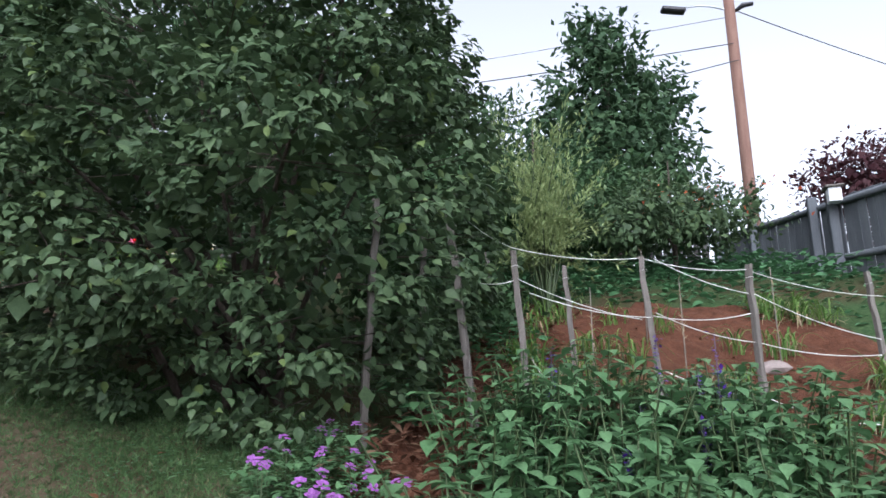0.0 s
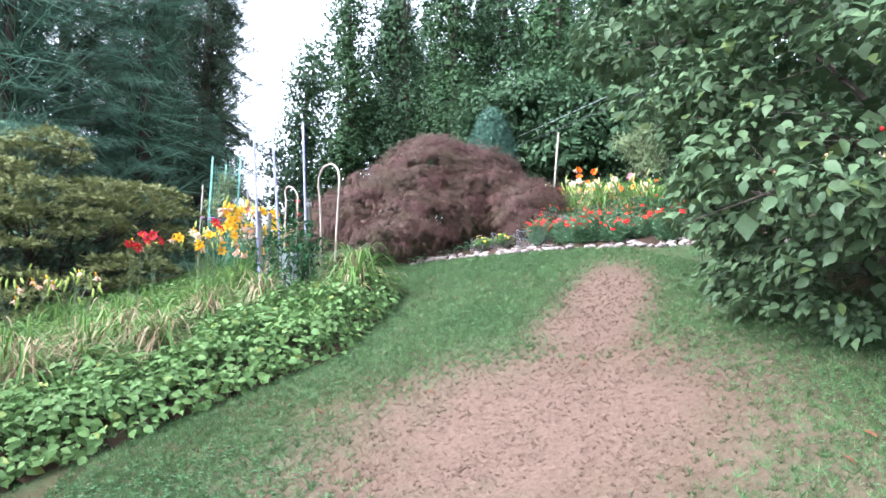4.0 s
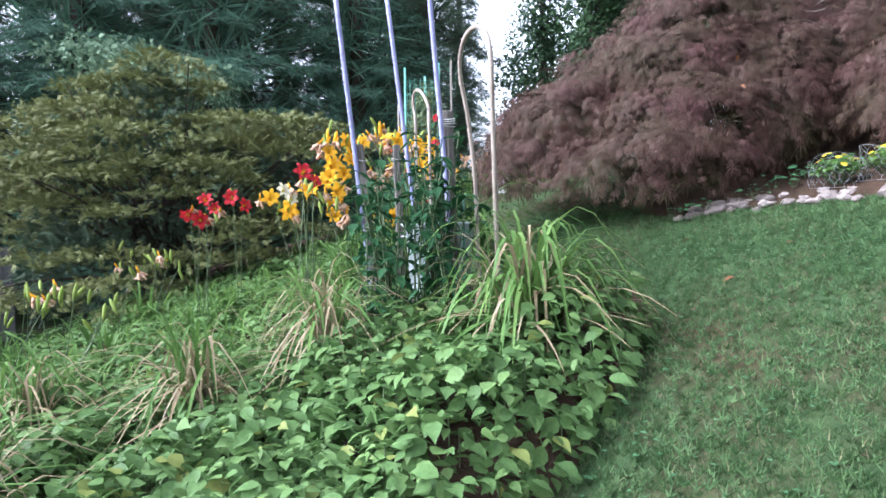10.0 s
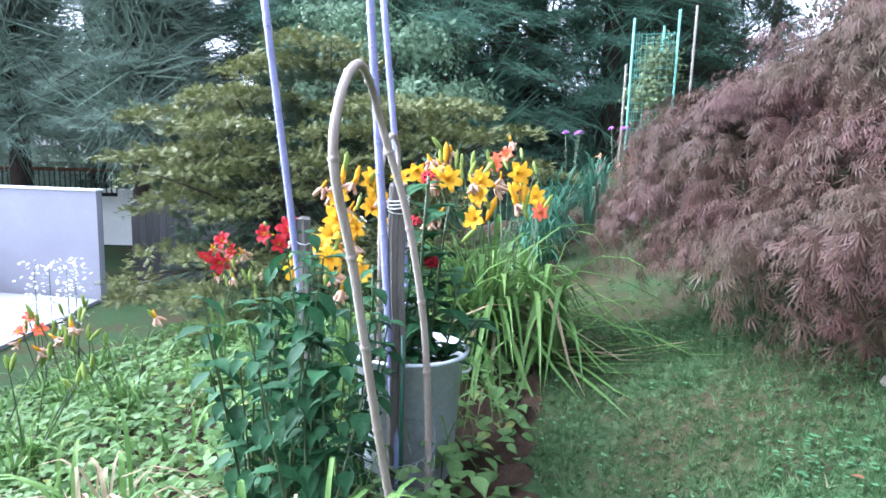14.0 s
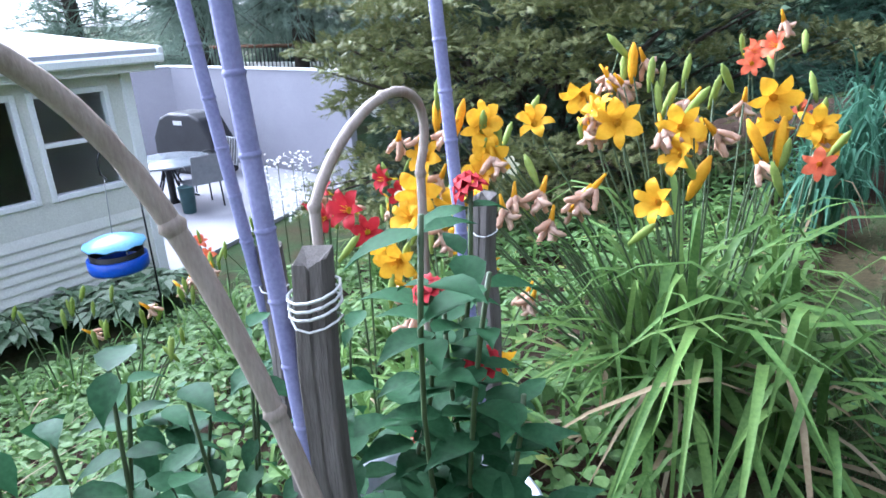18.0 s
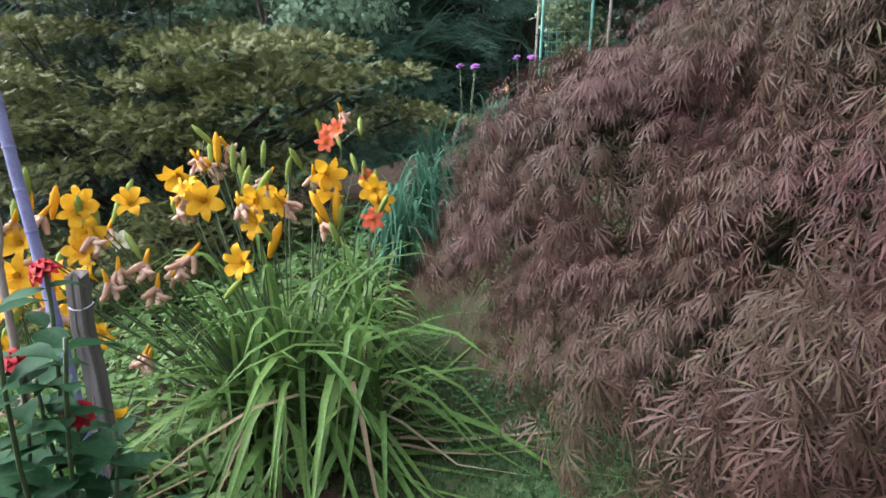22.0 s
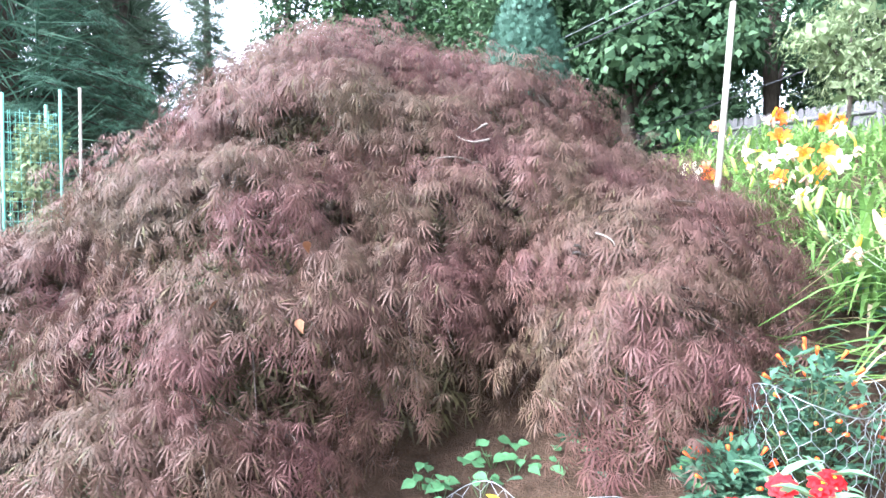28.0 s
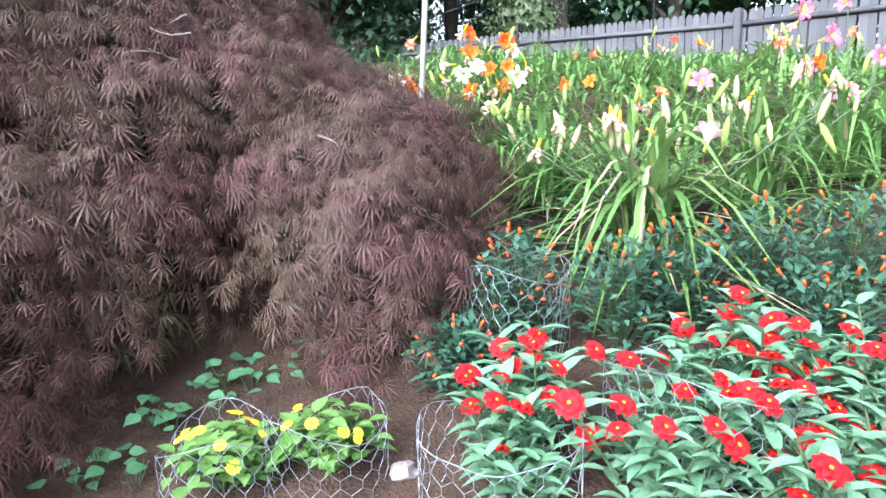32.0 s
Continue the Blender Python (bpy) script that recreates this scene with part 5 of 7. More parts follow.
def trumpet(n, size, wide, turn):
    """Pointed petals that rise into a trumpet and curl back at the tips."""
    V, F = [], []
    for k in range(n):
        a = 2 * np.pi * k / n + turn
        c, s = math.cos(a), math.sin(a)
        b = len(V)
        for r, width, h in ((.05, .14, -.35), (.16, .4, .1), (.42, .95, .5), (.72, .85, .66), (.92, .45, .6), (1.04, .04, .46)):
            w2 = wide * width / 2
            V += [(c * r * size - s * w2, s * r * size + c * w2, h * size + wide * .06), (c * r * size, s * r * size, h * size), (c * r * size + s * w2, s * r * size - c * w2, h * size + wide * .06)]
        for j in range(5):
            for i in range(2):
                q2 = b + j * 3 + i
                F += [(q2, q2 + 3, q2 + 4), (q2, q2 + 4, q2 + 1)]
    return np.array(V), np.array(F)


PETALS = {}


def lily_bloom(name, mat, throat, size=.075):
    """The heart of a lily; its six petals are laid round it by put()."""
    cup = tube([(0, 0, -size * .75), (0, 0, -size * .3), (0, 0, size * .12)], [size * .05, size * .08, size * .17], 6)
    stamens = join(*[tube([(0, 0, 0), (math.cos(a) * size * .18, math.sin(a) * size * .18, size * .7)], size * .018, 3) for a in (0, 1.3, 2.6, 4.0, 5.2)])
    heart = bloom(name, [cup, stamens], [throat, throat])
    PETALS[heart.name] = [bloom("petal", [trumpet(1, size * long, size * wide, 0)], [mat]) for long, wide in ((1, .72), (1.02, .5))]
    return heart


LILY_Y = lily_bloom("yellow_bloom", P_YELLOW, P_YELLOW, .066)
LILY_R = lily_bloom("crimson_bloom", P_DKRED, P_LEMON, .062)
LILY_O = lily_bloom("orange_bloom", P_ORANGE, P_YELLOW, .06)
LILY_C = lily_bloom("cream_bloom", P_CREAM, P_LEMON, .06)
LILY_F = lily_bloom("peach_bloom", P_PEACH, P_YELLOW, .055)
LILY_K = lily_bloom("coral_bloom", P_CORAL, P_YELLOW, .058)
LILY_P = lily_bloom("pink_bloom", P_PINK, P_LEMON, .065)
LILY_W = lily_bloom("pink_edged_bloom", P_BLUSH, P_LEMON, .062)
WILT = bloom("wilted_bloom", [join(*[tube(arc((0, 0, 0), (math.cos(a) * r, math.sin(a) * r, h), .012, 6, (math.sin(a * 3) * .012, math.cos(a * 2) * .012, 0)), [.007, .011, .012, .009, .01, .003], 4) for a, r, h in ((0, .035, .05), (1.3, .05, .035), (2.5, .025, .065), (3.8, .045, .045), (5.1, .03, .07))]), tube([(0, 0, -.045), (.003, 0, .01)], [.004, .011], 6)], [P_WILT, P_YELLOW])
BUD = bloom("bud", [tube([(0, 0, -.05), (0, 0, -.01), (0, 0, .035), (0, 0, .06)], [.005, .012, .012, .003], 6)], [M_BUD])
BUD_P = bloom("fat_bud", [tube([(0, 0, -.04), (0, 0, -.01), (0, 0, .03), (0, 0, .06)], [.004, .011, .011, .003], 6)], [petal_mat("blushed_bud", (.26, .32, .11), (.46, .36, .2))])
BUD_Y = bloom("yellow_bud", [tube([(0, 0, -.05), (0, 0, -.01), (0, 0, .05), (0, 0, .085)], [.006, .016, .017, .004], 6)], [P_YELLOW])
ZINNIA = bloom("zinnia_bloom", [join(petals(9, .039, .024, .006, .8), petals(7, .028, .02, .012, .8, .3, .004)), disc(.005, .013)], [P_RED, P_YELLOW])
ZINNIA_D = bloom("crimson_zinnia_bloom", [join(petals(11, .036, .022, .008, 1.6), petals(9, .03, .02, .016, .9, .2, .006), petals(7, .02, .016, .022, .6, .5, .01)), disc(.007, .02)], [P_DKRED, P_RED])
DAISY = bloom("yellow_daisy", [petals(11, .017, .008, .002, .5), disc(.006, .002)], [P_LEMON, P_YELLOW])
PHLOX = bloom("lilac_flower_head", [join(*[(petals(5, .0105, .009, .003, .3)[0] + (math.cos(k * 2.4) * .009 * math.sqrt(k), math.sin(k * 2.4) * .009 * math.sqrt(k), .016 - .0022 * k), petals(5, .016, .013, .003, .3)[1]) for k in range(9)])], [P_LILAC])


def put(mesh, name, pos, way, parent, g, scale=1.0):
    """Lays a bloom at a place, its face turned to way."""
    rot = Vector(way).to_track_quat("Z", "Y").to_matrix().to_4x4()
    m = Matrix.Translation(pos) @ rot @ Matrix.Rotation(g.uniform(0, 6.28), 4, "Z") @ Matrix.Scale(scale, 4)
    ob = part(name, mesh, None, parent, at=m)
    for k in range(6 if mesh.name in PETALS else 0):
        part("petal", PETALS[mesh.name][k % 2], None, ob, at=m @ Matrix.Rotation(k * math.pi / 3, 4, "Z") @ Matrix.Rotation(g.normal(0, .1), 4, "Y"))
    return ob


def daylily(x, y, label, blooms, n=70, length=.6, spread=.45, seed=0, dry=.12, scape=.75, wilted=.3, buds=.5, mat=None, name="daylily", tall=.15, face=(.6, -.8, .35), width=.011, spots=(), lift=0.0, droop=1.0, bow=1.75):
    """A clump of strap leaves with flower stalks; blooms: list of (mesh, name, how many)."""
    z = gz(x, y)
    face = (-.8, -.55, .4) if x > 3 else face
    t = thing(name, x, y, z, label, "daylily" if name == "daylily" else "plant", "daylily clumps" if name == "daylily" else "")
    g = np.random.default_rng(seed + 900)
    part("leaves", straps((x, y, z + .02 + lift), n, length, spread, width, droop, seed, bow=bow), mat or M_DAY, t)
    if dry:
        part("dry_leaves", straps((x, y, z + .02 + lift), max(3, int(n * dry)), length * .9, spread * 1.1, width * .8, 1.35, seed + 1, bow=bow), M_DAYDRY, t, "withered yellow leaves")
    stems = []
    todo = [(m, nm) for m, nm, k in blooms for _ in range(k)]
    for k, (m, nm) in enumerate(todo):
        if k < len(spots):
            e = np.array(spots[k], float)
        else:
            a, r = g.uniform(0, 2 * np.pi), spread * g.uniform(.1, .75)
            e = np.array((x + math.cos(a) * r, y + math.sin(a) * r, z + scape * g.uniform(1 - tall, 1 + tall)))
        stems.append(tube(arc((x + g.normal(0, .04), y + g.normal(0, .04), z), e, .05, 6), np.linspace(.005, .003, 6), 4, False))
        put(m, nm, e, (g.normal(0, .25), g.normal(0, .25), 1) if m in (BUD, BUD_Y, BUD_P) else (g.normal(0, .5), g.normal(0, .5), -.7) if m is WILT else np.array(face) + g.normal(0, .6, 3) * (1, 1, .6), t, g, g.uniform(.85, 1.12))
        for kind, chance in ((WILT, wilted), (BUD, buds)):
            if g.random() < chance:
                o = e + g.normal(0, .045, 3)
                stems.append(tube([e + (0, 0, -.06), o], .0025, 3, False))
                put(kind, "wilted_bloom" if kind is WILT else "bud", o, (g.normal(0, .4), g.normal(0, .4), -.6 if kind is WILT else 1), t, g)
    for piece in stems:
        part("flower_stalk", piece, M_STEM, t)
    return t


def carpet(poly, n, high, seed):
    """Places through an uneven mound of low leaves in a polygon, sinking towards its rim, with the way out of it."""
    g = np.random.default_rng(seed)
    xy = in_poly(poly, n, g)
    rim = np.full(n, 9.0)
    out = np.zeros((n, 2))
    for a, b in zip(poly, poly[1:] + poly[:1]):
        a, b = np.array(a), np.array(b)
        s = np.clip(((xy - a) @ (b - a)) / ((b - a) @ (b - a)), 0, 1)
        near = a + s[:, None] * (b - a)
        d = np.linalg.norm(xy - near, axis=1)
        closer = d < rim
        rim[closer] = d[closer]
        out[closer] = unit(near - xy)[closer]
    lumps = np.array([noise.noise(Vector((x * 2.2, y * 2.2, seed))) + .5 * noise.noise(Vector((x * 6, y * 6, seed))) for x, y in xy])
    h = high * (1 + .45 * lumps) * smooth01(.35 + rim / .28)
    edge = np.clip(1 - rim / .25, 0, 1)[:, None]
    z = ground_z(*xy.T) + .02 + h * np.where(g.random(n) < .35 + edge[:, 0] * .55, g.uniform(.03, 1, n), g.uniform(.75, 1.1, n))
    return np.c_[xy + out * edge * .1, z], np.c_[out * edge, 1 - edge * .5]


def west_bed():
    g = np.random.default_rng(71)
    # low leafy ground cover along the lawn
    cover = [(-2.65, -.2), (-2.05, .28), (-1.37, .66), (-.65, 1.18), (.08, 1.68), (.4, 2.38), (.62, 2.95), (.75, 3.45), (.35, 3.6), (-.2, 3.3), (-.9, 3.4), (-1.9, 3.2), (-2.9, 2.6), (-3.8, 1.6)]
    t = thing("ground_cover", -.7, 2.2, gz(-.7, 2.2), "dense low bright green leafy ground cover along the lawn", "ground cover")
    p, n = carpet(cover, 26000, .3, 72)
    ang = g.uniform(0, 2 * np.pi, len(p))
    w = np.c_[np.cos(ang), np.sin(ang), g.uniform(-.8, .15, len(p))] + n * (.7, .7, 0)
    part("foliage", scatter(BROAD, p, w, n * (.9, .9, .4) + (0, 0, .5) + g.normal(0, .3, p.shape), g.uniform(.036, .08, len(p)), 1.05), M_COVER, t)
    far = [(-.2, 3.4), (.45, 3.85), (.1, 4.15), (-.25, 4.8), (-.65, 5.5), (-1.1, 6.5), (-1.9, 8.0), (-3.0, 7), (-4.6, 5.5), (-4.7, 3), (-4.2, 1.2), (-2.9, 2.4), (-1.5, 3.2)]
    p2, n2 = carpet(far, 12000, .2, 73)
    ang = g.uniform(0, 2 * np.pi, len(p2))
    t2 = thing("ground_cover", -2.5, 4.5, gz(-2.5, 4.5), "mixed low green leaves filling the bed between the lilies", "ground cover")
    part("foliage", scatter(BROAD, p2, np.c_[np.cos(ang), np.sin(ang), g.uniform(-.5, .2, len(p2))], (0, 0, 1) + g.normal(0, .25, p2.shape), g.uniform(.04, .085, len(p2)), 1.1), M_COVER, t2)
    fill = in_poly(far, 900, g)
    part("leaves", straps(np.c_[fill, ground_z(*fill.T) + .02], 900, .5, .4, .008, 1.1, 74), M_DAY, t2)
    part("stems", join(*[tube([(q2[0], q2[1], gz(q2[0], q2[1])), q2], .003, 3, False) for q2 in p[::40]]), M_STEM, t)
    # withered strap leaves among it
    for k, (x, y) in enumerate(((-2.0, 1.6), (-1.5, 2.2), (-2.4, 2.3), (-1.2, 1.9), (-2.7, 1.5), (-1.9, 2.9), (-3.2, 2.3), (-1.0, 2.8), (-2.3, 1.3), (-1.7, 1.9), (-.6, 3.2), (-2.9, 2.0))):
        daylily(x, y, "sprawling half-withered clump of strap leaves", [], 40, .7, .6, 500 + k, 2.2, name="strap_leaf_clump", width=.0075, lift=.18, droop=1.3)
    # the lily clump at the tip of the bed
    daylily(.3, 3.12, "wide arching clump of yellowing strap leaves at the bed's tip", [], 115, .64, .52, 510, .5, name="strap_leaf_clump", width=.0095, lift=.18, droop=1.32, bow=1.15)
    daylily(.1, 3.35, "arching clump of strap leaves", [], 45, .5, .45, 511, .3, name="strap_leaf_clump", width=.01)
    # golden daylilies
    opened = [(-0.62, 5.06, 1.82), (-1.02, 4.93, 1.99), (-1.06, 4.8, 1.9), (-1.1, 4.79, 1.98), (-1.16, 4.63, 1.9), (-1.13, 4.59, 1.81), (-1.12, 4.55, 1.73), (-1.07, 4.67, 1.76), (-0.85, 5.05, 2.02), (-1.13, 5.2, 2.05), (-0.68, 5.18, 2.0), (-0.67, 5.53, 2.05), (-0.63, 5.51, 1.97), (-0.65, 5.16, 1.93), (-0.8, 5.06, 2.01), (-1.11, 4.81, 2.0), (-1.06, 4.77, 1.85)]
    fading = [(-0.99, 4.84, 1.79), (-0.85, 4.95, 1.76), (-0.9, 4.91, 1.72), (-0.81, 5.0, 1.83), (-1.07, 5.25, 2.11), (-1.01, 5.26, 2.09), (-0.87, 5.03, 1.98), (-0.69, 5.23, 2.04), (-0.66, 5.29, 1.98), (-0.86, 5.65, 2.01), (-0.69, 5.12, 2.0), (-1.05, 4.63, 1.68), (-0.95, 4.91, 1.8), (-1.18, 4.62, 1.93)]
    closed = [(-0.62, 5.19, 1.85), (-0.99, 5.28, 2.13), (-1.18, 4.68, 2.01), (-1.15, 4.74, 2.0), (-0.63, 5.45, 1.92), (-0.61, 5.51, 1.91)]
    green = [(-0.93, 5.3, 2.11), (-0.93, 5.35, 2.1), (-0.88, 5.53, 2.04), (-0.62, 5.64, 2.07), (-0.9, 5.31, 2.04), (-0.92, 5.44, 2.11)]
    gold = daylily(-.58, 5.2, "large clump of golden daylilies in full bloom with long arching leaves", [(LILY_Y, "yellow_bloom", 17), (WILT, "wilted_bloom", 14), (BUD_Y, "yellow_bud", 6), (BUD, "bud", 6)], 100, .98, .85, 520, .16, .95, .35, .35,
                   spots=opened + fading + closed + green, width=.0155, droop=1.1)
    daylily(-.7, 5.1, "upright daylily leaves among the golden blooms", [], 80, .72, .5, 526, .05, width=.012, droop=.75)
    daylily(-.3, 5.25, "arching daylily leaves that droop onto the lawn", [], 42, .85, .8, 525, .2, width=.015, droop=1.2)
    daylily(-1.0, 4.65, "clump of golden daylilies with open trumpets", [(LILY_Y, "yellow_bloom", 3), (WILT, "wilted_bloom", 3)], 70, .65, .5, 521, .1, .72, .6, .5)
    daylily(-.75, 5.75, "clump of golden daylilies with many buds", [(LILY_Y, "yellow_bloom", 3), (LILY_K, "coral_bloom", 1)], 80, .62, .5, 522, .1, .72, .6, .9)
    t = daylily(-1.1, 6.1, "coral-red daylily on a tall stalk", [(LILY_K, "coral_bloom", 4)], 50, .6, .4, 523, .1, .95, .2, .7, spots=[(-1.23, 6.12, 2.12), (-1.19, 6.09, 2.08)])
    daylily(-1.45, 4.85, "pale yellow daylilies at the bed's far side", [(LILY_Y, "yellow_bloom", 4), (LILY_C, "cream_bloom", 2)], 45, .5, .4, 524, .1, .85, .3, .6)
    for k, (x, y, z) in enumerate(((-2.17, 4.54, 1.53), (-2.05, 4.56, 1.6), (-2.0, 4.83, 1.63), (-1.25, 4.4, 1.75))):
        daylily(x, y, "crimson daylily with a yellow throat", [(LILY_R, "crimson_bloom", 2)], 38, .5, .4, 530 + k, .1, .85, .3, .6, spots=[(x, y, z), (x + .06, y + .03, z - .06)])
    daylily(-3.85, 4.23, "coral-red daylilies above the patio slope", [(LILY_K, "coral_bloom", 3)], 40, .45, .4, 529, .1, .6, .2, .5, spots=[(-3.9, 4.15, .88), (-3.84, 4.2, .8), (-3.95, 4.12, .77)])
    daylily(-1.33, 4.66, "pale yellow daylily with a white throat", [(LILY_Y, "yellow_bloom", 2), (LILY_C, "cream_bloom", 1)], 40, .5, .4, 528, .1, .7, .2, .5, spots=[(-1.33, 4.66, 1.63), (-1.45, 4.6, 1.52), (-1.6, 5.2, 1.7)])
    for k, (x, y) in enumerate(((-2.9, 3.6), (-3.3, 4.2), (-2.6, 4.2), (-3.6, 3.2), (-3.0, 5.2), (-2.4, 3.6), (-3.9, 4.6), (-3.4, 5.6))):
        daylily(x, y, "green daylily clump with buds", [(BUD, "bud", 4)], 45, .5, .42, 540 + k, .2, .7, .2, .6)
    for k, (x, y) in enumerate(((-3.1, .9), (-3.5, 1.6), (-3.9, 1.1))):
        daylily(x, y, "pale lemon daylilies by the lawn", [(LILY_C, "cream_bloom", 3), (LILY_K, "coral_bloom", 1)], 45, .5, .4, 550 + k, .2, .75, .3, .5)
    # bluish grass-like clumps between the yew and the maple
    for k, (x, y) in enumerate(((-1.4, 7.3), (-1.7, 7.9), (-1.6, 8.6), (-1.9, 9.3), (-1.2, 6.7))):
        daylily(x, y, "upright clump of bluish-green leaves", [], 90, .8, .38, 560 + k, .05, name="iris_clump", mat=M_BLUEGR, width=.01)
    for k, (x, y) in enumerate(((-1.4, 10.0), (-.9, 10.6), (-.4, 10.2), (-1.8, 10.8), (-.6, 11.3), (-1.3, 11.4), (.0, 10.9), (-2.2, 10.3))):
        daylily(x, y, "orange and peach daylilies at the far end of the bed", [(LILY_F, "peach_bloom", 4), (WILT, "wilted_bloom", 5)], 60, .6, .45, 570 + k, .1, .62, .4, .3)
    for k, (x, y) in enumerate(((-1.9, 9.8), (-2.1, 9.0))):
        z = gz(x, y)
        t = thing("phlox", x, y, z, "lilac phlox heads on tall stems", "flower")
        part("stems", join(*[tube([(x, y, z), (x + a, y + b, z + 1.0)], .005, 4) for a, b in ((.1, 0), (-.1, .05), (0, .15))]), M_STEM, t)
        for a, b in ((.1, 0), (-.1, .05), (0, .15)):
            put(PHLOX, "flower_head", (x + a, y + b, z + 1.0), (0, -.5, 1), t, g, 1.4)


west_bed()

# ---------------------------------------------------------------- poles, stakes, hoops and the tub
def stake(x, y, top, label, size=.045, lean=(0, 0), base=None):
    z = gz(x, y) if base is None else base
    g = np.random.default_rng(int(abs(x * 1000 + y * 77)))
    ob = thing("wooden_stake", x, y, z, label, "stake", "wooden garden stakes")
    spin = g.uniform(0, 60)
    tip = lean
    lean = (lean[0] * math.cos(radians(spin)) + lean[1] * math.sin(radians(spin)), lean[1] * math.cos(radians(spin)) - lean[0] * math.sin(radians(spin)))
    bm = bmesh.new()
    rows, h = 9, top - z + .15
    outline = [(-.5, -.42), (-.42, -.5), (-.06, -.5), (0, -.42), (.08, -.5), (.42, -.5), (.5, -.4), (.5, .42), (.4, .5), (-.42, .5), (-.5, .4)]
    rings = []
    for k in range(rows):
        s = k / (rows - 1)
        wob = g.normal(0, .004, 2)
        rings.append([bm.verts.new((a * size * (1.06 - .1 * s) + wob[0] + lean[0] * s + g.normal(0, .0012), b * size * (1.06 - .1 * s) + wob[1] + lean[1] * s + g.normal(0, .0012), -.15 + h * s + (g.normal(0, .007) if k == rows - 1 else 0))) for a, b in outline])
    m = len(outline)
    for k in range(rows - 1):
        for j in range(m):
            bm.faces.new((rings[k][j], rings[k][(j + 1) % m], rings[k + 1][(j + 1) % m], rings[k + 1][j]))
    bm.faces.new(rings[-1])
    bmesh.ops.recalc_face_normals(bm, faces=bm.faces[:])
    part("post", bm, M_STAKE, ob, at=pose(x, y, z, 0, 0, spin))
    a = np.linspace(0, 2 * np.pi, 11)
    part("tie", tube(np.c_[x + tip[0] * .9 + size * .68 * np.cos(a), y + tip[1] * .9 + size * .68 * np.sin(a), top - .09 + .004 * np.sin(2 * a)], .002, 3, False), M_STRING, ob, "loop of pale string")
    return ob


def lilac_pole(x, y, top):
    z = gz(x, y)
    t = thing("plant_pole", x, y, z, "long lilac-blue textured plant support pole", "pole", "lilac plant poles")
    a, b = np.array((x, y, z - .1)), np.array(top, float)
    part("rod", tube([a + (b - a) * s for s in np.linspace(0, 1, 9)], .0135, 10), M_POLE, t, flat=False)
    rings = [tube([a + (b - a) * (s - .002), a + (b - a) * s, a + (b - a) * (s + .002)], [.0135, .0155, .0135], 10, False) for s in np.linspace(.05, .98, 60)]
    for ring in rings[::3]:
        part("knobble", ring, M_POLE, t, flat=False)
    cap = b + (b - a) * .004
    part("cap", tube([b, cap, cap + (b - a) * .004], [.016, .016, .006], 8), M_POLE, t)


def hoop(a, b, apex, r, label):
    """A bamboo cane bent into an arch."""
    a, b, apex = map(lambda v: np.array(v, float), (a, b, apex))
    h = apex[2] - max(a[2], b[2])
    s = np.linspace(0, np.pi, 17)
    mid, half = (a + b) / 2, (a - b) / 2
    shoulder = apex[2] - np.linalg.norm(half[:2])
    pts = [a, a + (0, 0, (shoulder - a[2]) * .35), a + (0, 0, (shoulder - a[2]) * .7)]
    for u in s:
        c = mid + half * math.cos(u)
        c[2] = shoulder + (apex[2] - shoulder) * math.sin(u)
        c[:2] += (apex[:2] - mid[:2]) * math.sin(u)
        pts.append(c)
    pts += [b + (0, 0, (shoulder - b[2]) * .7), b + (0, 0, (shoulder - b[2]) * .35), b]
    t = thing("bamboo_hoop", *a, label, "hoop", "bamboo hoops")
    part("cane", tube(pts, r, 8), M_BAMBOO, t, flat=False)
    p = np.array(pts)
    d = np.r_[0, np.cumsum(np.linalg.norm(np.diff(p, axis=0), axis=1))]
    nodes_at = np.arange(.15, d[-1], .24)
    rings = []
    for s2 in nodes_at:
        c = np.array([[np.interp(v, d, p[:, k]) for k in range(3)] for v in (s2 - .008, s2, s2 + .008)])
        rings.append(tube(c, [r, r * 1.3, r], 8, False))
    part("nodes", join(*rings), M_BAMBOO, t, flat=False)


def bent_cane(points, r, label):
    """A bamboo cane bent through the points."""
    p = np.array(points, float)
    d = np.r_[0, np.cumsum(np.linalg.norm(np.diff(p, axis=0), axis=1))]
    pts = []
    for k in range(len(p) - 1):
        a, b, c, e = p[max(k - 1, 0)], p[k], p[k + 1], p[min(k + 2, len(p) - 1)]
        for u in np.linspace(0, 1, 5, endpoint=False):
            pts.append(.5 * (2 * b + (c - a) * u + (2 * a - 5 * b + 4 * c - e) * u ** 2 + (3 * b - a - 3 * c + e) * u ** 3))
    pts.append(p[-1])
    t = thing("bamboo_hoop", *p[0], label, "hoop", "bamboo hoops")
    part("cane", tube(pts, r, 8), M_BAMBOO, t, flat=False)
    q2 = np.array(pts)
    d = np.r_[0, np.cumsum(np.linalg.norm(np.diff(q2, axis=0), axis=1))]
    for s2 in np.arange(.15, d[-1], .24):
        c = np.array([[np.interp(v, d, q2[:, k]) for k in range(3)] for v in (s2 - .008, s2, s2 + .008)])
        part("node", tube(c, [r, r * 1.3, r], 8, False), M_BAMBOO, t, flat=False)


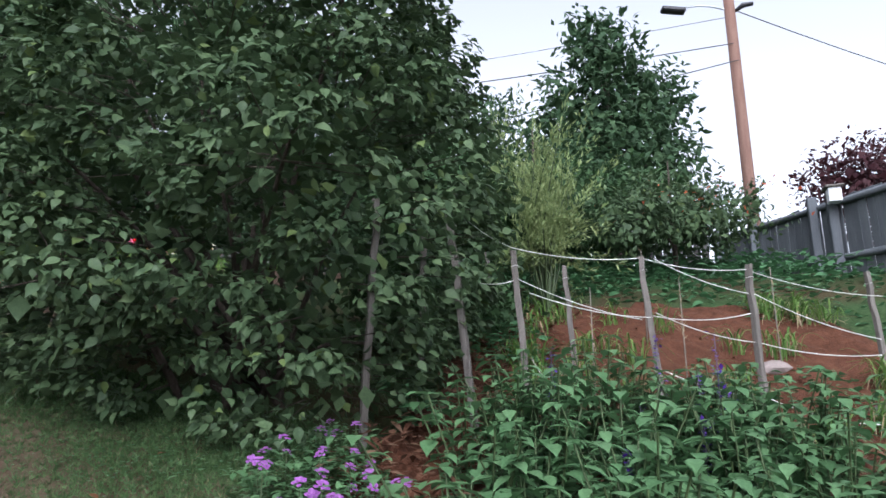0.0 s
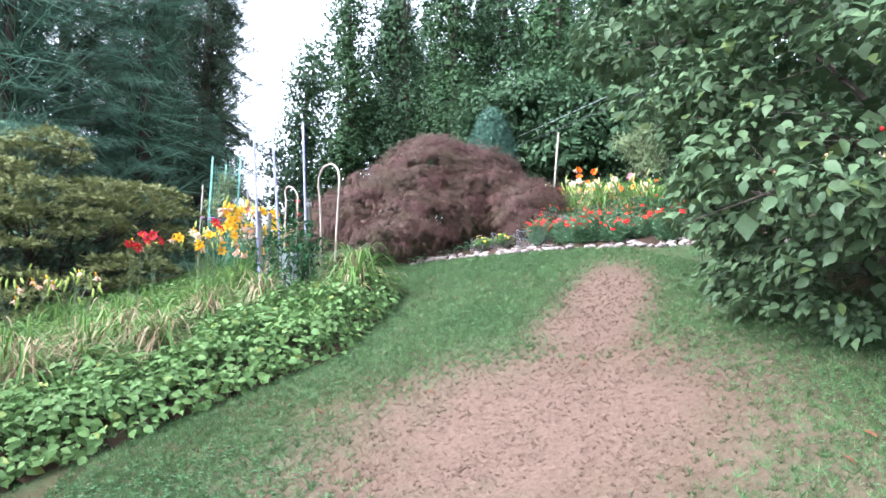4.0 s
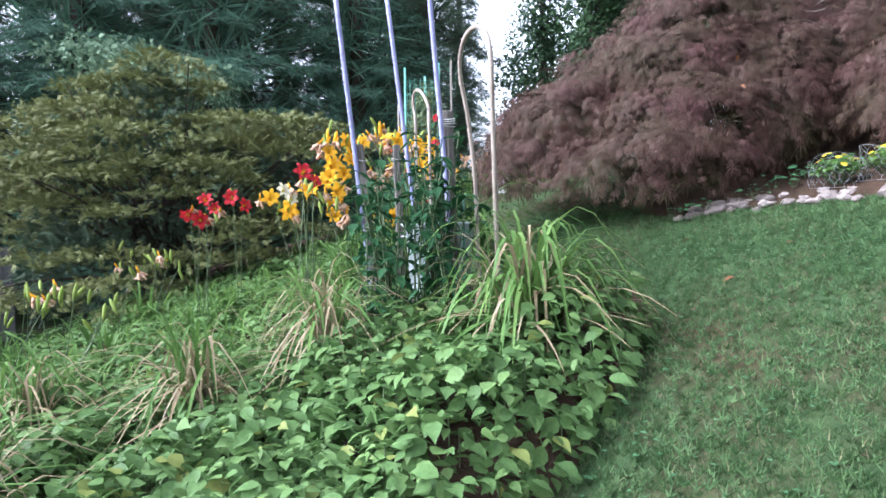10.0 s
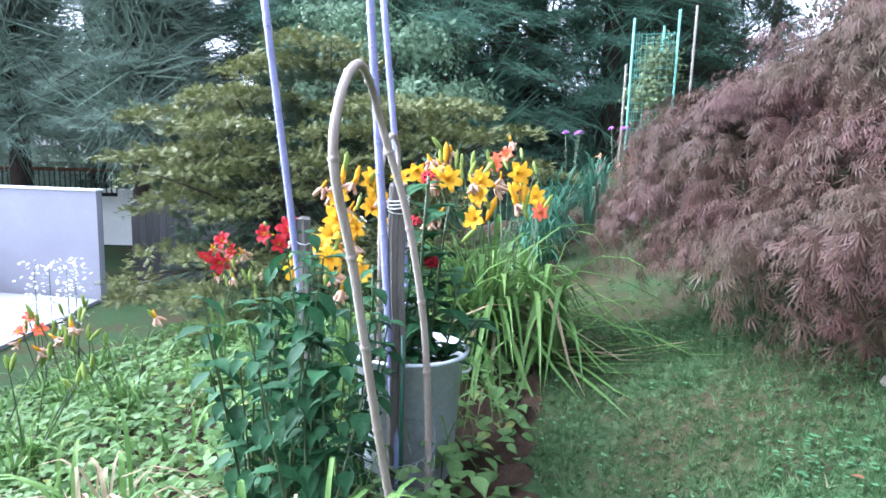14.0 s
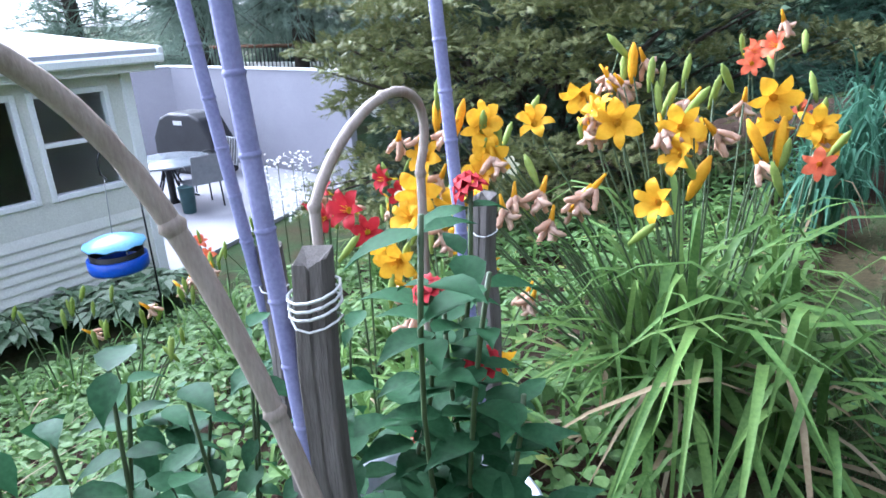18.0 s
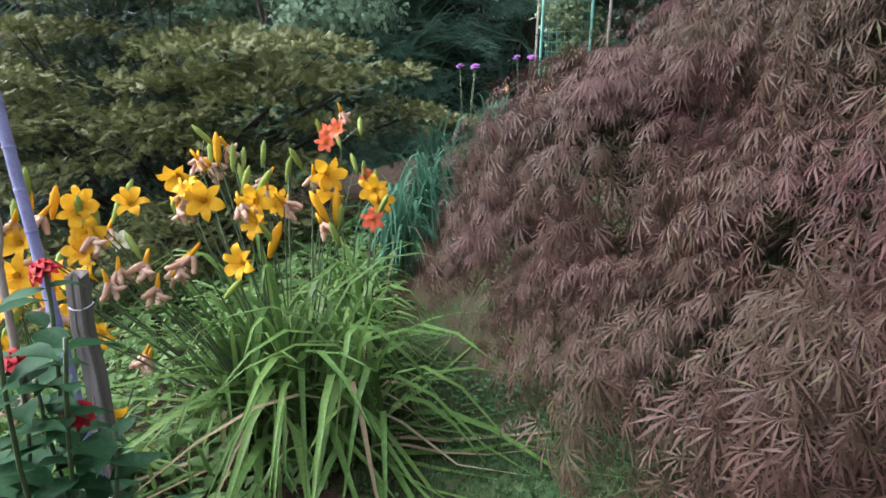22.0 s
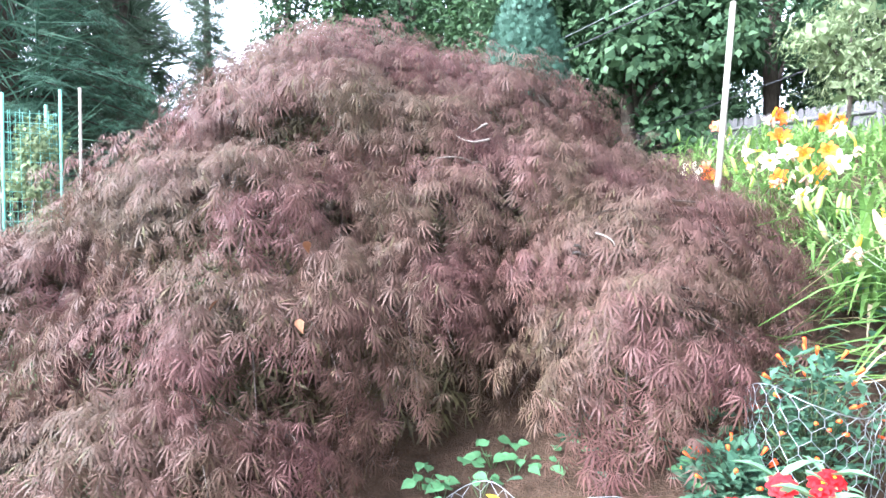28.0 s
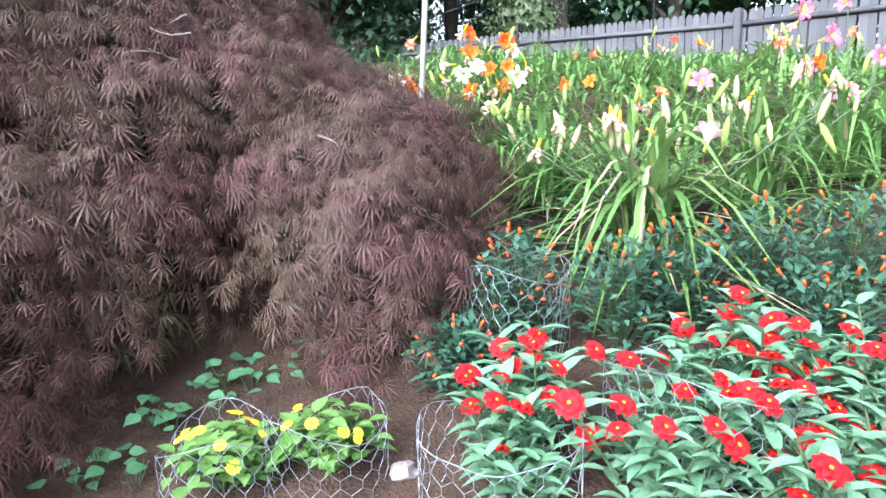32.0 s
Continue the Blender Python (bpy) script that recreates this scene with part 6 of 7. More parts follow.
def climbers():
    stake(-.62, 4.03, 1.87, "weathered grey wooden stake by the lilac pole", lean=(-.1, .01))
    stake(-.188, 3.995, 2.03, "thick weathered stake with twine round its top", .05)
    stake(-.63, 4.53, 1.92, "weathered grey wooden stake among the lilies", lean=(-.02, 0))
    tw = thing("twine", -.188, 3.995, 1.98, "pale twine wound round a stake", "twine")
    for k in range(3):
        a = np.linspace(0, 2 * np.pi, 13)
        part("loop", tube(np.c_[-.188 + .036 * np.cos(a), 3.995 + .036 * np.sin(a), 1.96 + .012 * k + .008 * np.sin(a)], .0025, 4, False), M_STRING, tw)
    lilac_pole(-.66, 4.11, (-.81, 3.92, 2.79))
    lilac_pole(-.15, 4.0, (-.28, 3.92, 2.87))
    lilac_pole(-.44, 4.455, (-.645, 4.375, 2.87))
    bent_cane([(.11, 3.74, .8), (.117, 3.59, 1.4), (.124, 3.49, 1.85), (.13, 3.42, 2.1), (.11, 3.46, 2.26), (.04, 3.58, 2.345), (-.045, 3.71, 2.32), (-.085, 3.81, 2.19), (-.06, 3.89, 1.95), (-.04, 3.96, 1.6), (-.04, 4.0, 1.2), (-.04, 4.0, .95)], .0115, "tall bent bamboo hoop over the tub")
    hoop((-.31, 4.04, .95), (-.45, 4.28, .95), (-.43, 4.23, 2.20), .009, "small bent bamboo hoop beside the stakes")
    rod = thing("green_rod", -.12, 3.95, 1, "dark green plant support rod", "rod")
    part("rod", tube([(-.12, 3.95, .9), (-.1, 3.93, 1.55)], .006, 6), M_GREENROD, rod)


climbers()


def tub():
    x, y = -.3, 4.2
    z = gz(x, y)
    t = thing("galvanised_tub", x, y, z, "galvanised steel tub planted with zinnias", "tub")
    rim = 1.41 - z
    r = .22
    prof = [(.165, .0), (.168, .01), (.2, rim - .02), (r, rim - .012), (r + .006, rim), (r - .004, rim + .006), (r - .012, rim - .004), (.19, rim - .06), (.185, rim - .09)]
    V, F = lathe(prof, 40)
    part("wall", (V + (x, y, z), F), M_ZINC, t, flat=False)
    V, F = lathe([(.0001, rim - .08), (.1, rim - .085), (.189, rim - .09)], 24)
    part("soil", (V + (x, y, z), F), M_SOIL, t, "dark potting soil", flat=False)
    for a in (0.6, 3.7):
        c, s = math.cos(a), math.sin(a)
        pts = [(x + c * (.2 + .03 * math.sin(u)) - s * .05 * math.cos(u), y + s * (.2 + .03 * math.sin(u)) + c * .05 * math.cos(u), z + rim - .07 + .0 * u) for u in np.linspace(0, np.pi, 8)]
        part("handle", tube(pts, .005, 6), M_ZINC, t)
    g = np.random.default_rng(81)
    z0 = z + rim - .08
    # dark-leaved zinnias growing in it
    for k in range(12):
        a, r2 = g.uniform(0, 6.28), .12 * math.sqrt(g.random())
        px, py = x + math.cos(a) * r2, y + math.sin(a) * r2
        h = .2 if k > 8 else g.uniform(.3, .75)
        pl = thing("zinnia_plant", px, py, z0, "tall zinnia with broad dark leaves growing in the tub", "flower", "zinnias in the tub")
        top = np.array((px + g.normal(0, .07), py + g.normal(0, .07), z0 + h))
        part("stem", tube(arc((px, py, z0 - .02), top, .0, 6, g.normal(0, .02, 3)), .005, 5), M_STEM, pl)
        s = np.repeat(np.linspace(.12, .96, 8), 2)
        base = np.array((px, py, z0)) + (top - (px, py, z0)) * s[:, None]
        ang = np.arange(16) * np.pi + np.repeat(np.arange(8), 2) * 1.57 + g.normal(0, .3, 16)
        w = np.c_[np.cos(ang), np.sin(ang), g.uniform(-.3, .5, 16)]
        part("leaves", scatter(BROAD, base, w, (0, 0, 1), g.uniform(.07, .13, 16), .85), M_TUBLEAF, pl)
        if k < 3 or k == 9:
            put(ZINNIA if k == 9 else ZINNIA_D, "flower", top, (g.normal(0, .3), -.3, 1), pl, g, 1.0)
    # a bushy broad-leaved plant in front of and beside the tub
    for k, (px, py, h, nn) in enumerate(((-.16, 3.68, .9, 0), (-.3, 3.58, .98, 0), (-.48, 3.85, .85, 0), (-.3, 3.88, .8, 0), (-.62, 4.1, .75, 0), (-.6, 3.7, .7, 0), (-.08, 3.52, .75, 0), (-.42, 3.6, .85, 0))):
        zz = gz(px, py)
        pl = thing("broad_leaved_plant", px, py, zz, "bushy plant with broad soft dark green leaves beside the tub", "plant", "broad-leaved plants by the tub")
        st, P2, W2 = [], [], []
        for j in range(6):
            a = g.uniform(0, 6.28)
            e = np.array((px + math.cos(a) * .16, py + math.sin(a) * .16, zz + h * g.uniform(.7, 1.1) + .1))
            st.append(tube(arc((px, py, zz), e, .03, 5), np.linspace(.006, .003, 5), 4, False))
            s = np.repeat(np.linspace(.3, 1, 7), 2)
            P2.append(np.array((px, py, zz)) + (e - (px, py, zz)) * s[:, None])
            ang = np.arange(14) * np.pi + np.repeat(np.arange(7), 2) * 1.57 + a
            W2.append(np.c_[np.cos(ang), np.sin(ang), g.uniform(-.9, .2, 14)])
        part("stems", join(*st), M_STEM, pl)
        part("leaves", scatter(BROAD, np.concatenate(P2), np.concatenate(W2), (0, 0, 1), g.uniform(.05, .105, 84), .9), M_TUBLEAF, pl)


tub()


def netting(cx, cy, r, h, label, squash=1.0, tilt=0.0, turns=None, z=None):
    """A ring of chicken wire: hexagons of thin wire."""
    z = gz(cx, cy) if z is None else z
    t = thing("wire_cage", cx, cy, z, label, "wire cage", "chicken-wire cages")
    n = turns or max(10, int(2 * np.pi * r / .05))
    step = 2 * np.pi / n
    rows = int(h / .045)
    g = np.random.default_rng(int(abs(cx) * 100))

    def at3(i, j, dx=0.0):
        a = (i + .5 * (j % 2) + dx) * step
        rr = r * (1 + .09 * math.sin(3 * a + cx * 5) + .03 * math.sin(7 * a) + tilt * j / max(rows, 1))
        return (cx + rr * math.cos(a) * squash, cy + rr * math.sin(a), z + j * .045 + .03 * j / max(rows, 1) * math.sin(2 * a + cx * 9))

    lines = []
    for j in range(rows):
        for i in range(n):
            p0, p1 = np.array(at3(i, j)), np.array(at3(i, j))
            p1[2] += .02
            lines.append(tube([p0, p1], .0013, 3, False))
            for k in ((i, i - 1) if j % 2 == 0 else (i, i + 1)):
                lines.append(tube([p1, np.array(at3(k, j + 1))], .001, 3, False))
    a = np.linspace(0, 2 * np.pi, 40)
    for j in (0, rows):
        rr = r * (1 + .09 * np.sin(3 * a + cx * 5) + .03 * np.sin(7 * a) + tilt * j / max(rows, 1))
        lines.append(tube(np.c_[cx + rr * np.cos(a) * squash, cy + rr * np.sin(a), z + j * .045 + .03 * j / max(rows, 1) * np.sin(2 * a + cx * 9)], .0014, 3, False))
    part("netting", join(*lines), M_WIRE, t)


netting(-.12, 3.88, .15, .4, "chicken wire ring beside the steel tub")


def east_bed():
    g = np.random.default_rng(91)
    # low yellow daisies in wire rings
    for k, (cx, cy, r, nb) in enumerate(((2.04, 4.78, .13, 17), (2.27, 4.62, .13, 14))):
        z = gz(cx, cy)
        t = thing("yellow_daisy_plant", cx, cy, z, "low lime-green plant dotted with small yellow daisies", "flower", "yellow daisies in wire rings")
        p, n = shell([(cx, cy, z + .09, r, r, .11)], 170, .6, -.1, 92 + k)
        w = np.c_[g.normal(0, 1, (len(p), 2)), g.uniform(-.2, .5, len(p))]
        part("leaves", scatter(BROAD, p, w, (0, 0, 1), g.uniform(.035, .07, len(p)), 1.0), M_LIMELEAF, t)
        part("stems", join(*[tube([(cx, cy, z), q2], .002, 3, False) for q2 in p[::4]]), M_STEM, t)
        for q2, n2 in zip(*shell([(cx, cy, z + .11, r, r, .12)], nb, .1, .1, 95 + k)):
            put(DAISY, "flower", q2, n2 + (0, -.3, .8), t, g, g.uniform(.8, 1.2))
        netting(cx, cy, r + .02, .2, "low ring of chicken wire round yellow daisies")
    # red zinnias
    spots = in_poly([(2.42, 4.22), (2.66, 4.34), (2.95, 4.15), (3.2, 3.9), (3.45, 3.4), (3.5, 2.6), (3.25, 2.5), (3.0, 3.15), (2.7, 3.6), (2.5, 3.9)], 62, g)
    for k, (x, y) in enumerate(spots):
        z = gz(x, y)
        h = g.uniform(.2, .33)
        t = thing("zinnia", x, y, z, "red zinnia with narrow pale green leaves", "flower", "red zinnias in the stone-edged bed")
        st, P2, W2 = [], [], []
        for j in range(4):
            e = np.array((x + g.normal(0, .09), y + g.normal(0, .09), z + h * g.uniform(.8, 1.15)))
            st.append(tube(arc((x, y, z), e, .02, 5), .003, 4, False))
            s = np.repeat(np.linspace(.2, .97, 8), 2)
            P2.append(np.array((x, y, z)) + (e - (x, y, z)) * s[:, None])
            ang = np.arange(16) * np.pi + np.repeat(np.arange(8), 2) * 1.57 + g.uniform(0, 3)
            W2.append(np.c_[np.cos(ang), np.sin(ang), g.uniform(.0, .9, 16)])
            if j < (2 if k % 3 else 3):
                put(ZINNIA, "flower", e + (0, 0, .01), (g.normal(-.2, .3), g.normal(-.4, .3), 1), t, g, g.uniform(.68, .98))
        part("stems", join(*st), M_STEM, t)
        part("leaves", scatter(BROAD, np.concatenate(P2), np.concatenate(W2), (0, 0, 1), g.uniform(.06, .11, 64), .55), M_ZLEAF, t)
    netting(2.5, 4.2, .19, .25, "ring of chicken wire round red zinnias")
    netting(2.95, 3.92, .24, .28, "ring of chicken wire round red zinnias")
    # orange-flowered cuphea, one in a tall wire ring
    for k, (x, y, r, h) in enumerate(((2.94, 4.57, .15, .42), (2.72, 4.62, .12, .22), (3.2, 4.35, .18, .36), (3.4, 4.25, .2, .36), (3.6, 4.1, .2, .4), (3.85, 3.9, .2, .4), (3.5, 3.85, .18, .32), (3.95, 3.5, .22, .4), (4.1, 3.1, .22, .4))):
        z = gz(x, y)
        t = thing("cuphea", x, y, z, "bushy plant with small dark leaves and orange tubular flowers", "flower", "orange-flowered bushes")
        p, n = shell([(x, y, z + h * .5, r, r, h * .52)], 620, .8, -.8, 110 + k)
        w = np.c_[g.normal(0, 1, (len(p), 2)), g.uniform(-.2, .8, len(p))] + n * .5
        part("leaves", scatter(LANCE, p, w, (0, 0, 1), g.uniform(.03, .06, len(p)), 1.7), M_CUPH, t)
        part("stems", join(*[tube(arc((x, y, z), q2, .02, 4), .002, 3, False) for q2 in p[::7]]), M_STEM, t)
        for q2, n2 in zip(*shell([(x, y, z + h * .52, r * 1.02, r * 1.02, h * .54)], 22, .05, -.3, 120 + k)):
            way = unit(n2 + (0, 0, .2))
            part("flower", tube([q2 - way * .005, q2 + way * .01, q2 + way * .022], [.002, .0045, .0055], 5), P_FLAME, t)
    netting(2.94, 4.57, .165, .32, "tall ring of chicken wire round an orange-flowered bush")
    # the daylily bank in front of the fence
    spots = [(3.67, 4.34, 2.42)]
    daylily(3.72, 4.62, "large daylily clump with a pink-edged cream bloom and many fat buds", [(LILY_W, "pink_edged_bloom", 1), (BUD_P, "fat_bud", 18), (WILT, "wilted_bloom", 6)], 150, .85, .85, 600, .25, .52, .1, .2, spots=spots, width=.014, droop=1.2)
    daylily(3.9, 5.3, "bright green daylily clump with arching leaves", [(BUD, "bud", 6)], 100, .62, .6, 601, .1, .5)
    daylily(4.4, 4.5, "daylily clump in bud", [(BUD_P, "fat_bud", 8), (LILY_P, "pink_bloom", 1)], 90, .6, .6, 602, .1, .5)
    for k in range(30):
        x, y = g.uniform(4.3, 9.5), g.uniform(3.2, 9.0)
        if y > x + 3.2:
            continue
        kinds = [(LILY_O, "orange_bloom"), (LILY_C, "cream_bloom"), (LILY_P, "pink_bloom"), (LILY_K, "coral_bloom")]
        kind = kinds[0 if k % 5 == 0 else 1 if k % 5 == 1 else 2 if y < 5 else 3]
        daylily(x, y, f"daylily clump with {kind[1].split('_')[0]} blooms in the bank below the fence", [(kind[0], kind[1], 1), (BUD, "bud", 2)], 50, .4, .45, 610 + k, .15, .34, .5, .4)
    daylily(4.5, 6.2, "tall orange daylilies near the pale stick", [(LILY_O, "orange_bloom", 9)], 90, .6, .55, 660, .15, .6, .3, .4, spots=[(4.25, 6.23, 3.12),(4.27, 6.22, 3.0),(4.49, 6.14, 3.1),(4.41, 6.18, 2.91),(4.52, 6.13, 2.93),(4.29, 6.22, 2.77),(4.5, 6.15, 2.8),(4.89, 6.01, 2.82),(5.11, 5.93, 2.84)])
    daylily(4.1, 6.1, "cream daylilies near the pale stick", [(LILY_C, "cream_bloom", 6)], 70, .55, .5, 662, .15, .6, .3, .4, spots=[(4.0, 6.11, 2.92),(4.09, 6.08, 2.87),(4.17, 6.05, 2.89),(4.42, 5.96, 2.86),(3.69, 6.22, 2.81),(4.26, 6.02, 2.66)])
    daylily(4.9, 4.3, "pink daylilies on tall stalks", [(LILY_P, "pink_bloom", 6)], 90, .6, .6, 663, .1, .6, .3, .4, spots=[(5.1, 4.63, 3.03),(5.19, 4.52, 2.89),(5.29, 4.47, 3.06),(5.38, 4.33, 2.79),(5.48, 4.31, 3.07),(5.48, 4.28, 2.94)])
    bank = [(3.9, 5.0), (4.2, 3.2), (5.2, 2.2), (11.5, 2.0), (12.0, 9.5), (8.5, 10.5), (4.2, 7.6)]
    base = in_poly(bank, 7500, g)
    crowd = thing("daylily_bank", 7, 5.5, gz(7, 5.5), "dense bank of arching green daylily leaves below the fence", "daylily", kind="stuff")
    part("leaves", straps(np.c_[base, ground_z(*base.T) + .02], 7500, .36, .4, .012, 1.1, 670), M_DAY, crowd)
    low = in_poly([(2.2, 5.0), (3.0, 4.7), (3.9, 4.4), (4.2, 3.0), (3.6, 2.4), (3.8, 1.4), (6, 1.2), (4.5, 3.5), (4.0, 5.4), (3.2, 5.0)], 1500, g)
    ang = g.uniform(0, 6.28, 1500)
    weeds = thing("bed_weeds", 3.6, 4.0, gz(3.6, 4.0), "low green leaves between the bedding plants", "ground cover", kind="stuff")
    part("leaves", scatter(BROAD, np.c_[low, ground_z(*low.T) + g.uniform(.03, .2, 1500)], np.c_[np.cos(ang), np.sin(ang), g.uniform(-.3, .3, 1500)], (0, 0, 1), g.uniform(.03, .07, 1500)), M_DLEAF, weeds)
    # white stick, standing a little askew
    st = thing("slim_stick", 3.68, 5.96, gz(3.68, 5.96), "pale slim wooden stick standing in the flower bank", "stick")
    part("stick", tube([(3.62, 5.96, gz(3.68, 5.96) - .1), (3.76, 5.97, 3.66)], [.0165, .0145], 6), M_STICK, st)
    # small pale shrub before the fence
    broadleaf(6.9, 8.3, 1.6, [(0, 0, .9, .42, .35), (.1, .1, 1.45, .18, .6), (-.35, 0, 1.05, .35, .3), (.35, -.1, 1.0, .35, .3), (0, 0, 1.25, .25, .4), (.1, 0, .6, .4, .5)], M_PALETREE, 700, "small pale drooping-leaved sapling before the fence", 2600, .085, .025, LANCE, name="sapling")
    h = thing("hanging_feeder", 9.6, 8.3, gz(9.6, 8.3), "pale round bird feeder on an iron hook before the fence", "bird feeder")
    z = gz(9.6, 8.3)
    part("hook", tube([(9.6, 8.3, z), (9.6, 8.3, z + 1.7)] + [(9.6, 8.3 - .12 + .12 * math.cos(u), z + 1.7 + .12 * math.sin(u)) for u in np.linspace(.3, 3.1, 8)], .01, 5), M_IRON, h)
    V, F = lathe([(.0001, .05), (.16, .02), (.2, 0), (.19, -.02), (.02, -.02)], 18)
    part("dish", (V + (9.6, 8.06, z + 1.45), F), M_WHITE, h, flat=False)
    b = thing("iron_brace", 10.6, 7.6, gz(10.6, 7.6), "rusty iron bar leaning against the fence", "bar")
    part("bar", tube([(11.6, 8.4, 3.2), (12.7, 7.4, 4.4)], .03, 4), M_RUST, b)


lay_out(east_bed, *EAST_PLAN)


def far_bed():
    """Green stakes round a netted clump of tall plants beyond the yew."""
    stands = ((-2.5, 11.5, 4.17, M_GREENSTK), (-1.93, 11.7, 4.26, M_GREENSTK), (-1.72, 11.75, 4.3, M_STICK), (-2.75, 11.9, 3.6, M_STICK), (-2.3, 12.15, 4.15, M_GREENSTK))
    for x, y, top, m in stands:
        s = thing("garden_stake", x, y, gz(x, y), "pale green stake holding tall plants" if m is M_GREENSTK else "slim pale wooden stake", "stake", "green stakes")
        part("stake", tube([(x, y, gz(x, y) - .1), (x + .03, y, top)], .018, 6), m, s)
    z = gz(-2.2, 11.8)
    net = thing("plant_net", -2.2, 11.8, z, "pale green garden netting strung between the stakes", "netting")
    wires = []
    ring = [(-2.5, 11.5), (-1.93, 11.7), (-2.3, 12.15), (-2.5, 11.5)]
    for (ax, ay), (bx, by) in zip(ring, ring[1:]):
        for h in np.arange(.8, 2.45, .12):
            wires.append(tube([(ax, ay, z + h), (bx, by, z + h)], .0035, 3, False))
        for f in np.linspace(0, 1, 7):
            wires.append(tube([(ax + (bx - ax) * f, ay + (by - ay) * f, z + .8), (ax + (bx - ax) * f, ay + (by - ay) * f, z + 2.4)], .0035, 3, False))
    part("netting", join(*wires), M_GREENSTK, net)
    broadleaf(-2.2, 11.8, 2.4, [(0, 0, 1.9, .28, 1.6), (.1, .1, 1.3, .3, 1.6), (-.12, -.05, 1.5, .28, 1.5), (.05, 0, .7, .35, 1.6)], M_PALETREE, 710, "tall leafy plants held between green stakes", 3200, .075, .02, name="netted_plants")


far_bed()


# ---------------------------------------------------------------- the string-fenced plot
def plot():
    g = np.random.default_rng(131)
    posts = [(3.18, -2.75, 1.48, -0.02, 0.09), (3.82, -3.47, 1.49, -0.00, 0.10), (4.01, -4.05, 1.40, 0.00, 0.02), (2.95, -2.50, 1.71, -0.05, 0.16), (2.67, -1.91, 1.79, 0.02, -0.05), (4.30, -2.85, 1.53, -0.01, 0.07), (5.41, -1.87, 1.92, -0.01, 0.03), (3.43, -1.94, 1.93, 0.01, -0.02), (5.27, -5.04, 1.32, 0.01, 0.04)]
    for x, y, top, lx, ly in posts:
        stake(x, y, top, "weathered fence stake of the plot, tied with white string", .038, (lx, ly))
    s = thing("string_fence", 4.3, -3.2, 1, "sagging white strings tied between the plot's stakes", "string")
    for a, b in (((3.16, -2.66, 1.44), (3.82, -3.37, 1.45)),
                 ((3.82, -3.37, 1.45), (4.01, -4.03, 1.36)),
                 ((4.01, -4.03, 1.35), (4.49, -4.88, 1.20)),
                 ((3.16, -2.66, 1.26), (3.82, -3.35, 1.04)),
                 ((3.18, -2.75, 1.16), (3.82, -3.42, 1.05)),
                 ((3.82, -3.42, 1.06), (4.01, -4.02, 1.07)),
                 ((3.82, -3.45, 1.44), (4.01, -4.06, 1.19)),
                 ((4.01, -4.06, 1.19), (4.31, -4.79, 0.90)),
                 ((3.82, -3.44, 1.08), (4.01, -4.05, 0.88)),
                 ((4.01, -4.05, 0.88), (4.31, -4.78, 0.80)),
                 ((3.82, -3.46, 0.71), (4.01, -4.05, 0.54)),
                 ((4.01, -4.05, 0.54), (4.23, -4.70, 0.37)),
                 ((3.19, -2.75, 0.77), (3.38, -2.81, 0.67)),
                 ((2.90, -2.34, 1.69), (3.16, -2.66, 1.44)),
                 ((2.93, -2.42, 1.23), (3.17, -2.69, 1.25))):
        part("string", tube(arc(a, b, -.035, 9), .0028, 4, False), M_STRING, s)
    # dry litter on the mulch
    p = in_poly(PLOT_OWN, 5000, g)
    a = g.uniform(0, 6.28, len(p))
    whole("mulch_litter", scatter(LANCE, np.c_[p, ground_z(*p.T) + .05 + g.uniform(0, .05, len(p))], np.c_[np.cos(a), np.sin(a), g.normal(0, .3, len(p))], (0, 0, 1), g.uniform(.06, .16, len(p)), 1.3), M_CHIP,
          "dry red-brown leaves and chips on the plot", "mulch", kind="stuff")
    for k in range(70):
        x, y = in_poly(PLOT_OWN, 1, g)[0]
        if x < 3.4:
            continue
        daylily(x, y, "dry straw-coloured tuft in the mulch" if k % 3 == 0 else "small green tuft in the mulch", [], 18, .35, .28, 720 + k, .9 if k % 3 == 0 else .15, name="tuft", width=.008)
    low = in_poly([(2.6, -2.0), (6.2, -2.0), (6.4, -4.6), (3.4, -5.0), (3.0, -3.2)], 2600, g)
    ang = g.uniform(0, 6.28, 2600)
    weeds = thing("plot_weeds", 4.6, -3.2, gz(4.6, -3.2), "patchy green weeds growing through the mulch", "ground cover", kind="stuff")
    tall = np.clip(np.sin(low[:, 0] * 3.1) + np.sin(low[:, 1] * 2.7 + 1), 0, 2)
    part("leaves", scatter(BROAD, np.c_[low, ground_z(*low.T) + .05 + g.random(2600) * .14 * tall], np.c_[np.cos(ang), np.sin(ang), g.uniform(-.3, .4, 2600)], (0, 0, 1) + g.normal(0, .3, (2600, 3)), g.uniform(.02, .06, 2600) * (.4 + tall), .9), M_MINT, weeds)
    for x, y in ((4.0, -3.0), (4.6, -3.6), (5.1, -4.3), (5.4, -3.3)):
        z = gz(x, y)
        c = thing("dry_stalk", x, y, z, "dry tan flower stalk", "stalk", "dry stalks")
        part("stalk", tube([(x, y, z), (x + .02, y, z + .85)], [.006, .003], 4), M_STICK, c)
        e = np.array([(x, y, z + h) for h in g.uniform(.3, .85, 16)])
        part("pods", scatter(LANCE, e, g.normal(0, 1, e.shape) + (0, 0, 1), (0, 0, 1), .05), M_DAYDRY, c)
    # weeds on the bank beyond the plot
    wild = in_poly([(5.6, -1.6), (6.3, -2.0), (6.6, -4.4), (5.6, -5.4), (8, -6.2), (11.5, -4.4), (11.5, -1), (5, -.6)], 7000, g)
    ang = g.uniform(0, 6.28, 7000)
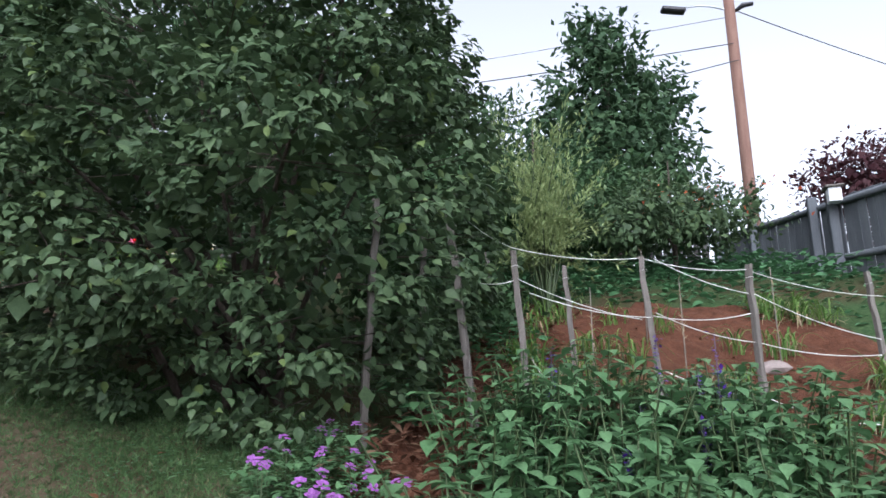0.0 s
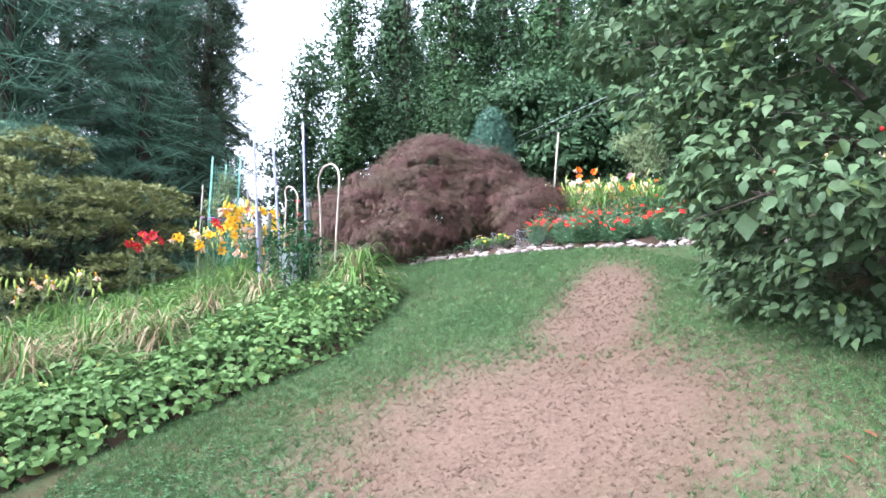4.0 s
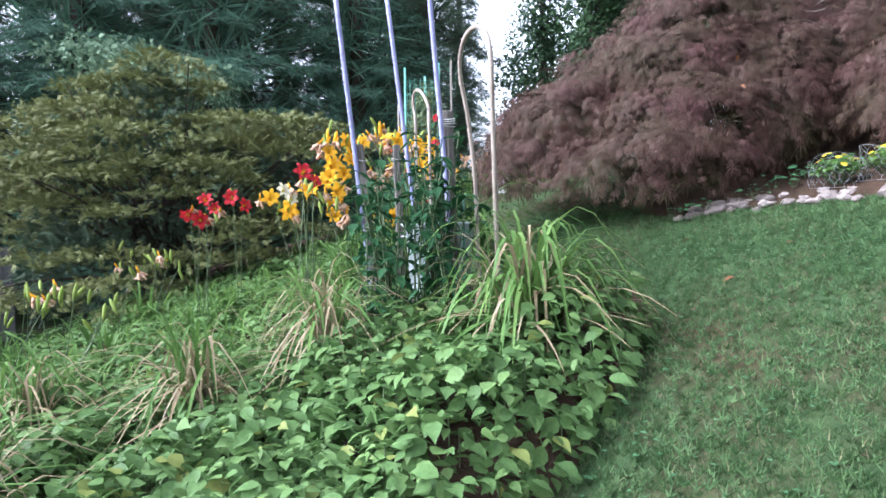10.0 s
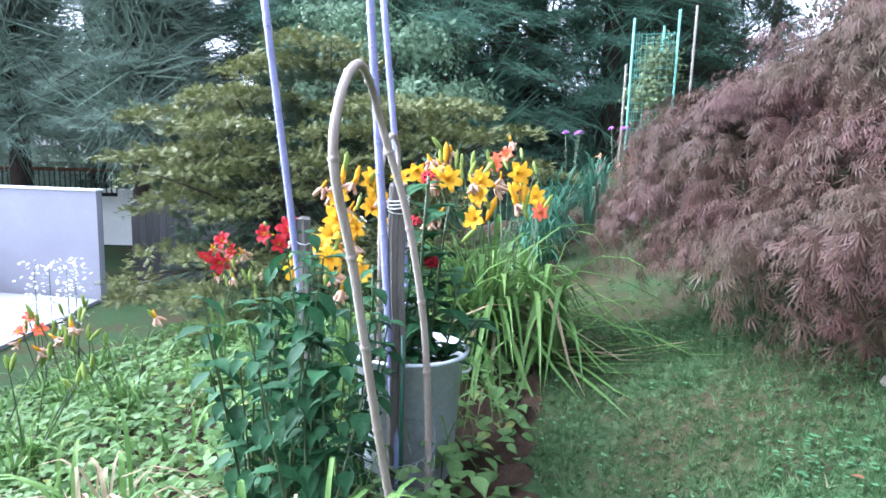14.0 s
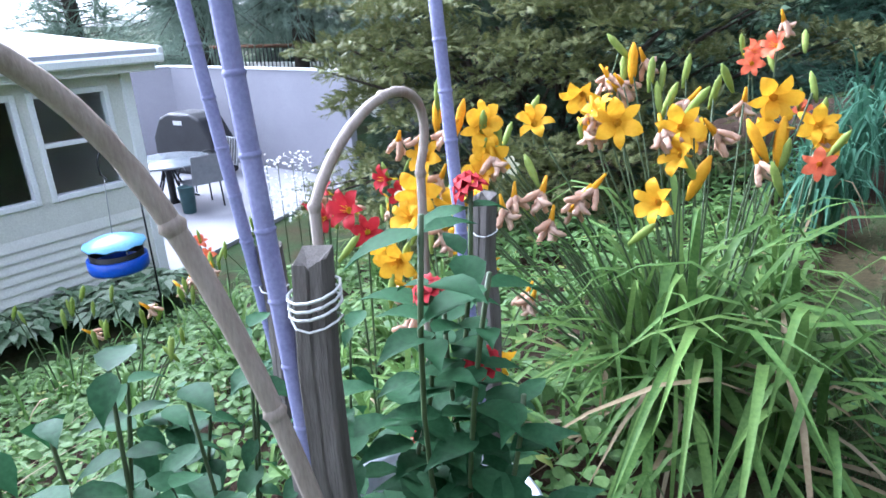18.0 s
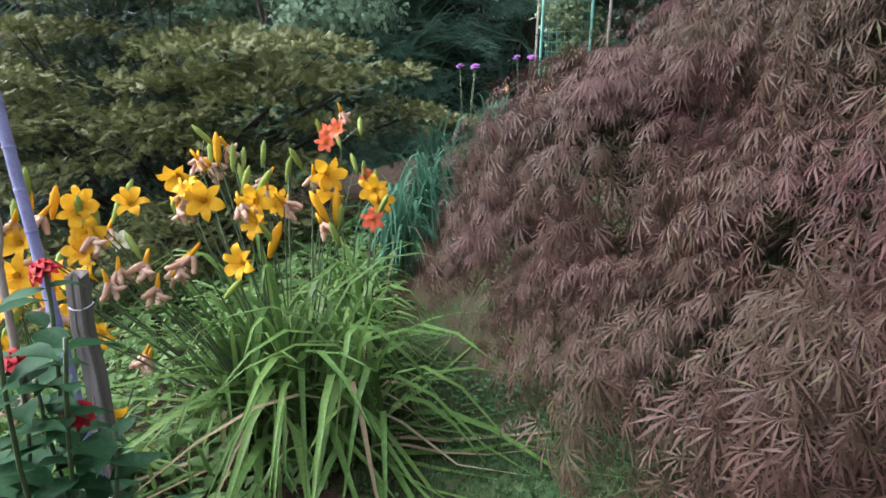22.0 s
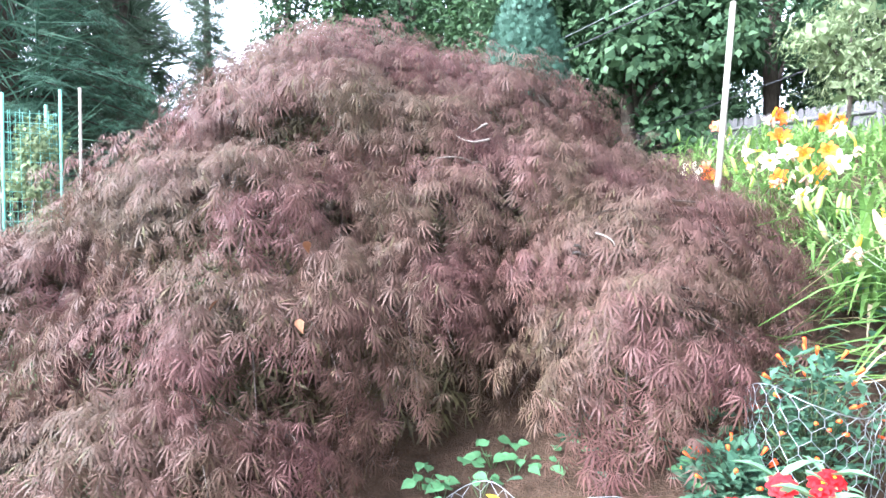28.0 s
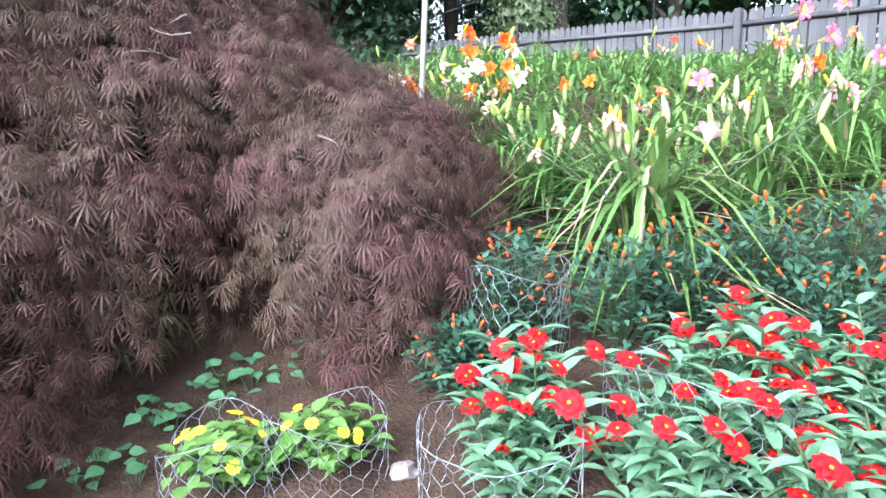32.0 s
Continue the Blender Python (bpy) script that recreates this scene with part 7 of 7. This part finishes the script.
    w3 = thing("wild_bank", 8, -3.5, gz(8, -3.5), "green weeds covering the bank before the dark fence", "ground cover", kind="stuff")
    part("leaves", scatter(BROAD, np.c_[wild, ground_z(*wild.T) + g.uniform(.03, .35, 7000) * g.random(7000)], np.c_[np.cos(ang), np.sin(ang), g.uniform(-.4, .4, 7000)], (0, 0, 1) + g.normal(0, .3, (7000, 3)), g.uniform(.07, .14, 7000)), M_MINT, w3)
    # salvia spikes, behind the leafy border
    for x, y, h in ((2.85, -3.73, 0.84), (3.05, -3.45, 0.77), (2.70, -2.96, 0.67), (2.46, -2.80, 0.40), (2.75, -3.64, 0.66), (2.65, -3.37, 0.48), (2.59, -2.94, 0.48), (2.05, -3.36, 0.50), (2.45, -3.64, 0.55), (2.85, -3.77, 0.58)):
        z = gz(x, y)
        t = thing("salvia", x, y, z, "dark stemmed salvia spike with violet flowers", "flower", "violet salvias")
        top = np.array((x + g.normal(0, .04), y, z + h))
        part("stem", tube([(x, y, z), top], [.005, .002], 4), M_PURPLE_STEM, t)
        s2 = g.uniform(.45, 1, 60)
        q2 = np.array((x, y, z)) + (top - (x, y, z)) * s2[:, None] + g.normal(0, .012, (60, 3))
        part("flowers", scatter(SIMPLE, q2, np.c_[g.normal(0, 1, (60, 2)), g.uniform(-.2, .6, 60)], (0, 0, 1), g.uniform(.02, .04, 60)), P_PURPLE, t)
        q2 = np.array((x, y, z)) + (top - (x, y, z)) * g.uniform(.05, .5, 24)[:, None]
        part("leaves", scatter(LANCE, q2, np.c_[g.normal(0, 1, (24, 2)), g.uniform(-.1, .5, 24)], (0, 0, 1), g.uniform(.05, .1, 24), 1.4), M_MINT, t)
    # leafy border in front
    for k in range(125):
        x, y = in_poly([(1.45, -2.75), (1.9, -2.5), (2.5, -2.6), (3.0, -3.0), (3.2, -3.3), (3.2, -4.0), (2.6, -4.8), (1.6, -4.8), (1.4, -3.4)], 1, g)[0]
        z, h = gz(x, y), g.uniform(.4, .68)
        t = thing("leafy_border_plant", x, y, z, "bushy border plant with broad light green leaves", "plant", "leafy border plants")
        st, P2, W2 = [], [], []
        for j in range(6):
            e = np.array((x + g.normal(0, .12), y + g.normal(0, .12), z + h * g.uniform(.7, 1.1)))
            st.append(tube(arc((x, y, z), e, .03, 4), .004, 4, False))
            s2 = np.repeat(np.linspace(.3, 1, 8), 2)
            P2.append(np.array((x, y, z)) + (e - (x, y, z)) * s2[:, None])
            ang = np.arange(16) * np.pi + np.repeat(np.arange(8), 2) * 1.57 + g.uniform(0, 3)
            W2.append(np.c_[np.cos(ang), np.sin(ang), g.uniform(-.5, .2, 16)])
        part("stems", join(*st), M_STEM, t)
        part("leaves", scatter(BROAD, np.concatenate(P2), np.concatenate(W2), (0, 0, 1), g.uniform(.05, .1, 96), 1.05), M_BORDER, t)
    # lilac phlox at the foot of the shrub
    for k in range(44):
        x, y = in_poly([(1.3, -2.5), (1.45, -2.2), (1.9, -1.75), (2.3, -1.7), (2.3, -2.1), (1.8, -2.6), (1.5, -2.7)], 1, g)[0]
        z, h = gz(x, y), g.uniform(.16, .34)
        t = thing("lilac_flower", x, y, z, "small plant with round lilac-pink flower heads", "flower", "lilac flowers at the shrub's foot")
        e = np.array((x, y, z + h))
        part("stem", tube([(x, y, z), e], .003, 4), M_STEM, t)
        q2 = np.array((x, y, z)) + np.c_[g.normal(0, .08, (44, 2)), g.uniform(.03, h, 44)]
        part("leaves", scatter(BROAD, q2, np.c_[g.normal(0, 1, (44, 2)), g.uniform(-.3, .3, 44)], (0, 0, 1), g.uniform(.03, .06, 44)), M_BORDER, t)
        put(PHLOX, "flower_head", e, (g.normal(-.5, .3), g.normal(-.4, .3), 1), t, g, g.uniform(.75, 1.0))
    # red blooms on the shrub by the dark fence
    t = thing("red_blossoms", 9.1, -3.8, gz(9.1, -3.8) + 1, "scattered small red blossoms on the shrub", "flower", kind="stuff")
    q2 = np.c_[g.normal(8.5, .5, 90), g.normal(-3.8, .5, 90), gz(8.5, -3.8) + g.uniform(.75, 1.25, 90)]
    part("blossoms", scatter(SIMPLE, q2, g.normal(0, 1, q2.shape), (0, 0, 1), .07, 1.6), P_CORAL, t)


M_PURPLE_STEM = plain_mat("dark_stem", (.04, .03, .06), (.09, .06, .12), 12, .6, fine=80, relief=.1)
lay_out(plot, *PLOT_PLAN)

# ---------------------------------------------------------------- the sunroom, patio and what stands there
def house():
    ang = math.degrees(math.atan2(.91, -.42))
    base = pose(-7.2, 4.12, 0, 0, 0, ang)  # x along the wall to its corner, y into the house
    low, top = -1.2, 1.62
    t = thing("house", -7.2, 4.12, -1.04, "pale-sided sunroom of a house with white-framed windows", "house")
    wins = [(-1.04, -.25), (-2.12, -1.14), (-3.3, -2.22), (-4.4, -3.4), (-5.5, -4.5)]
    z0, z1 = .36, 1.45
    xs = [0.0]
    for a, b in wins:
        xs += [b, a]
    xs.append(-6.5)
    spans = [(xs[k + 1], xs[k]) for k in range(0, len(xs), 2)]
    for a, b in spans:
        part("wall", box(a, b, 0, .14, z0, z1), M_SIDING, t, at=base)
    part("wall", box(-6.5, 0, 0, .14, low, z0), M_SIDING, t, at=base)
    part("wall", box(-6.5, 0, 0, .14, z1, top), M_SIDING, t, at=base)
    part("wall", box(-.14, 0, .14, 4.0, low, top), M_SIDING, t, at=base)
    part("wall", box(-6.5, 0, 4.0, 4.14, low, top), M_SIDING, t, at=base)
    part("wall", box(-6.5, -6.36, .14, 4.0, low, top), M_SIDING, t, at=base)
    # back panel and floor coloured near-black to stand for the unlit room
    part("interior", box(-6.3, -.2, 2.2, 2.25, low, top), M_ROOM_SHADE, t, at=base)
    part("floor", box(-6.3, -.2, .15, 3.9, -.6, -.55), M_ROOM_SHADE, t, at=base)
    for a, b in wins:
        w = part("window", box(a, b, .05, .058, z0, z1), M_GLASS, t, at=base)
        w.visible_shadow = False
        for x0, x1, za, zb in ((a, a + .055, z0, z1), (b - .055, b, z0, z1), (a + .055, b - .055, z0, z0 + .06), (a + .055, b - .055, z1 - .06, z1)):
            part("frame", box(x0, x1, -.025, .09, za, zb, .006), M_TRIM, w, at=base)
        if (a, b) in (wins[0],):
            part("meeting_rail", box(a + .055, b - .055, -.015, .07, .9, .945, .005), M_TRIM, w, at=base)
    # lap siding below and above the windows
    me = bpy.data.meshes.new("clapboard")
    bm = bmesh.new()
    V = [(-6.5, -.03, 0), (0, -.03, 0), (0, -.004, .108), (-6.5, -.004, .108), (-6.5, -.012, 0), (0, -.012, 0)]
    vs = [bm.verts.new(v) for v in V]
    bm.faces.new((vs[0], vs[1], vs[2], vs[3]))
    bm.faces.new((vs[4], vs[5], vs[1], vs[0]))
    bm.to_mesh(me)
    bm.free()
    me.materials.append(M_SIDING)
    for k in range(12):
        part("clapboard", me, None, t, at=base @ pose(0, 0, low + .02 + k * .105))
    part("corner_board", box(-.1, .012, -.035, .02, low, top, .006), M_TRIM, t, at=base)
    part("fascia", box(-6.6, .22, -.2, -.17, 1.58, 1.72, .005), M_SIDING, t, at=base)
    part("soffit", box(-6.6, .22, -.2, .0, 1.56, 1.58), M_SIDING, t, at=base)
    bm = box(-6.6, .3, -.29, -.2, 1.64, 1.74, .02)
    part("gutter", bm, M_TRIM, t, "white eaves gutter", at=base)
    part("roof", box(-6.6, .3, -.24, 4.3, -.03, .03, .008), M_ROOF, t, "pale grey low-pitched roof", at=base @ pose(0, 0, 1.77, 3, 0, 0))
    part("roof_edge", box(.24, .3, -.28, 4.3, -.07, .045, .01), M_TRIM, t, at=base @ pose(0, 0, 1.775, 3, 0, 0))
    # the higher part of the house with its shingled roof
    part("upper_wall", box(-7.5, -1.2, 4.3, 9, low, 2.1), M_SIDING, t, "tan upper wall", at=base)
    part("upper_fascia", box(-7.6, -.8, 3.85, 3.95, 2.08, 2.24, .01), M_TRIM, t, at=base)
    roof = part("upper_roof", box(-7.6, -.8, 3.85, 7.6, -.05, .05), M_SHINGLE, t, "brown shingled roof", at=base @ pose(0, .6, 1.03, 17, 0, 0))
    sh = bpy.data.meshes.new("shingle")
    bm = box(-.15, .15, 0, .16, 0, .014, .002)
    bm.to_mesh(sh)
    bm.free()
    sh.materials.append(M_SHINGLE)
    for r in range(14):
        for c in range(14):
            part("shingle", sh, None, roof, at=base @ pose(0, .6, 1.03, 17, 0, 0) @ pose(-5.0 + c * .3 + (r % 2) * .15, 3.86 + r * .145, .055, 3, 0, 0))
    for x in (-1.15, -.9):
        part("lamp", box(x - .05, x + .05, 3.6, 3.8, 1.94, 2.06, .03), M_WHITE, t, "small white floodlight", at=base)


lay_out(house, *HOUSE_PLAN, 0.28)


def patio():
    slab = [(-7.3, 4.0), (-10.55, 7.75), (-15.2, 5.3), (-16.4, 1.0), (-9.0, 1.0)]
    bm = bmesh.new()
    vs = [bm.verts.new((x, y, -1.0)) for x, y in slab]
    f = bm.faces.new(vs)
    if f.normal.z < 0:
        bmesh.ops.reverse_faces(bm, faces=[f])
    r = bmesh.ops.extrude_face_region(bm, geom=bm.faces[:])
    bmesh.ops.translate(bm, vec=(0, 0, -.12), verts=[v for v in r["geom"] if isinstance(v, bmesh.types.BMVert)])
    bmesh.ops.recalc_face_normals(bm, faces=bm.faces[:])
    whole("patio", bm, M_PATIO, "pale concrete patio beside the house", "patio", kind="structure")
    for k, (a, b) in enumerate((((-15.3, 5.35), (-10.6, 7.8)), ((-16.6, 1.0), (-15.3, 5.35)))):
        a, b = np.array(a), np.array(b)
        L = np.linalg.norm(b - a)
        m = pose(a[0], a[1], -1.1, 0, 0, math.degrees(math.atan2(*(b - a)[::-1])))
        w = whole(f"patio_wall_{k + 1}", box(0, L, 0, .15, 0, 2.06), M_WALL, "smooth pale lilac-grey patio wall", "wall", kind="structure", at=m)
        part("coping", box(-.02, L + .02, -.03, .18, 2.06, 2.1, .008), M_TRIM, w, at=m)
    # grill under its cover
    x, y, z = -13.2, 5.35, -1.0
    t = thing("covered_grill", x, y, z, "barbecue grill under a black fabric cover", "grill")
    bm = bmesh.new()
    prof = [(-.82, 0), (.82, 0), (.8, .72), (.55, 1.12), (.3, 1.22), (-.3, 1.22), (-.55, 1.12), (-.8, .72)]
    a1 = [bm.verts.new((u, -.32, v)) for u, v in prof]
    b1 = [bm.verts.new((u, .32, v)) for u, v in prof]
    bm.faces.new(a1)
    bm.faces.new(b1[::-1])
    for k in range(len(prof)):
        j = (k + 1) % len(prof)
        bm.faces.new((a1[j], a1[k], b1[k], b1[j]))
    bmesh.ops.recalc_face_normals(bm, faces=bm.faces[:])
    bmesh.ops.bevel(bm, geom=bm.edges[:], offset=.06, segments=3, affect="EDGES", profile=.5)
    m = pose(x, y, z, 0, 0, 35)
    part("cover", bm, M_BLACK, t, at=m)
    part("patch", box(-.12, .1, -.345, -.33, 1.0, 1.08), M_WHITE, t, "small white patch", at=m)
    # round table and chairs
    x, y = -10.9, 4.6
    t = thing("patio_table", x, y, z, "round glass-topped patio table with dark legs", "table")
    V, F = lathe([(.0001, .745), (.7, .745), (.71, .735), (.71, .715), (.69, .71), (.0001, .71)], 32)
    part("tabletop", (V + (x, y, z), F), M_TABLE, t)
    V, F = lathe([(.11, 0), (.1, .02), (.06, .08), (.06, .7)], 12)
    part("pedestal", (V + (x, y, z), F), M_IRON, t)
    for k in range(4):
        a = k * 1.57 + .5
        part("leg", tube(arc((x + .05 * math.cos(a), y + .05 * math.sin(a), z + .7), (x + .5 * math.cos(a), y + .5 * math.sin(a), z + .01), -.15, 7), .02, 6), M_IRON, t)

    def chair(x, y, turn):
        c = thing("patio_chair", x, y, z, "grey slatted patio armchair with a dark frame", "chair", "chairs round the patio table")
        m = pose(x, y, z, 0, 0, turn)
        for sx in (-.26, .26):
            for sy in (-.24, .24):
                part("leg", tube([(sx, sy, 0), (sx * .95, sy * .95, .44)], .013, 6), M_IRON, c, at=m)
            part("armrest", tube(arc((sx, -.24, .44), (sx, .24, .66), .16, 7), .014, 6), M_IRON, c, at=m)
        part("seat", box(-.26, .26, -.25, .24, .42, .445, .01), M_CHAIR, c, at=m)
        b = part("backrest", box(-.26, .26, -.01, .01, .46, .95, .006), M_CHAIR, c, at=m @ pose(0, .25, 0, -12, 0, 0))
        for k in range(6):
            part("slat", box(-.25 + k * .085, -.21 + k * .085, -.018, -.011, .48, .93), M_IRON, b, at=m @ pose(0, .25, 0, -12, 0, 0))

    chair(-11.2, 5.35, 20)
    chair(-10.35, 5.0, -75)
    chair(-10.4, 3.9, -150)
    x, y = -10.1, 4.75
    t = thing("waste_can", x, y, z, "small dark teal cylindrical can on the patio", "can")
    V, F = lathe([(.1, 0), (.13, .42), (.135, .43), (.12, .44), (.0001, .43)], 20)
    part("body", (V + (x, y, z), F), M_TEAL, t, flat=False)
    # neighbour's railing and pale house behind the wall
    t = thing("deck_railing", -19, 9.5, .6, "dark wooden deck railing behind the patio wall", "railing")
    a, b = np.array((-20.6, 6.9)), np.array((-16.2, 10.9))
    for h in (.5, 1.15):
        part("rail", tube([(*a, h), (*b, h)], .05, 4), M_RUST if h > 1 else M_IRON, t)
    for s in np.linspace(0, 1, 46):
        p = a + (b - a) * s
        part("baluster", tube([(*p, .5), (*p, 1.15)], .018, 4), M_IRON, t)
    w = whole("deck_wall", box(0, 8, 0, .2, 0, 1.6), M_SIDING, "pale low building wall behind the patio", "building", at=pose(-21.8, 7.6, -1.0, 0, 0, 38))
    f = thing("side_fence", -11.5, 9.5, -1, "short run of weathered board fence beyond the patio wall", "fence")
    for k in range(18):
        part("board", box(-.068, .068, -.01, .01, 0, 1.75, .004), M_FENCE, f, at=pose(-11.6 + k * .11, 9.0 + k * .09, -1.0, 0, 0, 40))


lay_out(patio, *HOUSE_PLAN, 0.4)


def feeder():
    """Shepherd's hook with a blue dish feeder."""
    x, y = -4.93, 3.93
    z = gz(x, y)
    t = thing("shepherd_hook", x, y, z, "black iron shepherd's hook in the bed", "hook")
    top = 1.12
    a = np.linspace(0, np.pi, 10)
    part("rod", tube([(x, y, z - .1), (x, y, top)] + [(x + .03 * (1 - math.cos(u)), y - .12 + .12 * math.cos(u), top + .12 * math.sin(u)) for u in a] + [(x + .06, y - .24, top - .08), (x + .06, y - .2, top - .13)], .008, 6), M_IRON, t)
    cx, cy, cz = -4.73, 3.68, .3
    f = thing("bird_feeder", cx, cy, cz, "bright blue round bird feeder with a pale blue lid", "bird feeder")
    V, F = lathe([(.13, 0), (.165, .005), (.172, .02), (.172, .085), (.16, .09), (.15, .03), (.05, .028), (.04, .06), (.0001, .06)], 28)
    part("dish", (V * 1.3 + (cx, cy, cz), F), M_BLUE, f, flat=False)
    V, F = lathe([(.15, .06), (.152, .12), (.148, .122), (.146, .06)], 28)
    part("liner", (V * 1.3 + (cx, cy, cz), F), M_IRON, f, "dark mesh liner", flat=False)
    V, F = lathe([(.0001, .225), (.1, .205), (.178, .17), (.18, .163), (.1, .195), (.0001, .214)], 20)
    V = V + np.c_[np.zeros((len(V), 2)), .006 * np.cos(np.arange(len(V)) * np.pi)] * (np.hypot(V[:, 0], V[:, 1]) > .12)[:, None]
    part("lid", (V * 1.3 + (cx, cy, cz), F), M_SKYBLUE, f)
    for k in range(3):
        u = k * 2.1 + .4
        part("hanger", tube([(cx + .195 * math.cos(u), cy + .195 * math.sin(u), cz + .1), (cx + .18 * math.cos(u), cy + .18 * math.sin(u), cz + .24)], .004, 4), M_WIRE, f)
    part("cord", tube([(cx, cy, cz + .29), (x + .06, y - .22, top - .1)], .003, 4), M_WIRE, f)


lay_out(feeder, *HOUSE_PLAN, 0.2)


def hostas():
    g = np.random.default_rng(141)
    for k in range(40):
        u, v = g.uniform(0, 1), g.uniform(.15, 1.0)
        wx, wy = -6.25 + u * -.9 + v * .85, 1.6 + u * 2.3 + v * .35
        z = gz(wx, wy)
        t = thing("hosta", wx, wy, z, "hosta with white-edged green leaves below the sunroom", "hosta", "hostas along the house")
        n = 30
        a = g.uniform(0, 6.28, n)
        r = g.uniform(.03, .2, n)
        q2 = np.c_[wx + np.cos(a) * r, wy + np.sin(a) * r, z + .1 + .18 * (1 - r / .25) + g.normal(0, .02, n)]
        part("leaves", scatter(BROAD, q2, np.c_[np.cos(a), np.sin(a), g.uniform(-.5, .2, n)], (0, 0, 1), g.uniform(.13, .2, n), .8), M_HOSTA, t)
        part("stems", join(*[tube([(wx, wy, z), q3], .004, 3, False) for q3 in q2[::3]]), M_STEM, t)
    # white flower spikes by the patio
    for x, y in ((-6.8, 5.5), (-6.7, 5.65), (-6.95, 5.4), (-6.85, 5.8)):
        z = gz(x, y)
        t = thing("white_flower_spike", x, y, z, "loose spike of small white flowers by the patio", "flower", "white flower spikes")
        part("stem", tube([(x, y, z), (x, y, z + 1.25)], .005, 4), M_STEM, t)
        q2 = np.c_[g.normal(x, .09, 60), g.normal(y, .09, 60), g.uniform(z + .55, z + 1.35, 60)]
        part("flowers", scatter(SIMPLE, q2, g.normal(0, 1, q2.shape), (0, 0, 1), .05, 1.6), P_WHITE, t)


lay_out(hostas, *HOUSE_PLAN, 0.12)
